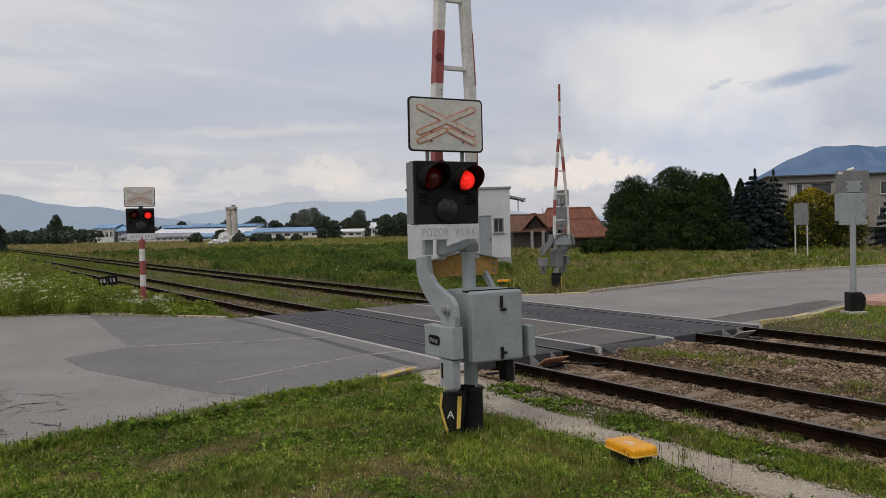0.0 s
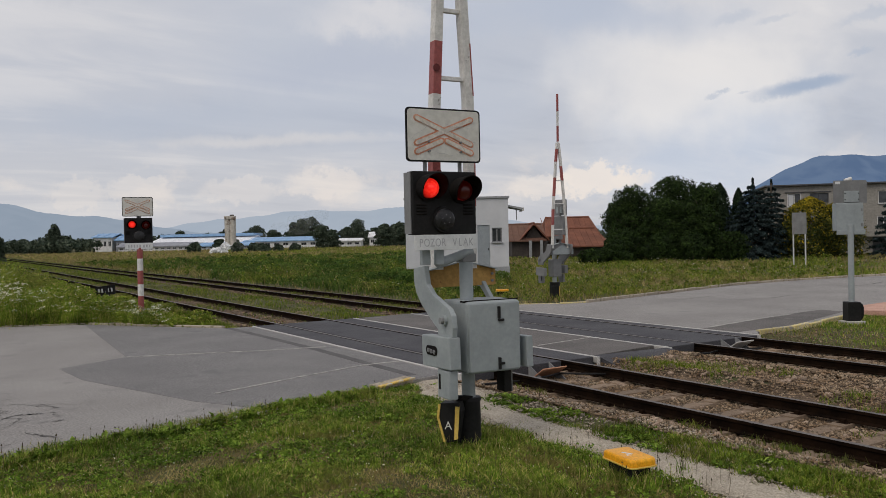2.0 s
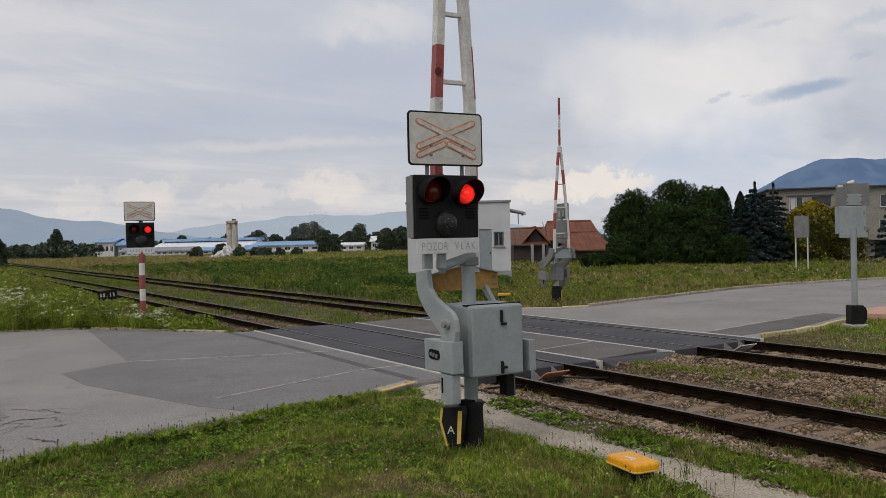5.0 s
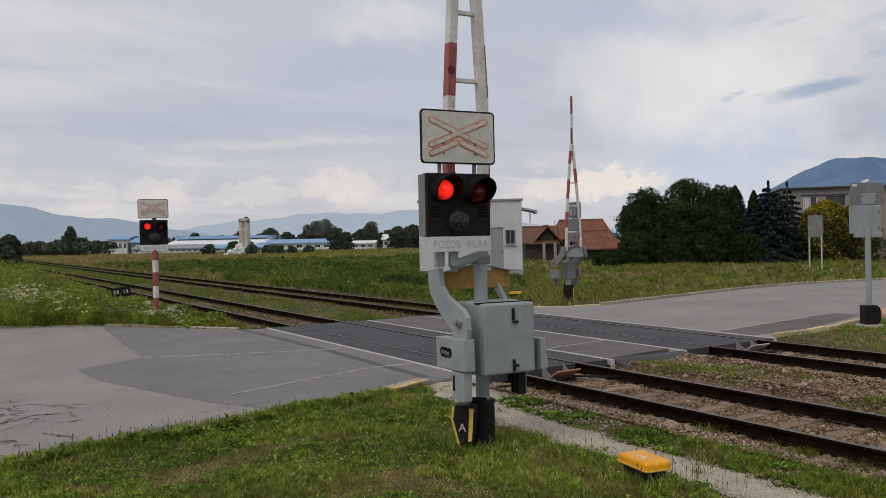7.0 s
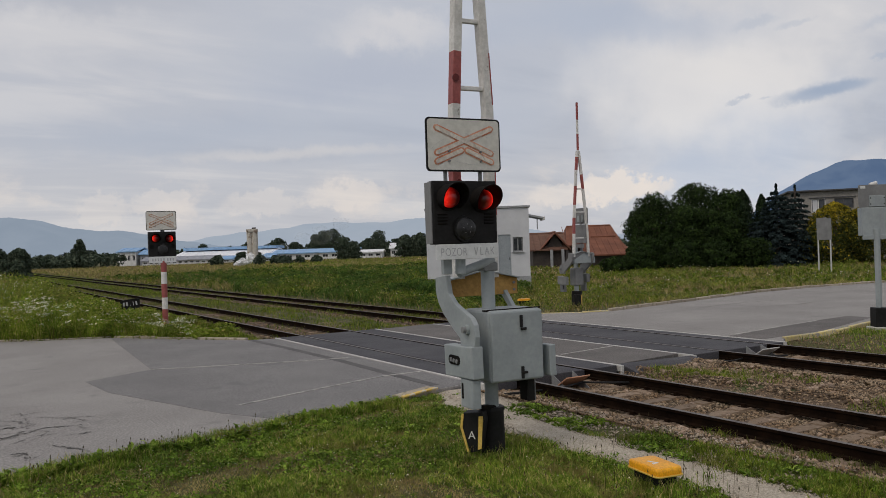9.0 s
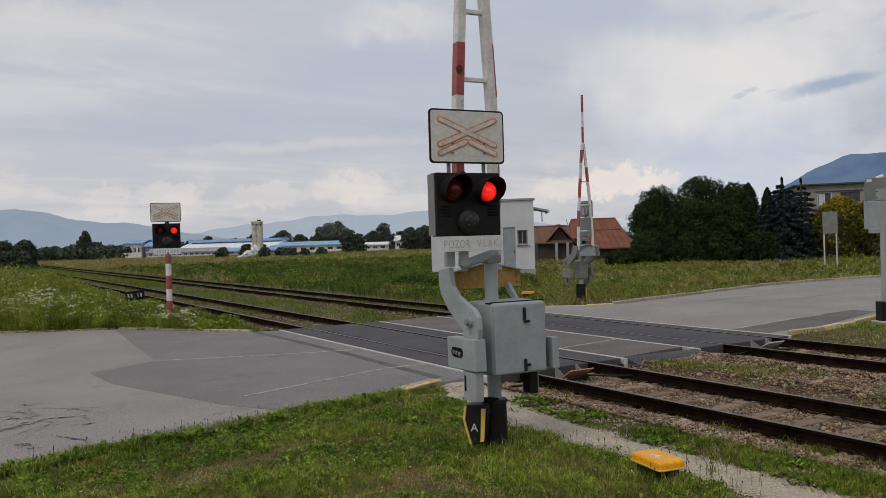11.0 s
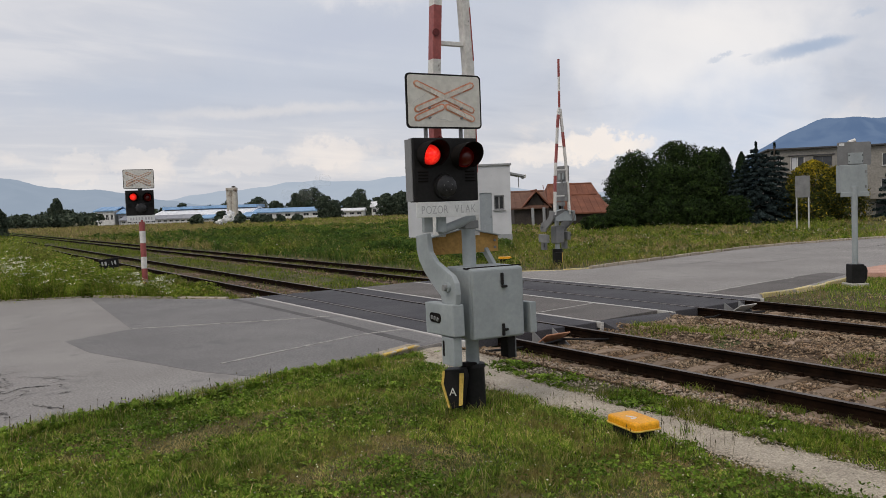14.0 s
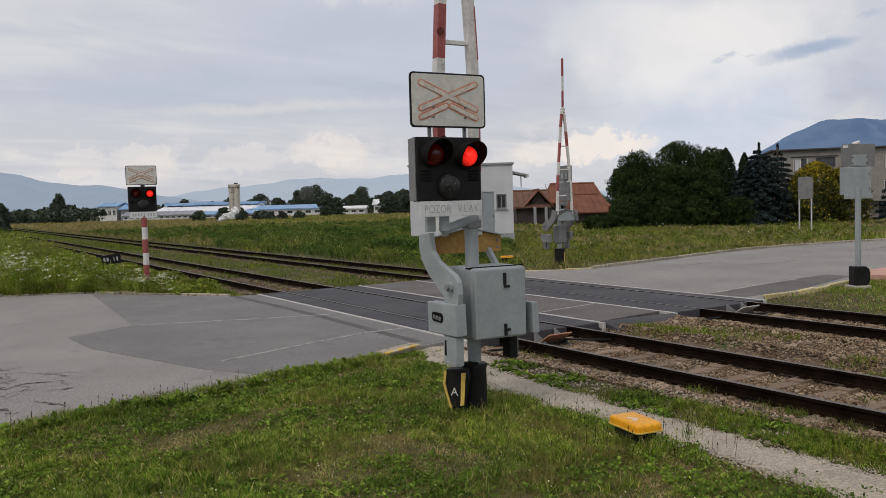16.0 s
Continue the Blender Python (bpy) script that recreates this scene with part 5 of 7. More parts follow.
def far_barrier():
    ob = thing("crossing_barrier", pose(18.86, 22.05, 0, 0, 0, 172), "grey level crossing barrier raised upright across the tracks", "level crossing barrier", "crossing barriers")
    part("base_sleeve", tube((0, 0, -0.1), (0, 0, 0.55), 0.19, 0.18, 24), M_BLACK, ob, "dark base sleeve", True)
    part("post", tube((0, 0, 0.5), (0, 0, 2.1), 0.08, 0.08, 20), M_GREY, ob, "", True)
    barrier_drive(ob, -0.42, 0.42, 0.0, M_GREYDARK, M_GREYDARK)
    part("control_cabinet", box((0.34, 0.36, 0.62), (-0.05, -0.05, 1.05), bevel=0.03), M_GREYDARK, ob, "grey control cabinet")
    part("yoke_cover", plate([(-0.56, 1.52), (0.30, 1.52), (0.30, 1.66), (-0.10, 1.88), (-0.20, 1.88), (-0.56, 1.70)], 0.20, upright(0, 0.28, 0), 0.02), M_GREY, ob, "grey yoke cover")
    bands = [(2.55, 3.1), (3.55, 4.2), (4.75, 5.2)]
    for s in (-1, 1):
        bar_leg(ob, [(s * 0.30, 0.36, 1.75), (s * 0.25, 0.36, 3.0), (s * 0.10, 0.36, 4.7), (s * 0.03, 0.36, 5.4)], 0.072, 0.09, bands if s > 0 else [(4.1, 4.6)], "red and white boom leg")
    for z, w in ((2.4, 0.50), (3.3, 0.40), (4.1, 0.26)):
        part("boom_rung", box((w, 0.04, 0.04), (0, 0.36, z)), M_WHITE, ob)
    bar_leg(ob, [(0, 0.36, 5.2), (-0.02, 0.36, 7.1)], 0.056, 0.066, [(5.45, 6.0), (6.5, 7.1)], "red and white boom tip")
    head = part("light_head", box((0.20, 0.72, 0.66), (-0.20, 0.02, 2.54), bevel=0.015), M_GREYDARK, ob, "grey back of the signal head")
    part("back_hinge", box((0.02, 0.05, 0.08), (-0.31, 0.24, 2.66)), M_HOOD, head)
    part("name_plate", box((0.02, 0.70, 0.14), (-0.12, 0.02, 2.12), bevel=0.004), M_GREYDARK, head)
    part("warning_board", plate(rounded(0.87, 0.56, 0.05), 0.02, sideways(-0.27, 0, 3.17)), M_GREYDARK, ob, "grey back of the warning board")
    part("board_bracket", box((0.04, 0.36, 0.22), (-0.245, 0, 3.08), bevel=0.005), M_GREY, ob)
    part("mast", tube((-0.24, 0.02, 1.85), (-0.24, 0.02, 3.2), 0.045, sides=12), M_GREYDARK, ob)
    part("base_hood", box((0.30, 0.12, 0.42), (0.08, 0.16, 0.22), bevel=0.02), M_BLACK, ob)
    part("hood_stripe", box((0.03, 0.012, 0.40), (-0.05, 0.225, 0.22)), M_STRIPE, ob)
    return ob


far_barrier()


# ---------------------------------------------------------------- small things by the tracks
def yellow_marker():
    ob = thing("ground_marker", pose(5.47, 5.39, -0.075, 0, 0, 80), "yellow plastic cover on dark feet beside the path", "ground marker")
    bm = plate(rounded(0.47, 0.285, 0.05, 5), 0.075, pose(0, 0, 0.215))
    bmesh.ops.bevel(bm, geom=[e for e in bm.edges if all(v.co.z > 0.24 for v in e.verts)], offset=0.030, segments=4, affect="EDGES", profile=0.6)
    for v in bm.verts:
        v.co.z += 0.016 * max(0.0, 1 - (v.co.x / 0.22) ** 2) if v.co.z > 0.24 else 0.0
    lid = part("lid", bm, M_YELLOW, ob, "rounded yellow plastic lid", True)
    part("lid_rim", plate(rounded(0.49, 0.305, 0.055, 5), 0.014, pose(0, 0, 0.183), 0.004), M_STRIPE, lid)
    part("lid_mark", plate(rounded(0.11, 0.028, 0.006), 0.004, pose(0.01, 0.015, 0.2545, 0, 0, 25)), M_PLATE, lid)
    part("lid_mark", plate([(-0.03, -0.02), (0.03, -0.02), (0, 0.022)], 0.004, pose(-0.05, 0.045, 0.2540, 0, 0, 25)), M_PLATE, lid)
    for sx in (-1, 1):
        for sy in (-1, 1):
            part("lid_screw", tube((sx * 0.19, sy * 0.10, 0.232), (sx * 0.19, sy * 0.10, 0.247), 0.012, 0.010, 8), M_GREYDARK, lid)
    part("body", box((0.38, 0.20, 0.10), (0, 0, 0.135), bevel=0.015), M_BLACK, ob, "dark underside")
    for sx in (-1, 1):
        for sy in (-1, 1):
            part("foot", tube((sx * 0.14, sy * 0.07, -0.03), (sx * 0.14, sy * 0.07, 0.12), 0.022, sides=10), M_BLACK, ob)
    return ob


marker = yellow_marker()
far_marker = copy_thing(marker, pose(18.6, 24.8, -0.06, 0, 0, -25))
far_marker["label"] = "yellow plastic cover standing in the far meadow grass"


def distance_board():
    ob = thing("distance_marker", pose(5.30, 29.3, -0.44, 0, 0, -14), "small dark distance marker on two legs in the weeds", "distance marker")
    board = part("board", plate([(-0.31, -0.17), (0.31, -0.13), (0.31, 0.17), (0.0, 0.15), (-0.31, 0.10)], 0.03, upright(0, 0, 1.1)), M_BLACK, ob)
    part("board_rim", plate([(-0.32, 0.095), (0.0, 0.148), (0.32, 0.168), (0.32, 0.19), (0.0, 0.17), (-0.32, 0.12)], 0.06, upright(0, 0, 1.1)), M_BLACK, board)
    for k, (high, wide) in enumerate(((0.13, 0.055), (0.13, 0.06), (0.03, 0.022), (0.13, 0.025), (0.13, 0.05))):
        part("lettering", box((wide, 0.006, high), (-0.20 + 0.10 * k, -0.018, 1.03 + high / 2 + 0.008 * k), (0, -8, 0)), M_TEXT, board)
    for s in (-1, 1):
        part("leg", tube((s * 0.13, 0, -0.1), (s * 0.13, 0, 1.0), 0.02, sides=8), M_BLACK, ob)


distance_board()


def deflector(x, y, turn, material, label):
    ob = thing("coupling_deflector", pose(x, y, -0.2, 0, 0, turn), label, "deflector", "coupling deflectors")
    part("ramp_plate", box((0.50, 0.42, 0.02), (0, -0.02, 0.12), (-32, 0, 0), 0.004), material, ob)
    for s in (-1, 1):
        part("ramp_side", plate([(-0.25, 0.0), (0.22, 0.0), (0.22, 0.26)], 0.015, sideways(s * 0.22, 0, 0)), M_GREYDARK, ob)


deflector(8.75, 10.45, 0, M_ORANGE, "faded orange sloping plate between the rails")
deflector(13.7, 10.5, 0, M_WHITECONC, "whitewashed sloping plate between the rails")
for x in (10.26, 12.14):
    ob = thing("beam_end", pose(x, CROSS_A - 0.13, 0), "whitewashed concrete end of the crossing edge", "kerb", "beam ends")
    part("end_block", box((0.055, 0.05, 0.20), (0, 0.06, -0.10), bevel=0.01), M_WHITECONC, ob)


def cable(name, pts, r, label):
    bm = bmesh.new()
    for a, b in zip(pts, pts[1:]):
        tube(a, b, r, r, 8, bm)
    tagged(part(name, bm, M_BLACK), label, "cable")


cable("cable", [(7.4, 10.5, -0.13), (8.3, 10.2, -0.10), (8.9, 10.35, -0.09), (9.3, 10.0, -0.10), (9.7, 9.85, -0.12)], 0.018, "dark cable lying across the ballast")
cable("cable", [(11.9, 10.6, -0.11), (12.6, 10.3, -0.10), (13.2, 10.45, -0.10), (13.9, 10.1, -0.11)], 0.018, "dark cable lying across the ballast")


def notice_board():
    ob = thing("road_sign", pose(45.5, 30.25, 0, 0, 0, -50), "blank grey back of a road sign on two pale posts", "road sign")
    part("sign_back", box((0.82, 0.03, 1.32), (0, 0, 2.60), bevel=0.01), M_GREYDARK, ob)
    for s in (-1, 1):
        part("post", tube((s * 0.34, 0.05, -0.1), (s * 0.34, 0.05, 3.25), 0.045, sides=12), M_WHITECONC, ob)


notice_board()


# ---------------------------------------------------------------- buildings
def wall_bm(w, h, t, holes, bm=None):
    """An upright wall from x 0 to w and z 0 to h, its front at y 0, with openings (x1, z1, x2, z2) through it."""
    bm = bm or bmesh.new()
    xs = sorted({0, w, *[v for o in holes for v in (o[0], o[2])]})
    zs = sorted({0, h, *[v for o in holes for v in (o[1], o[3])]})
    for x1, x2 in zip(xs, xs[1:]):
        for z1, z2 in zip(zs, zs[1:]):
            cx, cz = (x1 + x2) / 2, (z1 + z2) / 2
            if any(o[0] < cx < o[2] and o[1] < cz < o[3] for o in holes):
                continue
            box((x2 - x1, t, z2 - z1), (cx, t / 2, cz), bm=bm)
    return bm


def window(parent, x1, z1, x2, z2, y=0.0, frame_m=None, bars=1, sill=True):
    frame_m = frame_m or M_WHITE
    w, h, cx, cz = x2 - x1, z2 - z1, (x1 + x2) / 2, (z1 + z2) / 2
    win = part("window", box((w, 0.02, h), (cx, y + 0.14, cz)), M_GLASS, parent, "dark window pane")
    b = min(0.07, w * 0.12)
    for s in (-1, 1):
        part("frame", box((b, 0.06, h), (cx + s * (w - b) / 2, y + 0.10, cz)), frame_m, win)
        part("frame", box((w - 2 * b, 0.06, b), (cx, y + 0.10, cz + s * (h - b) / 2)), frame_m, win)
    for k in range(bars):
        part("frame", box((b, 0.05, h - 2 * b), (x1 + w * (k + 1) / (bars + 1), y + 0.10, cz)), frame_m, win)
    if sill:
        part("sill", box((w + 0.12, 0.14, 0.05), (cx, y - 0.03, z1 - 0.03), bevel=0.008), M_PLINTH, win)
    return win


def shell(parent, w, d, h, t, holes, material, name="wall"):
    """Four walls; the front one has the openings."""
    part(name, wall_bm(w, h, t, holes), material, parent)
    part(name, box((w, t, h), (w / 2, d - t / 2, h / 2)), material, parent)
    for x in (t / 2, w - t / 2):
        part(name, box((t, d - 2 * t, h), (x, d / 2, h / 2)), material, parent)


def hut():
    ob = thing("signal_hut", pose(23.15, 39.80, 0, 0, 0, -32.7), "small white plastered railway hut with a flat roof", "hut")
    w, d, h = 5.80, 4.2, 4.36
    shell(ob, w, d, h, 0.3, [(4.05, 0.5, 4.74, 2.86), (4.86, 1.88, 5.43, 2.69)], M_PLASTER)
    part("plinth", box((w + 0.06, d + 0.06, 0.52), (w / 2, d / 2, 0.24), bevel=0.01), M_PLINTH, ob, "grey plinth")
    part("roof", box((w + 0.16, d + 0.16, 0.12), (w / 2, d / 2, h + 0.05), bevel=0.02), M_PLINTH, ob, "flat roof with a thin grey edge")
    door = part("door", box((0.69, 0.06, 2.34), (4.395, 0.08, 1.68), bevel=0.01), M_DOORGREY, ob, "plain grey steel door")
    part("door_handle", box((0.03, 0.05, 0.14), (4.66, 0.03, 1.5)), M_HOOD, door)
    window(ob, 4.86, 1.88, 5.43, 2.69, frame_m=M_GREYDARK)
    part("side_awning", box((0.95, 1.6, 0.12), (w + 0.42, 1.0, 3.83), (0, 12, 0), 0.02), M_PLINTH, ob, "small grey side awning")
    part("awning_stay", tube((w + 0.5, 0.4, 3.1), (w + 0.5, 0.4, 3.75), 0.03, sides=8), M_PLINTH, ob)
    part("awning_edge", box((0.12, 1.6, 0.2), (w + 0.86, 1.0, 3.72), bevel=0.02), M_WHITE, ob)
    part("wall_box", box((0.14, 0.12, 0.16), (0.55, -0.06, 2.45), bevel=0.01), M_HOOD, ob)


hut()


def gable_roof(w, d, z, rise, over, thick, m, hip=0.0):
    """A ridge roof over w by d: the ridge runs along x."""
    bm = bmesh.new()
    x1, x2, y1, y2 = -over, w + over, -over, d + over
    a = [bm.verts.new(v) for v in ((x1, y1, z), (x2, y1, z), (x2, y2, z), (x1, y2, z), (x1 + hip, d / 2, z + rise), (x2 - hip, d / 2, z + rise))]
    b = [bm.verts.new((v.co.x, v.co.y, v.co.z - thick)) for v in a]
    for q in ((0, 1, 5, 4), (2, 3, 4, 5)):
        bm.faces.new([a[k] for k in q])
        bm.faces.new([b[k] for k in q[::-1]])
    for q in ((0, 4, 3), (1, 2, 5)) if hip else ():
        bm.faces.new([a[k] for k in q])
        bm.faces.new([b[k] for k in q[::-1]])
    for k in ((0, 1), (1, 2), (2, 3), (3, 0)) if hip else ((0, 1), (2, 3), (0, 4), (4, 3), (1, 5), (5, 2)):
        bm.faces.new((a[k[0]], b[k[0]], b[k[1]], a[k[1]]))
    bmesh.ops.recalc_face_normals(bm, faces=list(bm.faces))
    bmesh.ops.transform(bm, matrix=m, verts=list(bm.verts))
    return bm


def farmhouse(x, y, turn, w, d, h, rise, roof_m, wall_m, label, hip=0.0, posts=False):
    ob = thing("farmhouse", pose(x, y, 0, 0, 0, turn), label, "house", "farm buildings")
    shell(ob, w, d, h, 0.3, [(w * 0.2, 0.4, w * 0.34, h - 0.5)] if w > 4 else [], wall_m)
    roof = part("roof", gable_roof(w, d, h, rise, 0.45, 0.12, pose(0, 0, 0), hip), roof_m, ob, "old clay tile roof")
    part("ridge_tiles", tube((-0.4 + hip, d / 2, h + rise + 0.02), (w + 0.4 - hip, d / 2, h + rise + 0.02), 0.11, sides=8), roof_m, roof)
    n = int((w + 0.9) / 0.55)
    sl = math.hypot(d / 2 + 0.45, rise)
    for k in range(n):
        xx = -0.42 + (w + 0.84) * k / n
        part("tile_course", tube((xx, -0.42, h + 0.03), (xx, d / 2 - 0.05, h + rise + 0.01), 0.035, sides=6), roof_m, roof)
    if hip == 0:
        for gx in (0.14, w - 0.14):
            part("gable", plate([(0.05, h - 0.02), (d - 0.05, h - 0.02), (d / 2, h + rise - 0.15)], 0.2, sideways(gx, 0, 0)), wall_m, ob)
    if posts:
        for k in range(4):
            part("porch_post", box((0.45, 0.3, h), (0.5 + k * (w - 1) / 3, -0.5, h / 2), bevel=0.02), M_PLASTER, ob, "white plastered pillar")
    return ob


farmhouse(49.0, 63.6, -32.7, 2.9, 6.0, 1.75, 1.6, M_BROWNTILE, M_TIMBER, "low farm shed with a brown tiled roof")
farmhouse(51.7, 61.9, 57.3, 8.0, 2.1, 1.75, 1.65, M_TILE, M_TIMBER, "dark timber barn with an orange tiled gable roof")
farmhouse(53.9, 60.4, -32.7, 3.4, 8.0, 1.10, 1.75, M_TILE, M_TIMBER, "farmhouse with a broad orange tiled roof", 0.8)
farmhouse(56.0, 66.3, -32.7, 5.0, 7.0, 2.1, 2.0, M_TILE, M_TIMBER, "farmhouse behind with a weathered orange tiled roof", 0.5)
for x, y in ((50.1, 62.45), (51.0, 61.85)):
    ob = thing("barn_pillar", pose(x, y - 0.35, 0, 0, 0, -32.7), "white plastered pillar before the timber barn", "pillar", "barn pillars")
    part("shaft", box((0.26, 0.26, 1.75), (0, 0, 0.85), bevel=0.03), M_PLINTH, ob)


def apartment():
    # the wall runs to the right from its near corner
    ob = thing("apartment_house", pose(65.84, 46.9, -0.3, 0, 0, -47), "beige two-storey flat-roofed house behind the trees", "house")
    w, d, h = 22.0, 9.0, 6.5
    top = [(0.5, 4.7, 0.95, 5.7), (1.65, 4.6, 2.85, 5.85), (3.55, 4.9, 5.15, 5.80), (9.2, 4.7, 10.8, 5.85), (12.2, 4.7, 13.6, 5.85), (15.5, 4.7, 17.0, 5.85)]
    low = [(9.1, 2.55, 10.2, 3.6), (12.2, 2.55, 13.6, 3.6), (15.5, 2.55, 17.0, 3.6)]
    doors = [(8.7, 0.2, 10.5, 1.75)]
    shell(ob, w, d, h, 0.3, top + low + doors, M_APT)
    # Opening 2 is a shaded recess: dark pane and dark frame paint its shade
    for k, o in enumerate(top + low):
        window(ob, *o, frame_m=M_ROOFEDGE if k == 2 else None, bars=1, sill=k != 2)
    # Flat dark panel paints the shade inside the open bay
    part("garage_door", box((1.8, 0.05, 1.55), (9.6, 0.22, 0.975)), M_ROOFEDGE, ob, "dark panel standing for the shade in the open garage bay")
    part("roof", box((w + 0.7, d + 0.7, 0.14), (w / 2, d / 2, h + 0.07), bevel=0.02), M_ROOFEDGE, ob, "flat roof with a dark edge")
    part("balcony", box((8.5, 1.1, 0.55), (12.2, -0.56, 2.05), bevel=0.02), M_APT, ob, "beige balcony band")
    part("loggia_lintel", box((3.9, 0.10, 0.08), (3.4, -0.04, 5.93), bevel=0.01), M_ROOFEDGE, ob)
    part("curtain", box((0.42, 0.02, 1.05), (1.98, 0.115, 5.22)), M_PLASTER, ob)
    return ob


apartment()


# ---------------------------------------------------------------- works and silo in the distance
def works_hall(x, y, w, d, h, rise, roof_m, wall_m, n_win, label, band=None):
    ob = thing("factory_hall", pose(x, y, -0.2, 0, 0, -32.7), label, "factory hall", "factory halls")
    holes = [(w * (k + 0.2) / n_win, h * 0.38, w * (k + 0.8) / n_win, h * 0.72) for k in range(n_win)]
    shell(ob, w, d, h, 0.4, holes, wall_m)
    for o in holes:
        window(ob, *o, bars=1, sill=False)
    part("roof", gable_roof(w, d, h, rise, 0.5, 0.3, pose(0, 0, 0)), roof_m, ob)
    for k in range(int(w / 2.5)):
        part("roof_rib", tube((1 + 2.5 * k, -0.4, h + 0.05), (1 + 2.5 * k, d / 2, h + rise + 0.05), 0.08, sides=5), roof_m, ob)
    if band:
        part("ridge_band", box((w, d * 0.5, 0.9), (w / 2, d * 0.6, h + rise + 0.3)), band, ob, "blue sheet along the ridge")
    return ob


works_hall(47.0, 278.8, 6.0, 12, 4.9, 1.2, M_BLUEROOF, M_HALL, 4, "white works office with a blue roof")
works_hall(53.2, 275.0, 6.5, 9, 3.9, 1.4, M_BLUEROOF, M_HALLGREY, 3, "grey workshop with a blue roof")
works_hall(62.3, 268.8, 31.0, 26, 2.6, 2.0, M_PALEROOF, M_HALL, 9, "long factory hall with a pale roof and blue ridge", M_BLUEROOF)
works_hall(52.0, 266.0, 22.0, 8, 1.7, 1.1, M_HALLGREY, M_HALL, 12, "low shed with a grey arched roof")
works_hall(74.0, 255.5, 16.0, 8, 1.5, 0.9, M_BLUEROOF, M_HALL, 6, "low white shed with a blue roof")
works_hall(87.5, 252.5, 29.0, 16, 2.6, 1.2, M_BLUEROOF, M_HALL, 10, "white factory hall with a blue roof edge")
works_hall(109.0, 229.0, 7.0, 8, 2.2, 0.7, M_PALEROOF, M_HALL, 3, "small white shed beyond the meadow")
works_hall(122.0, 233.0, 6.0, 8, 3.2, 1.6, M_PALEROOF, M_HALL, 3, "white house with a pale roof beyond the meadow")


def silo():
    ob = thing("silo", pose(80.2, 244.0, -0.2, 0, 0, -30), "weathered pale concrete silo tower", "silo")
    for k, x in enumerate((-0.75, 0.75)):
        part("silo_tube", tube((x, 0, 0), (x, 0, 9.6), 0.95, 0.95, 24), M_SILO, ob, "", True)
    part("silo_head", box((3.2, 2.2, 0.9), (0, 0, 9.9), bevel=0.08), M_SILO, ob, "stained flat head")
    part("head_rail", box((1.0, 1.0, 0.5), (0.6, 0, 10.55), bevel=0.05), M_TIMBER, ob)
    part("silo_base", box((3.4, 2.6, 1.6), (0, -0.2, 0.8), bevel=0.05), M_HALL, ob)


silo()


# ---------------------------------------------------------------- hills
def ridge(name, material, label, distance, crest, seed, depth=600):
    """Hills: a rounded slope whose crest passes through (side, height) points at that distance ahead."""
    rng = np.random.default_rng(seed)
    sx = np.array([c[0] for c in crest], float)
    sz = np.array([c[1] for c in crest], float)
    s = np.linspace(sx[0], sx[-1], 260)
    z = np.interp(s, sx, sz)
    kernel = np.hanning(15)
    z = np.convolve(np.pad(z, 7, mode="edge"), kernel / kernel.sum(), "valid")
    z = z + 3.0 * np.sin(s / 61 + seed) + 2.0 * np.sin(s / 23) + rng.normal(0, 0.5, len(s))
    ahead, right = np.array([0.540, 0.842]), np.array([0.842, -0.540])
    rows_z = [(-1.0, 0.0), (-0.62, 0.30), (-0.32, 0.66), (-0.12, 0.90), (0.0, 1.0), (0.4, 0.5)]
    vs = []
    for back, share in rows_z:
        dist = distance + back * depth
        xy = ahead[None] * dist + right[None] * (s * dist / distance)[:, None]
        wob = 1 + 0.10 * np.sin(s / 47 + 9 * back) * (share < 0.95)
        vs.append(np.column_stack([xy, np.maximum(z * dist / distance, 1) * share * wob - 6 * (share == 0)]))
    n = len(s)
    v = np.concatenate(vs)
    i, j = np.meshgrid(np.arange(len(rows_z) - 1), np.arange(n - 1), indexing="ij")
    k = (i * n + j).ravel()
    q = np.stack([k, k + 1, k + n + 1, k + n], 1)
    return tagged(linked(name, raw_mesh(name, v, q.ravel(), np.full(len(q), 4)), material, smooth=True), label, "hills", kind="structure")


ridge("backdrop_hills_left", M_HILL_L, "wooded hills on the skyline, blue haze put into their colour", 3000, [(-2400, 190), (-1842, 178), (-1629, 165), (-1420, 121), (-1195, 96), (-1050, 70), (-900, 40), (-700, 20)], 3)
ridge("backdrop_hills_middle", M_HILL_M, "far mountain ridge, pale haze put into its colour", 3600, [(-1500, 40), (-1250, 70), (-1107, 92), (-907, 104), (-708, 130), (-600, 132), (-459, 132), (-300, 128), (-160, 142), (0, 132), (289, 76), (538, 45), (800, 45)], 5)
ridge("backdrop_mountain", M_HILL_R, "steep mountain behind the houses, blue haze put into its colour", 3200, [(900, 30), (1100, 70), (1243, 184), (1365, 248), (1476, 286), (1600, 292), (1737, 290), (1900, 296), (2100, 285), (2400, 240), (2800, 150)], 8)


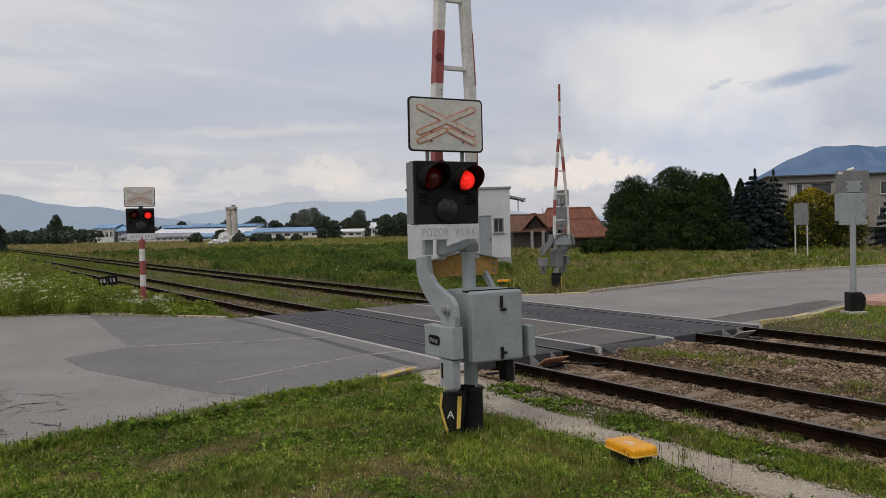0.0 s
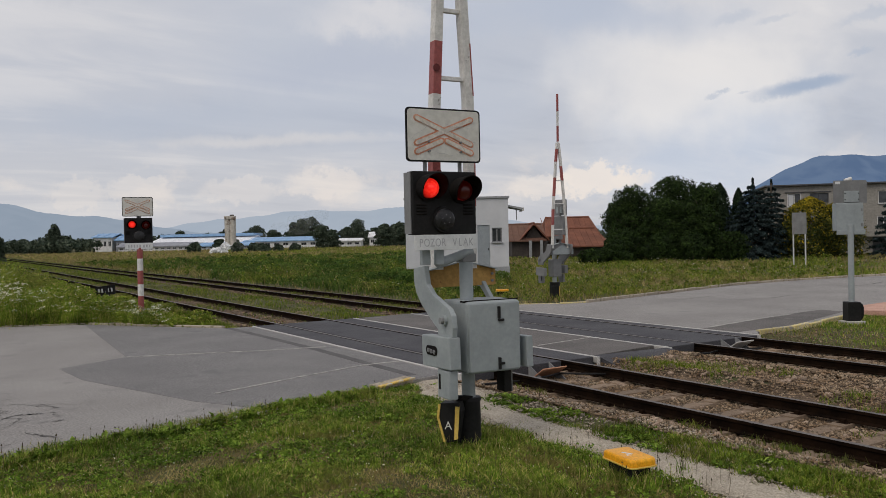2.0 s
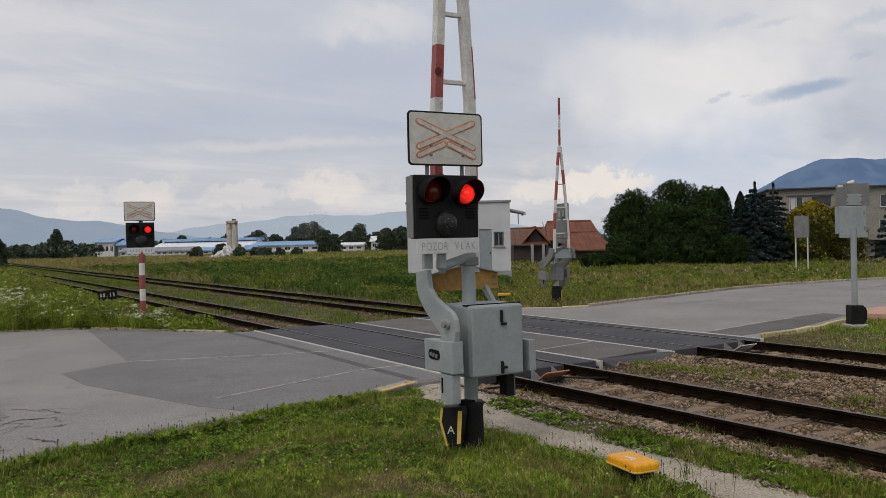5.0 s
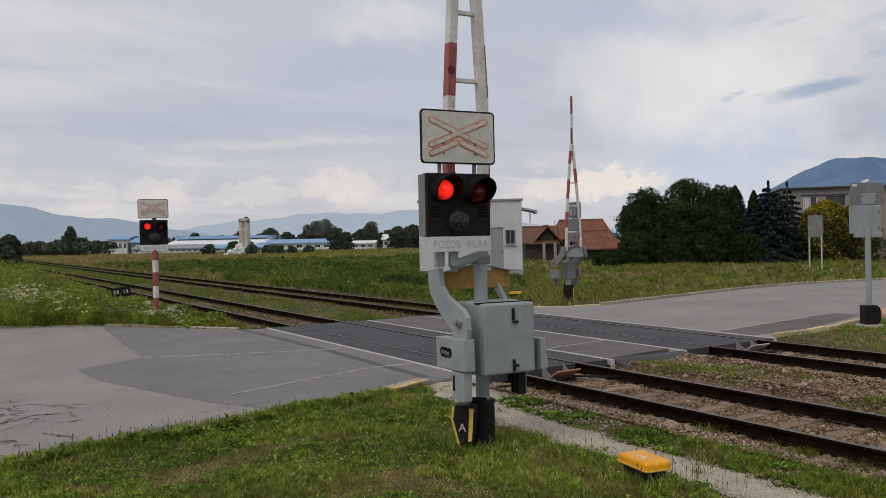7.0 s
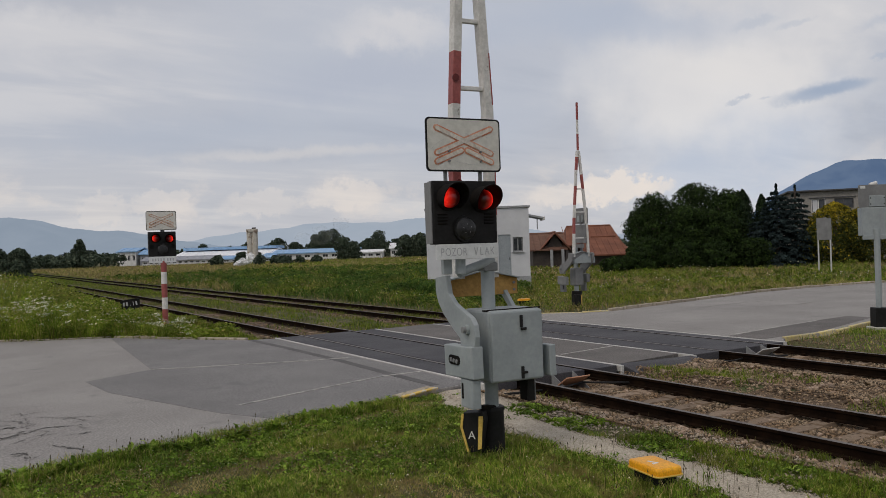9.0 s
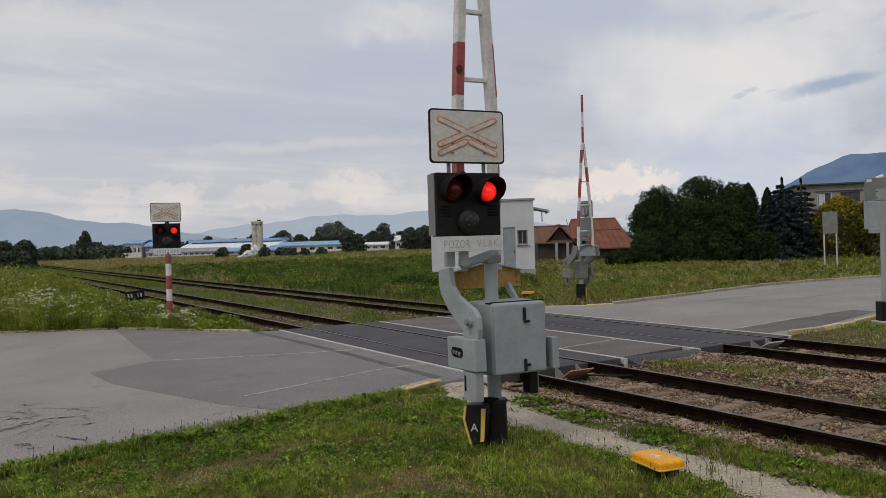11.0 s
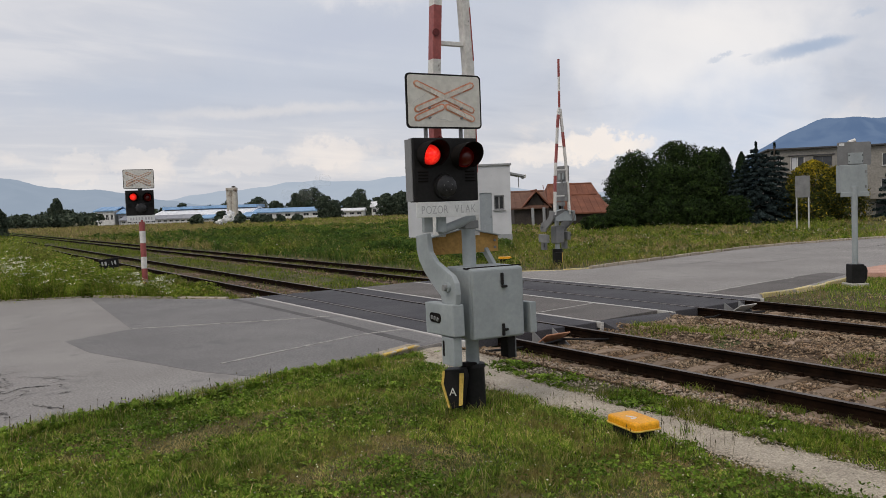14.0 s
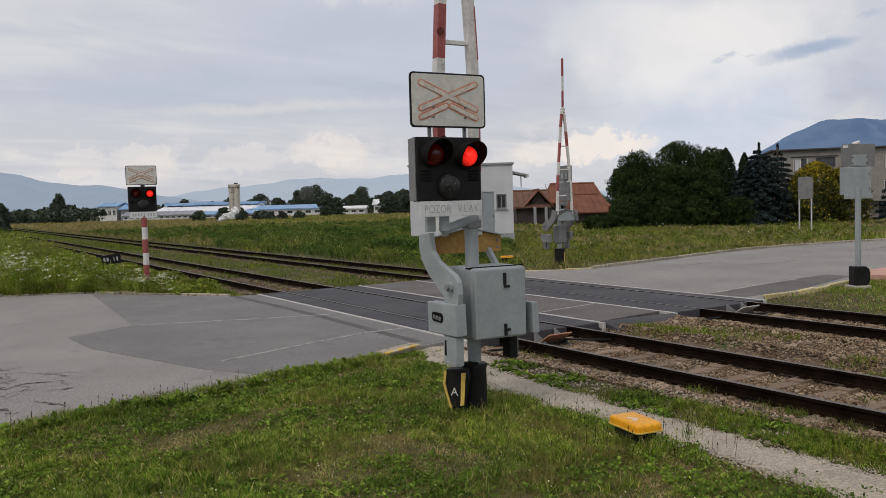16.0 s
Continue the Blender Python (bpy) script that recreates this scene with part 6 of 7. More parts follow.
# ---------------------------------------------------------------- trees
def plant_mesh(name, blobs, n, leaf, seed, material, down=0.0):
    """Foliage: leaves scattered over the skins of many uneven clumps. blobs: centre and radii."""
    rng = np.random.default_rng(seed)
    b = np.array(blobs, float)
    area = (b[:, 3] * b[:, 5]) + 1e-6
    pick = rng.choice(len(b), n, p=area / area.sum())
    d = rng.normal(size=(n, 3))
    d /= np.linalg.norm(d, axis=1)[:, None]
    d[:, 2] = np.where(rng.random(n) < 0.7, np.abs(d[:, 2]), d[:, 2])
    skin = rng.uniform(0.72, 1.08, n) ** 0.6
    skin *= 1 + 0.16 * np.sin(7 * d[:, 0] + pick) * np.sin(6 * d[:, 1] + 2 * pick)
    pos = b[pick, :3] + d * b[pick, 3:] * skin[:, None]
    pos[:, 2] = np.maximum(pos[:, 2], 0.05)
    normal = d.copy()
    normal[:, 2] -= down
    return raw_mesh(name, *cards(pos, normal, leaf, rng))


def limbs(height, spread, seed, r=0.2):
    rng = random.Random(seed)
    bm = tube((0, 0, -0.2), (rng.uniform(-.1, .1), 0, height * 0.62), r, r * 0.45, 10)
    for k in range(7):
        a = k * 2.4 + rng.uniform(-0.4, 0.4)
        z = height * rng.uniform(0.22, 0.5)
        tube((0, 0, z), (math.cos(a) * spread * 0.65, math.sin(a) * spread * 0.65, z + height * rng.uniform(0.18, 0.36)), r * 0.42, r * 0.1, 7, bm)
    return bm


def broad_tree(x, y, height, spread, seed, label, material=None, leaves=5200, leaf=0.17, base=-0.1, low=0.12, clumps=34, group="", category="tree"):
    ob = thing("tree" if category == "tree" else category, pose(x, y, base), label, category, group)
    rng = random.Random(seed)
    blobs = []
    for k in range(clumps):
        t = (k + rng.random()) / clumps
        t = low + (0.95 - low) * t
        r = spread * (1.0 - 0.55 * max(0.0, t - 0.45) / 0.55 - 0.25 * max(0.0, 0.25 - t) / 0.25)
        a, q = k * 2.4 + rng.uniform(-0.5, 0.5), rng.uniform(0.30, 0.80)
        s = spread * rng.uniform(0.26, 0.46)
        blobs.append((math.cos(a) * r * q, math.sin(a) * r * q, height * t * 0.90, s, s, s * rng.uniform(0.65, 0.95)))
    blobs.append((0, 0, height * 0.45, spread * 0.72, spread * 0.72, height * 0.42))
    blobs.append((0, 0, height * 0.86, spread * 0.34, spread * 0.34, height * 0.11))
    part("trunk", limbs(height, spread, seed, 0.035 * height), M_BARK, ob)
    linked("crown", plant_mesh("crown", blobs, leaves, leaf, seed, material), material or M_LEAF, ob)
    return ob


def conifer(x, y, height, spread, seed, label, material, leaves=7000, leaf=0.13, base=-0.1, tiers=15, droop=0.3, column=False, tips=None):
    """A conifer: whorls of boughs that shorten upwards, each bough a fan of needles."""
    ob = thing("conifer", pose(x, y, base), label, "conifer")
    rng = np.random.default_rng(seed)
    part("trunk", tube((0, 0, -0.2), (0, 0, height * 0.96), 0.03 * height, 0.01 * height, 10), M_BARK, ob)
    pos, nor = [], []
    if column:
        n = leaves
        t = rng.uniform(0, 1, n)
        a = rng.uniform(0, 6.283, n)
        r = spread * (1 - t ** 2.2) ** 0.7 * (0.82 + 0.14 * np.sin(5 * a + 9 * t) + 0.1 * rng.normal(size=n)) * (0.75 + 0.5 * np.minimum(t, 0.5))
        pos = np.column_stack([np.cos(a) * r, np.sin(a) * r, 0.1 + t * height * 0.97])
        nor = np.column_stack([np.cos(a), np.sin(a), 0.5 + 0 * a])
    else:
        per = leaves // (tiers * 11)
        for k in range(tiers):
            t = k / (tiers - 1)
            z = height * (0.05 + 0.90 * t)
            reach = spread * (1 - t) ** 0.80 * 0.92 + 0.06
            for m in range(11 if k < tiers - 2 else 5 if k < tiers - 1 else 2):
                a = m * 0.571 + k * 0.9 + rng.uniform(-0.2, 0.2)
                q = rng.uniform(0.12, 1, per) ** 0.7
                rr = reach * q * rng.uniform(0.78, 1.12)
                side = rng.normal(0, 0.10 * reach + 0.02, per) * (1.15 - q)
                pos.append(np.column_stack([np.cos(a) * rr - np.sin(a) * side, np.sin(a) * rr + np.cos(a) * side, z + (rng.uniform(-0.02, 0.045, per) * height if k == tiers - 1 else 0) - droop * rr * (0.4 + 0.6 * q) + 0.10 * reach * q ** 3 + rng.normal(0, 0.05, per)]))
                nor.append(np.column_stack([np.full(per, math.cos(a) * 0.5), np.full(per, math.sin(a) * 0.5), np.full(per, 0.9)]))
        pos, nor = np.concatenate(pos), np.concatenate(nor)
        pos[:, 2] = np.maximum(pos[:, 2], 0.05)
    if tips:
        out = rng.random(len(pos)) < np.clip(1.5 * (pos[:, 2] / height - 0.45), 0.10, 0.85)
        linked("golden_growth", raw_mesh("golden_growth", *cards(pos[out] * (1.03, 1.03, 1.0), nor[out], leaf, rng, 0.45)), tips, ob, "bright yellow young sprays")
        pos, nor = pos[~out], nor[~out]
    linked("crown", raw_mesh("crown", *cards(pos, nor, leaf, rng, 0.45)), material, ob)
    return ob


def spot_at(side, ahead):
    """A place on the plan, from metres ahead and to the right along the main view."""
    return 0.540 * ahead + 0.842 * side, 0.842 * ahead - 0.540 * side


WALNUT = "large dark green broadleaf tree at the meadow's edge"
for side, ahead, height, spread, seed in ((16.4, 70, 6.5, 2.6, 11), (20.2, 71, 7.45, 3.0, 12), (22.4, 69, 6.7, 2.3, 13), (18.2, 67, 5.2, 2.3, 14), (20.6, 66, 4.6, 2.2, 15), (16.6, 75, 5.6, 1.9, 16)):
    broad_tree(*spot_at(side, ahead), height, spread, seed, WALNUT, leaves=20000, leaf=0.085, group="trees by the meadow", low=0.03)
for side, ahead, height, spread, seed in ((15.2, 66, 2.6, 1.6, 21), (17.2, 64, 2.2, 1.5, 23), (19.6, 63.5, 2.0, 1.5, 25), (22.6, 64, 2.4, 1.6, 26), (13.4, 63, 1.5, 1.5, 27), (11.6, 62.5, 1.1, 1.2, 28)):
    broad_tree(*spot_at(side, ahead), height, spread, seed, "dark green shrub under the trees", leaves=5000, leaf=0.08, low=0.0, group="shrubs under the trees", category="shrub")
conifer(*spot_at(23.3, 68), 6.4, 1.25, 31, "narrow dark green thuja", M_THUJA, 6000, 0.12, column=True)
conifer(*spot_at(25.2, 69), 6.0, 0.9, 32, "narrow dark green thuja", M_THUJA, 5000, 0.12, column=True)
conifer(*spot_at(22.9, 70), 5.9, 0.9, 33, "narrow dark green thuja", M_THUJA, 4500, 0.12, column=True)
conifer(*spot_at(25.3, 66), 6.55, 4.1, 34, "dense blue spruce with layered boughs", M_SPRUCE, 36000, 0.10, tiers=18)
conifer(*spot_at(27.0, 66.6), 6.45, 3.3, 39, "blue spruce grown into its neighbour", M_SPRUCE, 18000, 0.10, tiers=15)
conifer(*spot_at(29.4, 65), 4.95, 3.1, 35, "golden yellow rounded conifer", M_OLIVE, 14000, 0.10, column=True, tips=M_GOLD)
conifer(*spot_at(31.3, 64.5), 4.5, 2.4, 36, "golden yellow rounded conifer", M_OLIVE, 10000, 0.10, column=True, tips=M_GOLD)
conifer(*spot_at(33.2, 60), 5.2, 2.0, 37, "young spruce with loose drooping boughs", M_SPRUCE, 6000, 0.13, tiers=11)
conifer(*spot_at(23.6, 62), 0.9, 0.9, 38, "low creeping blue conifer", M_SPRUCE, 1500, 0.09, tiers=4)
FARTREE = "distant dark green tree beyond the meadow"
far_list = [(-116, 245, 9.2, 2.6), (-96, 300, 7.2, 3.0), (-84, 320, 8.0, 4.0), (-77, 330, 7.6, 3.4), (-66, 292, 8.2, 4.0), (-62, 300, 6.8, 3.2),
            (-50.5, 295, 10.6, 4.0), (-46.0, 292, 11.0, 4.2), (-54.0, 300, 9.4, 3.2), (-33.0, 225, 6.6, 2.6), (-27.2, 264, 9.2, 3.6), (-68.5, 124, 4.3, 2.4), (-72.5, 126, 4.0, 2.6), (-76.5, 128, 4.2, 2.6), (-17.2, 240, 6.8, 2.8), (-14.5, 250, 7.0, 2.6), (-18, 262, 7.4, 2.6), (-12.2, 238, 7.4, 2.8), (-31, 232, 5.4, 2.4), (-9, 246, 7.8, 3.0), (-30.8, 268, 6.6, 2.8), (-63, 250, 3.0, 1.6), (-68, 250, 3.4, 1.8)]
for k, (side, ahead, height, spread) in enumerate(far_list):
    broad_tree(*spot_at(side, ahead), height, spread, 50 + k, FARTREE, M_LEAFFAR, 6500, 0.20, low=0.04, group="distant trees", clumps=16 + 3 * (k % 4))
for k, (side, ahead, height, spread) in enumerate(((-57.5, 190, 2.3, 1.8), (-42.5, 185, 1.9, 1.4), (-45.0, 180, 2.1, 1.4), (-40, 180, 1.7, 1.5), (-38, 176, 1.5, 1.4), (-36, 180, 1.4, 1.3), (-33, 184, 1.5, 1.4), (-52.5, 190, 1.5, 1.1))):
    broad_tree(*spot_at(side, ahead), height, spread, 80 + k, "round dark bush before the works", M_LEAFFAR, 1100, 0.30, low=0.0, group="bushes before the works", category="bush")


def far_woods():
    """The low belt of trees along the skyline."""
    rng = np.random.default_rng(7)
    blobs = []
    for a, b, dist, h in ((-190, -96, 300, 5.5), (-150, -103, 235, 3.6), (-190, -120, 270, 4.2), (-30, 14, 300, 6.5), (-70, 60, 420, 7.0), (8, 40, 210, 3.6), (-120, -60, 420, 6.5)):
        n = int((b - a) / 1.6)
        for s in np.linspace(a, b, n):
            x, y = spot_at(s + rng.uniform(-1, 1), dist + rng.uniform(-8, 8))
            hh = h * rng.uniform(0.55, 1.1)
            blobs.append((x, y, hh * 0.5, 2.2 * rng.uniform(0.7, 1.3), 2.2, hh * 0.5))
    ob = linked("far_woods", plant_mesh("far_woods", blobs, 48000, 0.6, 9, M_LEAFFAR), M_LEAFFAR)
    tagged(ob, "low belt of distant dark green woods", "woods", kind="stuff")


far_woods()


# ---------------------------------------------------------------- grass
def path_x(y):
    ys = [p[1] for p in PATH_MID][::-1]
    xs = [p[0] for p in PATH_MID][::-1]
    return np.interp(y, ys, xs)


def scatter(n, x1, x2, y1, y2, seed, keep):
    rng = np.random.default_rng(seed)
    x, y = rng.uniform(x1, x2, n), rng.uniform(y1, y2, n)
    ok = keep(x, y, rng)
    x, y = x[ok], y[ok]
    return np.column_stack([x, y, ground_z(x, y) - 0.01])


def patchy(x, y, f=1.0):
    return 0.5 + 0.25 * np.sin(2.1 * f * x + 1.7 * np.sin(1.3 * f * y)) + 0.25 * np.sin(1.9 * f * y + 1.4 * np.sin(1.7 * f * x + 1))


LATTICE = np.random.default_rng(2).random((64, 64))


def mottle(x, y, f=1.0, octaves=3):
    """Irregular patches between 0 and 1, like those of uneven growth."""
    total, weight, amp = 0.0, 0.0, 1.0
    for o in range(octaves):
        u, v = np.asarray(x) * f + 17.3 * o, np.asarray(y) * f + 9.1 * o
        i, j = np.floor(u).astype(int), np.floor(v).astype(int)
        p, q = u - i, v - j
        p, q = p * p * (3 - 2 * p), q * q * (3 - 2 * q)
        grid = lambda m, n: LATTICE[m % 64, n % 64]
        total = total + amp * ((grid(i, j) * (1 - p) + grid(i + 1, j) * p) * (1 - q) + (grid(i, j + 1) * (1 - p) + grid(i + 1, j + 1) * p) * q)
        weight, amp, f = weight + amp, amp * 0.55, f * 2.1
    return np.clip((total / weight - 0.5) * 1.7 + 0.5, 0, 1)


def on_lawn(x, y, rng):
    free = ~inside(x, y, NEAR_ROAD) & (x < 7.35)
    gap = np.abs(x - path_x(y))
    path = (gap < 0.34 + 0.16 * (mottle(x, y, 2.2) - 0.5) + 0.22 * np.clip((y - 8.2) / 1.6, 0, 1)) & (y < 10.9)
    return free & (~path | (rng.random(len(x)) < 0.025)) & (x > 0.02 * y - 0.2) & ((x < 6.5) | (rng.random(len(x)) < 0.05 + 0.6 * (patchy(x, y, 1.1) > 0.58) * (y < 6.8)))


lawn = scatter(300000, -0.3, 7.35, 2.6, 11.3, 3, on_lawn)
lush = mottle(lawn[:, 0], lawn[:, 1], 1.1)
sparse = (lush < 0.36) & (np.random.default_rng(33).random(len(lush)) < 0.45)
lawn, lush = lawn[~sparse], lush[~sparse]
outer = scatter(150000, -16, 7.6, -14, 11.2, 80, lambda x, y, rng: ~inside(x, y, NEAR_ROAD) & (np.abs(x - path_x(y)) > 0.4) & ~((x > -0.3) & (y > 2.6) & (x > 0.02 * y - 0.2)))
blades("outer_lawn", outer, 0.075, 0.016, M_GRASS, "mown green grass round the standing place", "grass", 1.1, 81)
blades("lawn", lawn, 0.020 + 0.085 * lush ** 1.7, 0.0085, M_GRASS, "short mown green grass with dry tips", "grass", 1.15, 4)
tall_spots = scatter(1500, -0.1, 6.3, 2.7, 10.6, 171, lambda x, y, rng: on_lawn(x, y, rng) & (mottle(x, y, 1.1) + 0.3 * rng.random(len(x)) > 0.72))
crng = np.random.default_rng(70)
clover = scatter(5200, -0.1, 6.4, 2.7, 10.6, 71, lambda x, y, rng: on_lawn(x, y, rng) & (mottle(x + 3, y, 1.6) > 0.48))
k = np.repeat(np.arange(len(clover)), 16)
cpos = clover[k] + np.column_stack([crng.normal(0, 0.055, len(k)), crng.normal(0, 0.055, len(k)), 0.02 + 0.055 * crng.random(len(k))])
cnor = np.column_stack([crng.normal(0, 0.4, len(k)), crng.normal(0, 0.4, len(k)), np.ones(len(k))])
tagged(linked("lawn_clover_leaves", raw_mesh("lawn_clover_leaves", *cards(cpos, cnor, 0.017, crng, 0.7)), M_CLOVER), "low leafy clover and plantain in the lawn", "clover", kind="stuff")
dry = scatter(150000, -0.3, 7.2, 2.6, 11.0, 5, lambda x, y, rng: on_lawn(x, y, rng) & (mottle(x, y, 1.1) < 0.42))
blades("dry_turf", dry, 0.042, 0.0065, M_STRAW, "patches of dry straw-coloured turf", "grass", 1.1, 6)


def tufts(name, centres, per, spread, height, width, material, label, seed, lean=0.5):
    """Grass in clumps round given places."""
    rng = np.random.default_rng(seed)
    c = np.repeat(np.asarray(centres, float), per, 0)
    c = c + rng.normal(0, spread, c.shape)
    on_bed = (c[:, 0] > 7.7) & (c[:, 0] < 14.9)
    pos = np.column_stack([c, np.where(on_bed, bed_z(c[:, 0], c[:, 1]), ground_z(c[:, 0], c[:, 1])) - 0.01])
    return blades(name, pos, height, width, material, label, "grass", lean, seed)


tufts("lawn_tufts", tall_spots[:, :2], 26, 0.045, 0.115, 0.010, M_GRASS, "longer green tufts standing in the mown lawn", 172, 0.75)
trng = np.random.default_rng(12)
edge = [(x, float(np.interp(x, [0.0, 1.8, 4.0, 5.6], [9.25, 9.68, 10.2, 10.45])) + trng.normal(0, 0.08) + 0.30 * float(mottle(x, 3.0, 1.9)) - 0.07) for x in trng.uniform(0.2, 5.6, 380)]
tufts("edge_grass", edge, 30, 0.06, 0.13, 0.007, M_GRASS, "longer grass hanging over the road edge", 13)
around = [(4.99 + 0.28 * math.cos(a) * r, 7.28 + 0.28 * math.sin(a) * r) for a, r in zip(trng.uniform(0, 6.28, 26), trng.uniform(0.7, 1.6, 26))]
around += [(5.40 + trng.normal(0, 0.28), 5.22 + trng.normal(0, 0.2)) for _ in range(16)]
tufts("post_grass", around, 30, 0.05, 0.17, 0.007, M_GRASS, "uncut grass round the barrier post", 14)
def rosettes(name, centres, leaf, count, material, label, seed, lift=0.45):
    """Broad-leaved rosettes of plantain and dandelion: long pointed leaves spread round each place."""
    rng = np.random.default_rng(seed)
    c = np.asarray(centres, float)
    n = len(c) * count
    k = np.repeat(np.arange(len(c)), count)
    size = (leaf * rng.uniform(0.6, 1.35, len(c)))[k] * rng.uniform(0.7, 1.2, n)
    a = rng.uniform(0, 6.283, n)
    out = np.column_stack([np.cos(a), np.sin(a), np.zeros(n)])
    side = np.column_stack([-np.sin(a), np.cos(a), np.zeros(n)])
    up = np.zeros((n, 3))
    up[:, 2] = lift * rng.uniform(0.3, 1.5, n)
    root = np.column_stack([c[k], ground_z(c[k, 0], c[k, 1])]) + out * 0.008
    s = size[:, None]
    wide = rng.uniform(0.13, 0.24, n)[:, None]
    v = np.stack([root, root + s * (out * 0.5 + up * 0.62 + side * wide), root + s * (out + up * 0.72), root + s * (out * 0.5 + up * 0.62 - side * wide)], 1).reshape(-1, 3)
    ob = linked(name, raw_mesh(name, v, np.arange(n * 4), np.full(n, 4)), material)
    return tagged(ob, label, "weeds", kind="stuff")


flat = scatter(1500, -0.1, 6.5, 2.7, 10.6, 201, lambda x, y, rng: on_lawn(x, y, rng) & (mottle(x + 7, y + 2, 1.3) + 0.3 * rng.random(len(x)) > 0.62))
rosettes("lawn_plantain", flat[:, :2], 0.070, 11, M_CLOVER, "broad plantain and dandelion leaves in the lawn", 202)
rim = [(x, float(np.interp(x, [0.0, 1.8, 4.0, 5.6], [9.22, 9.62, 10.16, 10.42])) + 0.42 * max(0.0, float(mottle(x, 5.0, 1.6)) - 0.45) + trng.normal(0, 0.05)) for x in trng.uniform(0.2, 5.5, 420) if mottle(x, 5.0, 1.6) > 0.40]
rosettes("edge_herbs", rim, 0.10, 10, M_CLOVER, "leafy weeds spilling over the road edge", 205, 0.9)
herbs = [(x, y) for x, y in zip(trng.uniform(6.36, 7.60, 2600), trng.uniform(0.8, 10.6, 2600)) if mottle(x, y, 0.9) > 0.42 - 0.12 * (y < 6.0) + 0.32 * (y > 6.8)]
rosettes("verge_plantain", herbs, 0.064, 14, M_CLOVER, "leafy green weeds between path and ballast", 203, 0.7)
between = [(x, y) for x, y in zip(trng.uniform(8.15, 12.2, 1500), trng.uniform(1.0, 10.7, 1500)) if min(abs(x - r) for r in RAILS) > 0.16 and mottle(x + 2, y, 0.7) > (0.52 if (y < 5.6 or y > 9.2) and x > 10 or y < 5.2 else 0.80)]
rosettes("ballast_herbs", between, 0.055, 12, M_ROUGH, "low leafy herbs rooted in the ballast", 204, 0.7)


def seed_spikes(name, centres, height, label, seed):
    """Thin bare stalks, each with a dark narrow seed head."""
    rng = np.random.default_rng(seed)
    c = np.asarray(centres, float)
    n = len(c)
    root = np.column_stack([c, ground_z(c[:, 0], c[:, 1]) - 0.01])
    h = height * rng.uniform(0.5, 1.25, n)
    a = rng.uniform(0, 6.283, n)
    tip = root + np.column_stack([np.cos(a) * 0.12 * h, np.sin(a) * 0.12 * h, h])
    b = rng.uniform(0, 3.14, n)
    side = np.column_stack([np.cos(b), np.sin(b), np.zeros(n)])
    cross = np.column_stack([-np.sin(b), np.cos(b), np.zeros(n)])
    quads = []
    for s in (side, cross):
        quads.append(np.stack([root - s * 0.0016, root + s * 0.0016, tip + s * 0.0013, tip - s * 0.0013], 1))
        quads.append(np.stack([tip - s * 0.002, tip + s * 0.0065 + (0, 0, 0.012), tip + (0, 0, 0.034), tip - s * 0.0065 + (0, 0, 0.012)], 1))
    v = np.concatenate(quads).reshape(-1, 3)
    ob = linked(name, raw_mesh(name, v, np.arange(len(v)), np.full(len(v) // 4, 4)), M_SEED)
    return tagged(ob, label, "grass", kind="stuff")


stems = [(x, float(np.interp(x, [0.0, 1.8, 4.0, 5.6], [9.22, 9.60, 10.14, 10.38])) + trng.normal(0, 0.13)) for x in trng.normal(2.0, 1.5, 120) if 0.3 < x < 5.5]
stems += [(x, y) for x, y in zip(trng.normal(5.45, 0.40, 60), trng.normal(5.2, 0.42, 60))] + [(x, y) for x, y in zip(trng.normal(4.7, 0.6, 60), trng.normal(6.6, 0.5, 60))]
stems += [(6.62 + trng.normal(0, 0.18), y) for y in trng.uniform(2.5, 9, 70)] + [(7.62 + trng.normal(0, 0.08), y) for y in trng.uniform(2.5, 9, 50)]
seed_spikes("seed_spikes", stems, 0.18, "thin plantain stalks with dark seed heads", 15)
weeds = [(x, y) for x, y in zip(trng.uniform(6.42, 7.75, 420), trng.uniform(0.5, 10.6, 420)) if patchy(np.array([x]), np.array([y]), 1.1)[0] > 0.50 - 0.42 * (y < 6.0) + 0.28 * (y > 6.8)]
tufts("verge_grass", weeds, 46, 0.09, 0.12, 0.009, M_ROUGH, "clumps of grass between path and ballast", 16, 0.7)
mid = [(x, y) for x, y in zip(trng.uniform(10.1, 12.4, 190), trng.uniform(-1, 11, 190)) if patchy(np.array([x]), np.array([y]), 0.9)[0] > 0.62]
mid += [(x, y) for x, y in zip(trng.uniform(8.2, 9.4, 50), trng.uniform(0, 5.2, 50))] + [(x, y) for x, y in zip(trng.normal(10.75, 0.25, 26), trng.normal(9.7, 0.4, 26))] + [(x, y) for x, y in zip(trng.uniform(10.4, 12.4, 60), trng.uniform(2.0, 5.5, 60))]
tufts("track_weeds", mid, 40, 0.09, 0.11, 0.010, M_ROUGH, "low weeds growing through the ballast", 17, 0.8)
corner = scatter(60000, 15.0, 23, 1.0, 12.3, 18, lambda x, y, rng: ~inside(x, y, FAR_ROAD) & (y < 11.2 + 0.22 * np.maximum(x - 16.5, 0)) & (rng.random(len(x)) < np.clip(0.30 + 0.5 * (patchy(x, y, 0.8) > 0.45) + 0.6 * (x > 17.4) - 0.5 * ((x < 17.6) & (y > 8.8)), 0.04, 1)) & ~((x > 20.6) & (y > 10.2)))
blades("corner_grass", corner, 0.05 + 0.09 * patchy(corner[:, 0], corner[:, 1], 1.6), 0.013, M_GRASS, "short green grass at the road corner", "grass", 0.6, 19)

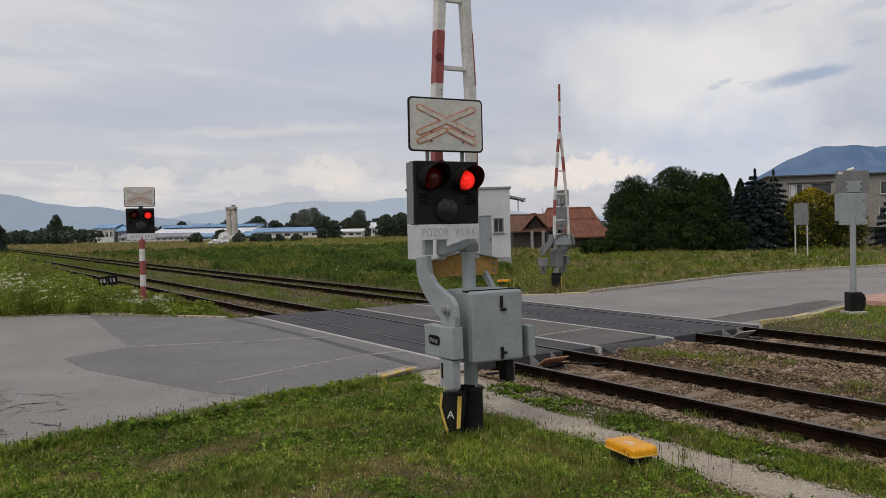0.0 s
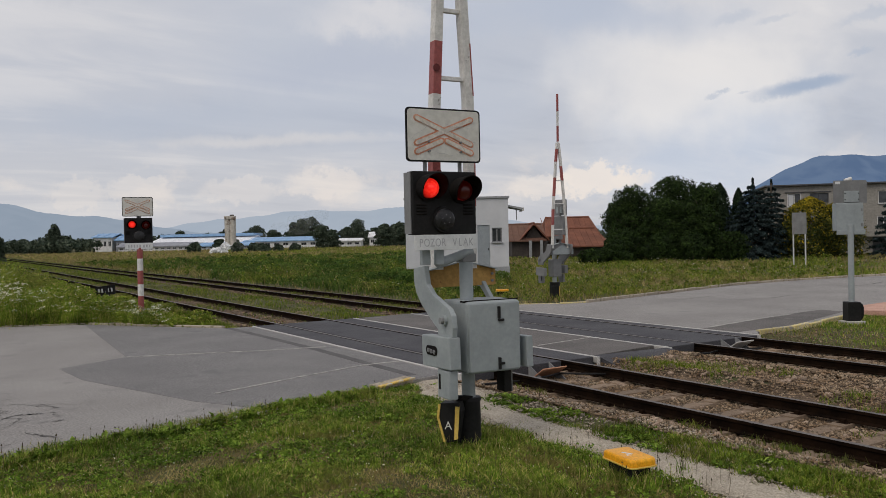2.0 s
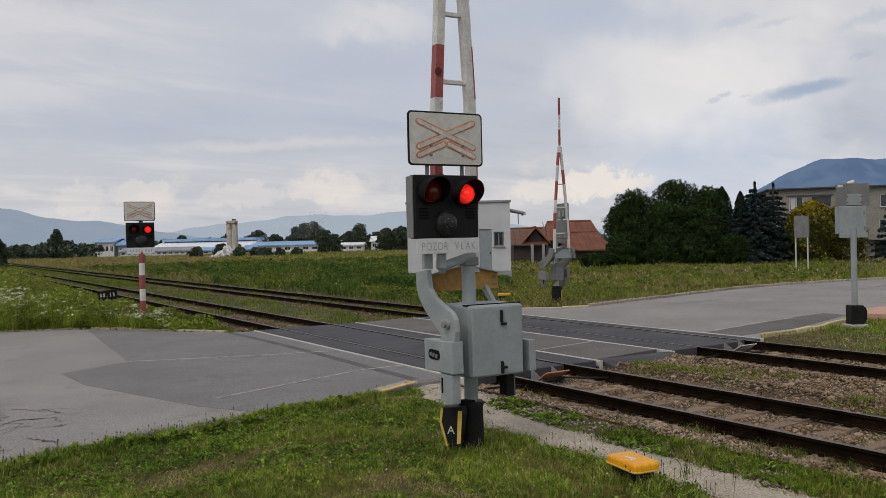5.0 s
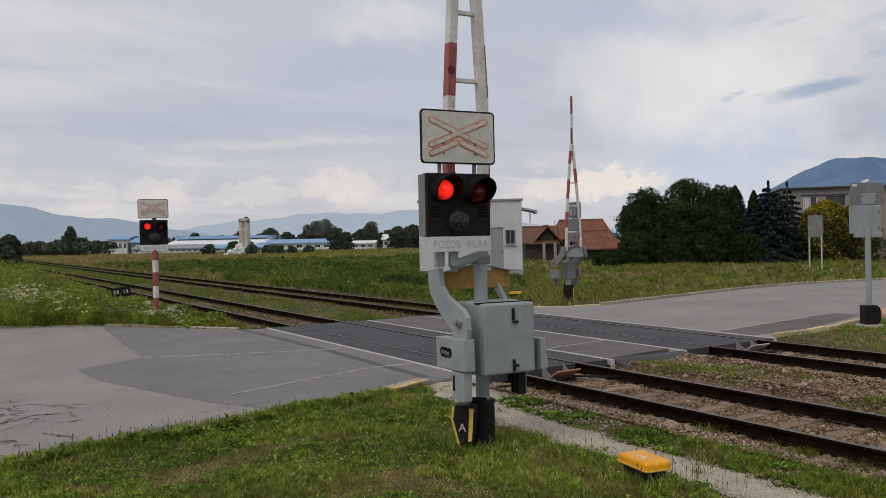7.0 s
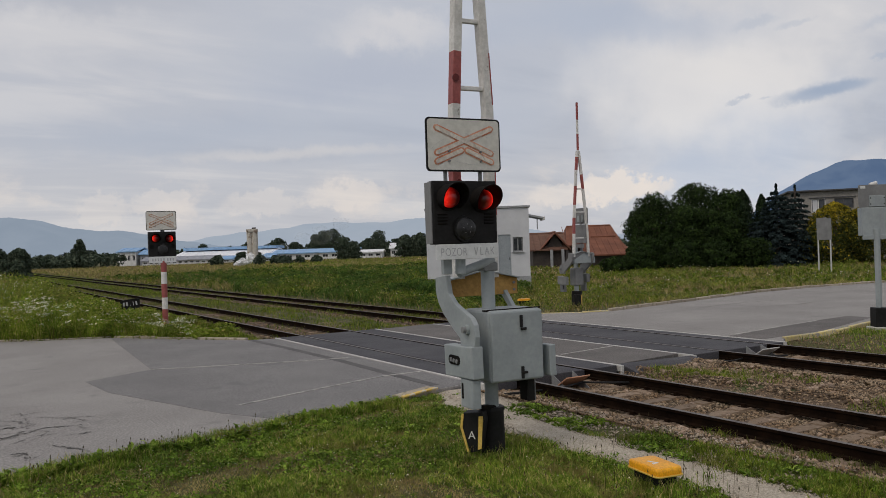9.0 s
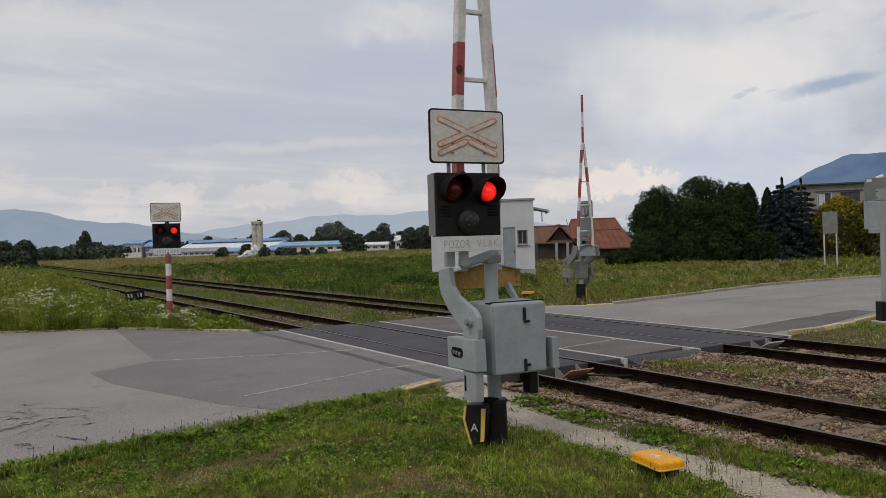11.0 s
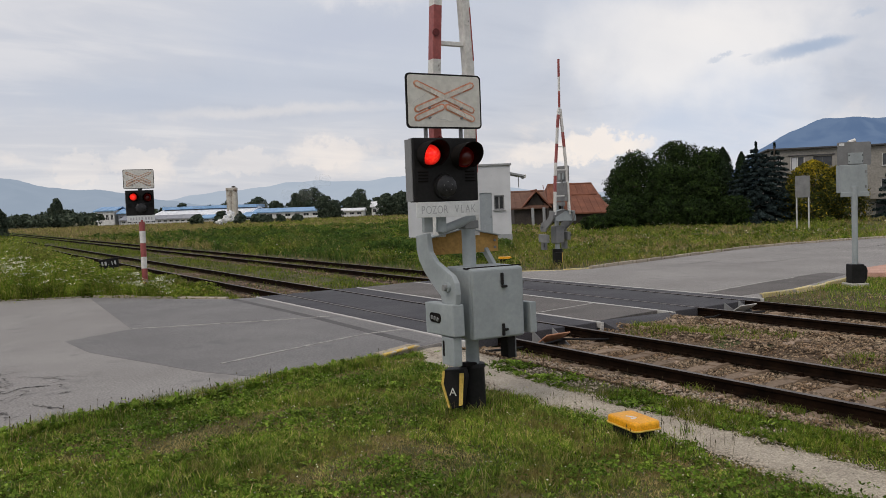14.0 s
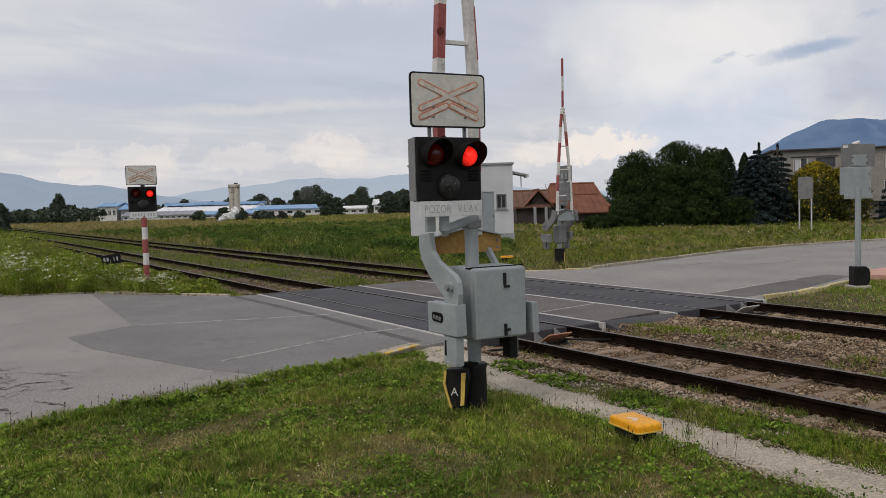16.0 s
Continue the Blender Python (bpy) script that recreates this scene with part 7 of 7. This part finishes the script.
strip = scatter(80000, 5.2, 12.5, 20.8, 75, 20, lambda x, y, rng: ((x > 9.95) & (rng.random(len(x)) < np.clip(24 / y, 0, 1) ** 0.7 * np.clip(2.2 * mottle(x, y, 0.8) - 0.35, 0.08, 1)) | (x < 7.6)) & ~inside(x, y, NEAR_ROAD))
blades("track_grass", strip, 0.06 + 0.19 * mottle(strip[:, 0], strip[:, 1], 0.9) ** 1.4, 0.015, M_ROUGH, "grass and weeds between the overgrown tracks", "grass", 0.5, 21)
gauge = scatter(60000, 7.7, 15.2, 20.8, 80, 22, lambda x, y, rng: ((x < 9.9) | (x > 12.5)) & (patchy(x, y, 0.7) > 0.50) & (rng.random(len(x)) < np.clip(26 / y, 0, 1)) & ((y > 28) | (x > 12.5) | (rng.random(len(x)) < 0.3)))
gauge[:, 2] = bed_z(gauge[:, 0], gauge[:, 1])
far_gauge = scatter(26000, 6.8, 15.4, 52, 190, 122, lambda x, y, rng: (np.min(np.abs(x[:, None] - np.array(RAILS)), 1) > 0.12) & (rng.random(len(x)) < 0.35 + 0.65 * (patchy(x, y, 0.4) > 0.45)))
blades("far_track_grass", far_gauge, 0.22, 0.045, M_ROUGH, "dry and green grass over the distant tracks", "grass", 0.6, 123)
blades("gauge_grass", gauge, 0.14, 0.014, M_ROUGH, "thin grass between the rails", "grass", 0.6, 23)


def polar(n, r1, r2, a1, a2, seed):
    """Places spread evenly by bearing and by the logarithm of their distance, so that near ones lie denser."""
    rng = np.random.default_rng(seed)
    r = np.exp(rng.uniform(np.log(r1), np.log(r2), n))
    a = np.radians(rng.uniform(a1, a2, n))
    return r * np.sin(a), r * np.cos(a), r, rng


x, y, r, rng = polar(80000, 20, 90, 0, 20, 24)
ok = ~inside(x, y, NEAR_ROAD) & (x < 7.2) & (y > 20)
x, y, r = x[ok], y[ok], r[ok]
pos = np.column_stack([x, y, ground_z(x, y) - 0.01])
tall = np.clip((6.9 - x) / 3.0, 0.25, 1.0) * np.clip((y - 21.5) / 3.0 + 0.35, 0.3, 1)
tall *= 1 + 0.55 * np.clip((y - 28) / 10, 0, 1) * np.clip((5.5 - x) / 2, 0, 1)
blades("verge_meadow", pos, (0.48 + 0.60 * patchy(x, y, 0.5)) * tall, 0.00058 * r, M_TALLGRASS, "tall unmown verge grass by the track", "grass", 0.45, 25)


def weed_clumps(name, x, y, r, height, per, seed, label, material):
    """Broad-leaved weeds: small leaves heaped over each place, as high as given there."""
    rng = np.random.default_rng(seed)
    n = len(x)
    k = np.repeat(np.arange(n), per)
    up = rng.random(n * per) ** 0.7
    wide = 0.35 * height[k] * (1.1 - 0.6 * up)
    pos = np.column_stack([x[k] + rng.normal(0, 1, n * per) * wide, y[k] + rng.normal(0, 1, n * per) * wide, ground_z(x[k], y[k]) + up * height[k]])
    nor = np.column_stack([rng.normal(0, 0.5, n * per), rng.normal(0, 0.5, n * per), np.full(n * per, 0.8)])
    ob = linked(name, raw_mesh(name, *cards(pos, nor, 0.0011 * r[k] + 0.008, rng, 0.5)), material)
    return tagged(ob, label, "weeds", kind="stuff")


def flower_heads(name, x, y, z, size, label, seed):
    rng = np.random.default_rng(seed)
    pos = np.column_stack([x, y, z])
    nor = np.column_stack([rng.normal(0, 0.3, len(x)), rng.normal(0, 0.3, len(x)) - 0.5, np.full(len(x), 1.0)])
    ob = linked(name, raw_mesh(name, *cards(pos, nor, size, rng, 0.9)), M_FLOWER)
    return tagged(ob, label, "flowers", kind="stuff")


x, y, r, rng = polar(9500, 21, 60, 0.3, 16, 26)
ok = ~inside(x, y, NEAR_ROAD) & (x < 6.9) & (y > 21) & (patchy(x, y, 0.9) + 0.25 * (rng.random(len(x)) - 0.5) > 0.60 - 0.16 * (x < 3.0))
x, y, r = x[ok], y[ok], r[ok]
tall = np.clip((6.9 - x) / 3.0, 0.25, 1.0) * np.clip((y - 21.5) / 3.0 + 0.35, 0.3, 1)
tall *= 1 + 0.55 * np.clip((y - 28) / 10, 0, 1) * np.clip((5.5 - x) / 2, 0, 1)
flower_heads("verge_flowers", x, y, ground_z(x, y) + (0.48 + 0.60 * patchy(x, y, 0.5)) * tall * rng.uniform(0.55, 1.08, len(x)), 0.00065 * r, "white umbel flowers in the tall verge grass", 27)

ux, uy, ur, rng = polar(1500, 21, 48, 0.3, 14, 91)
ok = ~inside(ux, uy, NEAR_ROAD) & (ux < 6.6) & (uy > 21) & (patchy(ux, uy, 0.8) + 0.3 * rng.random(len(ux)) > 0.58 - 0.2 * (ux < 3))
ux, uy, ur = ux[ok], uy[ok], ur[ok]
tall = np.clip((6.9 - ux) / 3.0, 0.3, 1.0) * np.clip((uy - 21.5) / 3.0 + 0.4, 0.35, 1)
uz = ground_z(ux, uy) + (0.48 + 0.60 * patchy(ux, uy, 0.5)) * tall * rng.uniform(0.6, 1.12, len(ux))
near_post = np.random.default_rng(93)
px, py = near_post.normal(5.15, 0.55, 46), near_post.normal(24.35, 0.45, 46)
ux, uy, ur = np.concatenate([ux, px]), np.concatenate([uy, py]), np.concatenate([ur, np.hypot(px, py)])
uz = np.concatenate([uz, ground_z(px, py) + near_post.uniform(0.18, 0.48, 46)])
k = np.repeat(np.arange(len(ux)), 9)
flower_heads("verge_umbels", ux[k] + rng.normal(0, 0.05, len(k)), uy[k] + rng.normal(0, 0.05, len(k)), uz[k] + rng.normal(0, 0.012, len(k)), 0.00075 * ur[k], "clustered white umbels of wild carrot in the verge", 92)
x, y, r, rng = polar(9500, 21, 70, 0.3, 17, 61)
ok = ~inside(x, y, NEAR_ROAD) & (x < 7.0) & (y > 20.8)
x, y, r = x[ok], y[ok], r[ok]
tall = np.clip((7.0 - x) / 3.0, 0.3, 1.0) * np.clip((y - 21.5) / 3.0 + 0.45, 0.35, 1)
tall *= 1 + 0.55 * np.clip((y - 28) / 10, 0, 1) * np.clip((5.5 - x) / 2, 0, 1)
weed_clumps("verge_weeds", x, y, r, (0.38 + 0.70 * patchy(x, y, 0.9)) * tall, 26, 62, "leafy green weeds in the verge", M_TALLGRASS)
mrng = np.random.default_rng(163)
side_m, ahead_m = mrng.uniform(-26, 3, 130), mrng.uniform(30, 70, 130)
mx, my = spot_at(side_m, ahead_m)
ok = (mx > 17.5) & (my > 24)
mounds = [(a, b, -0.05, q * 1.3, q * 1.3, q * hh) for a, b, q, hh in zip(mx[ok], my[ok], mrng.uniform(0.35, 0.80, ok.sum()), mrng.uniform(0.85, 1.25, ok.sum()))]
tagged(linked("nettle_mounds", plant_mesh("nettle_mounds", mounds, 80000, 0.050, 164, M_WEED), M_WEED), "mounded dark nettles and brambles in the wild meadow", "weeds", kind="stuff")
x, y, r, rng = polar(12000, 23, 110, 8, 60, 63)
lush_here = np.clip((36 - np.degrees(np.arctan2(x, y))) / 6, 0.0, 1)
ok = (x > 15.4) & (y > 21.5) & ~inside(x, y, FAR_ROAD) & (rng.random(len(x)) < 0.25 + 0.75 * lush_here)
x, y, r, lush_here = x[ok], y[ok], r[ok], lush_here[ok]
hh = (0.20 + 0.15 * patchy(x, y, 0.5)) + lush_here * (0.15 + 0.65 * patchy(x, y, 0.35) * patchy(x + 9, y, 0.9)) * np.clip(60 / r, 0.5, 1)
hh *= 0.55 + 0.95 * mottle(x, y, 0.22)
deep = (patchy(x + 4, y, 0.3) + 0.5 * (rng.random(len(x)) - 0.5) > 0.50) & (lush_here > 0.25)
weed_clumps("meadow_weeds", x[deep], y[deep], r[deep], hh[deep], 26, 64, "leafy dark green weeds in the meadow", M_WEED)
weed_clumps("meadow_herbs", x[~deep], y[~deep], r[~deep], hh[~deep] * 0.85, 24, 65, "pale green herbs in the meadow", M_ROUGH)
x, y, r, rng = polar(270000, 21, 260, 2, 66, 28)
ok = (x > 15.3) & (y > 20.9) & ~inside(x, y, FAR_ROAD) | (x > 24) & (y > 22)
ok &= ~((x > 36) & (y < 23)) | (y > 21)
x, y, r = x[ok], y[ok], r[ok]
pos = np.column_stack([x, y, ground_z(x, y) - 0.02])
bearing = np.degrees(np.arctan2(x, y))
lushness = np.clip((34 - bearing) / 6, 0, 1) * np.clip((r - 24) / 6, 0, 1)
hgt = 0.14 + 0.34 * patchy(x, y, 0.33) * patchy(x + 5, y, 0.8) + lushness * (0.12 + 0.34 * patchy(x, y, 0.35)) * np.clip(60 / r, 0.5, 1)
hgt *= 0.60 + 0.85 * mottle(x, y, 0.22)
rnd = np.random.default_rng(29).random(len(x))
straw = rnd < np.clip(0.06 + 0.7 * (bearing < 17) * (r > 55) + 0.5 * (r > 75) * (patchy(x, y, 0.08) > 0.45) + 0.55 * (bearing > 34) * (patchy(x, y, 0.21) > 0.58) + 0.2 * (patchy(x, y, 0.45) > 0.62), 0, 0.8)
dark = ~straw & (rnd > 1 - 0.85 * lushness * (r < 75) * (mottle(x + 4, y, 0.25) > 0.38))
for mask, name, material, label, seed in ((straw, "dry_meadow", M_STRAW, "dry straw-coloured meadow grass", 30), (dark, "lush_weeds", M_WEED, "tall dark green weeds beside the track", 31), (~straw & ~dark, "meadow", M_TALLGRASS, "green meadow grass beyond the tracks", 32)):
    blades(name, pos[mask], hgt[mask], 0.00062 * r[mask], material, label, "grass", 0.85, seed)
x, y, r, rng = polar(2600, 22, 80, 8, 62, 33)
ok = (x > 15.5) & (y > 21.2) & ~inside(x, y, FAR_ROAD) & (patchy(x, y, 0.4) > 0.5)
x, y, r = x[ok], y[ok], r[ok]
flower_heads("meadow_flowers", x, y, ground_z(x, y) + 0.30 + 0.2 * rng.random(len(x)), 0.0006 * r, "small white flowers in the meadow", 34)
lx = scatter(1500, 0.2, 6.0, 3, 10.3, 35, on_lawn)
flower_heads("lawn_clover", lx[:, 0], lx[:, 1], lx[:, 2] + 0.06, 0.0075, "tiny white clover flowers in the lawn", 36)

# ---------------------------------------------------------------- stones
st = scatter(62000, 6.9, 12.5, -0.5, 10.9, 40, lambda x, y, rng: ((mottle(x, y, 0.8) > 0.22) | (rng.random(len(x)) < 0.6)) & ((x > 7.55) | (rng.random(len(x)) < 0.30)))
st[:, 2] = bed_z(st[:, 0], st[:, 1]) + 0.008
rocks("ballast_stones", st, 0.024, M_STONE, "loose reddish and pale ballast stones", "stones", 41)
st = scatter(12000, 12.3, 15.0, 1, 10.9, 42, lambda x, y, rng: x > 0)
st[:, 2] = bed_z(st[:, 0], st[:, 1]) + 0.008
rocks("ballast_stones", st, 0.030, M_STONE, "loose reddish ballast stones under the farther track", "stones", 43)
st = scatter(7000, 7.4, 15.2, 20.8, 50, 44, lambda x, y, rng: ((x < 10.2) | (x > 12.3)) & (rng.random(len(x)) < np.clip(24 / y, 0, 1)))
st[:, 2] = bed_z(st[:, 0], st[:, 1]) + 0.008
rocks("ballast_stones", st, 0.045, M_STONE, "brown ballast stones among weeds", "stones", 45)
st = scatter(26000, 5.4, 7.2, 1.5, 11, 46, lambda x, y, rng: np.abs(x - path_x(y)) < 0.34 + 0.12 * rng.random(len(x)))
st[:, 2] += 0.028
rocks("path_pebbles", st, 0.010, M_PEBBLE, "fine pale gravel on the path", "gravel", 47)


stone_rng = random.Random(90)
stone_meshes = []
for k in range(8):
    bm = bmesh.new()
    bmesh.ops.create_icosphere(bm, subdivisions=1, radius=1)
    for v in bm.verts:
        v.co *= 1 + 0.55 * noise.noise(v.co * 1.3 + Vector((3.1 * k, 0, 0)))
        v.co.z *= 0.65
    me = bpy.data.meshes.new("stone")
    bm.to_mesh(me)
    bm.free()
    me.materials.append(M_LOOSE)
    stone_meshes.append(me)
for k in range(260):
    x, y = stone_rng.uniform(7.5, 11.9), stone_rng.uniform(3.0, 10.4)
    if min(abs(x - r) for r in RAILS) < 0.14:
        continue
    size = stone_rng.uniform(0.03, 0.06)
    stone = linked("stone", stone_meshes[k % 8], None, near_bed)
    stone.matrix_basis = pose(x, y, float(bed_z(x, y)) + size * 0.35, stone_rng.uniform(-20, 20), stone_rng.uniform(-20, 20), stone_rng.uniform(0, 360)) @ Matrix.Diagonal((size, size, size, 1))
st = scatter(2600, 15.1, 18.6, 7.5, 11.2, 148, lambda x, y, rng: ~inside(x, y, FAR_ROAD) & (rng.random(len(x)) < np.clip((18.6 - x) / 2.0, 0, 1)))
st[:, 2] += 0.015
rocks("corner_gravel", st, 0.020, M_STONE, "loose grey-brown gravel at the road corner", "gravel", 149)
st = scatter(5200, 6.35, 7.7, 4.5, 10.8, 48, lambda x, y, rng: rng.random(len(x)) < 0.3 + 0.7 * (patchy(x, y, 1.3) > 0.5))
st[:, 2] = np.maximum(ground_z(st[:, 0], st[:, 1]), np.where(st[:, 0] > 7.2, bed_z(st[:, 0], st[:, 1]), -1)) + 0.01
rocks("verge_stones", st, 0.021, M_GRIT, "pale stones spilled beside the track", "stones", 49)


# ---------------------------------------------------------------- smoke from a fire in the meadow
def smoke_material(name, thin, thick):
    m = bpy.data.materials.new(name)
    m.use_nodes = True
    t = m.node_tree
    p = t.nodes["Principled BSDF"]
    p.inputs["Base Color"].default_value = (0.93, 0.94, 0.95, 1)
    p.inputs["Roughness"].default_value = 1.0
    where = t.nodes.new("ShaderNodeTexCoord").outputs["Object"]
    n = node(t, "ShaderNodeTexNoise", Scale=1.4, Detail=5.0)
    t.links.new(where, n.inputs["Vector"])
    t.links.new(ramp(t, n.outputs["Fac"], [(0.30, grey(thin)), (0.70, grey(thick))]).outputs[0], p.inputs["Alpha"])
    return m


M_SMOKE, M_WISP = smoke_material("pale_smoke", 0.15, 0.95), smoke_material("thin_smoke", 0.0, 0.05)
PUFFS = []


def smoke_plume():
    ob = thing("smoke_plume", pose(*spot_at(-44.6, 165), 0, 0, 0, -32.7), "pale drifting smoke over the meadow", "smoke")
    rng = random.Random(4)
    for k in range(13):
        t = rng.random() ** 1.3
        bm = bmesh.new()
        bmesh.ops.create_icosphere(bm, subdivisions=3, radius=1)
        for v in bm.verts:
            v.co *= 1 + 0.35 * noise.noise(v.co * 1.6 + Vector((k, 0, 0)))
        r = 0.25 + 0.55 * t
        bmesh.ops.scale(bm, vec=(r * rng.uniform(1, 1.5), r, r * rng.uniform(0.7, 1.1)), verts=list(bm.verts))
        puff = part("puff", bm, M_SMOKE, ob, "", True)
        puff.location = (-2.2 + 4.0 * t + rng.uniform(-0.4, 0.4), rng.uniform(-0.4, 0.4), 0.15 + 1.15 * t * rng.uniform(0.5, 1.5))
        PUFFS.append((puff, rng.random(), t))
    for k in range(6):
        t = k / 5
        bm = bmesh.new()
        bmesh.ops.create_icosphere(bm, subdivisions=3, radius=1)
        for v in bm.verts:
            v.co *= 1 + 0.4 * noise.noise(v.co * 1.3 + Vector((k + 40, 0, 0)))
        r = 1.0 + 1.3 * t
        bmesh.ops.scale(bm, vec=(r * rng.uniform(1.0, 1.6), r * 0.7, r * rng.uniform(0.6, 1.0)), verts=list(bm.verts))
        wisp = part("wisp", bm, M_WISP, ob, "thin drifting haze of smoke", True)
        wisp.location = (1.0 + 19.0 * t + rng.uniform(-0.8, 0.8), rng.uniform(-0.5, 0.5), 1.3 + 5.6 * t * rng.uniform(0.8, 1.2))
        PUFFS.append((wisp, rng.random(), t))


smoke_plume()


def flash_rows(ball, side):
    """Poses of a lamp: half a turn of its ball at each change of the light."""
    base = Matrix.Translation(ball.location)
    lit = side == 1           # the second lamp shines at the start
    angle = 0.0 if lit else 180.0
    rows = [(0.0, base @ pose(0, 0, 0, 0, 0, angle))]
    changes = sorted([0.40 + 1.2305 * n for n in range(14)] + [0.985 + 1.2305 * n for n in range(13)])
    for c in changes:
        if c > 15.85:
            break
        for dt, k in ((-0.10, 0), (-0.034, 1), (0.033, 2), (0.10, 3)):
            rows.append((c + dt, base @ pose(0, 0, 0, 0, 0, angle + 60 * k)))
        angle += 180
    rows.append((16.0, base @ pose(0, 0, 0, 0, 0, angle)))
    return rows


def motions():
    for ball, side in LAMPS:
        walk(ball, flash_rows(ball, side))
    for puff, phase, t in PUFFS:
        x, y, z = puff.location
        rows = []
        for n in range(9):
            a = 6.283 * (phase + n * 0.31)
            rows.append((2.0 * n, pose(x + 0.28 * (n - 4) * 0.5 + 0.3 * math.sin(a), y, z + 0.07 * (n - 4) * (0.4 + t) + 0.18 * math.cos(1.3 * a), 0, 0, 11 * n + 40 * phase)))
        walk(puff, rows)


motions()
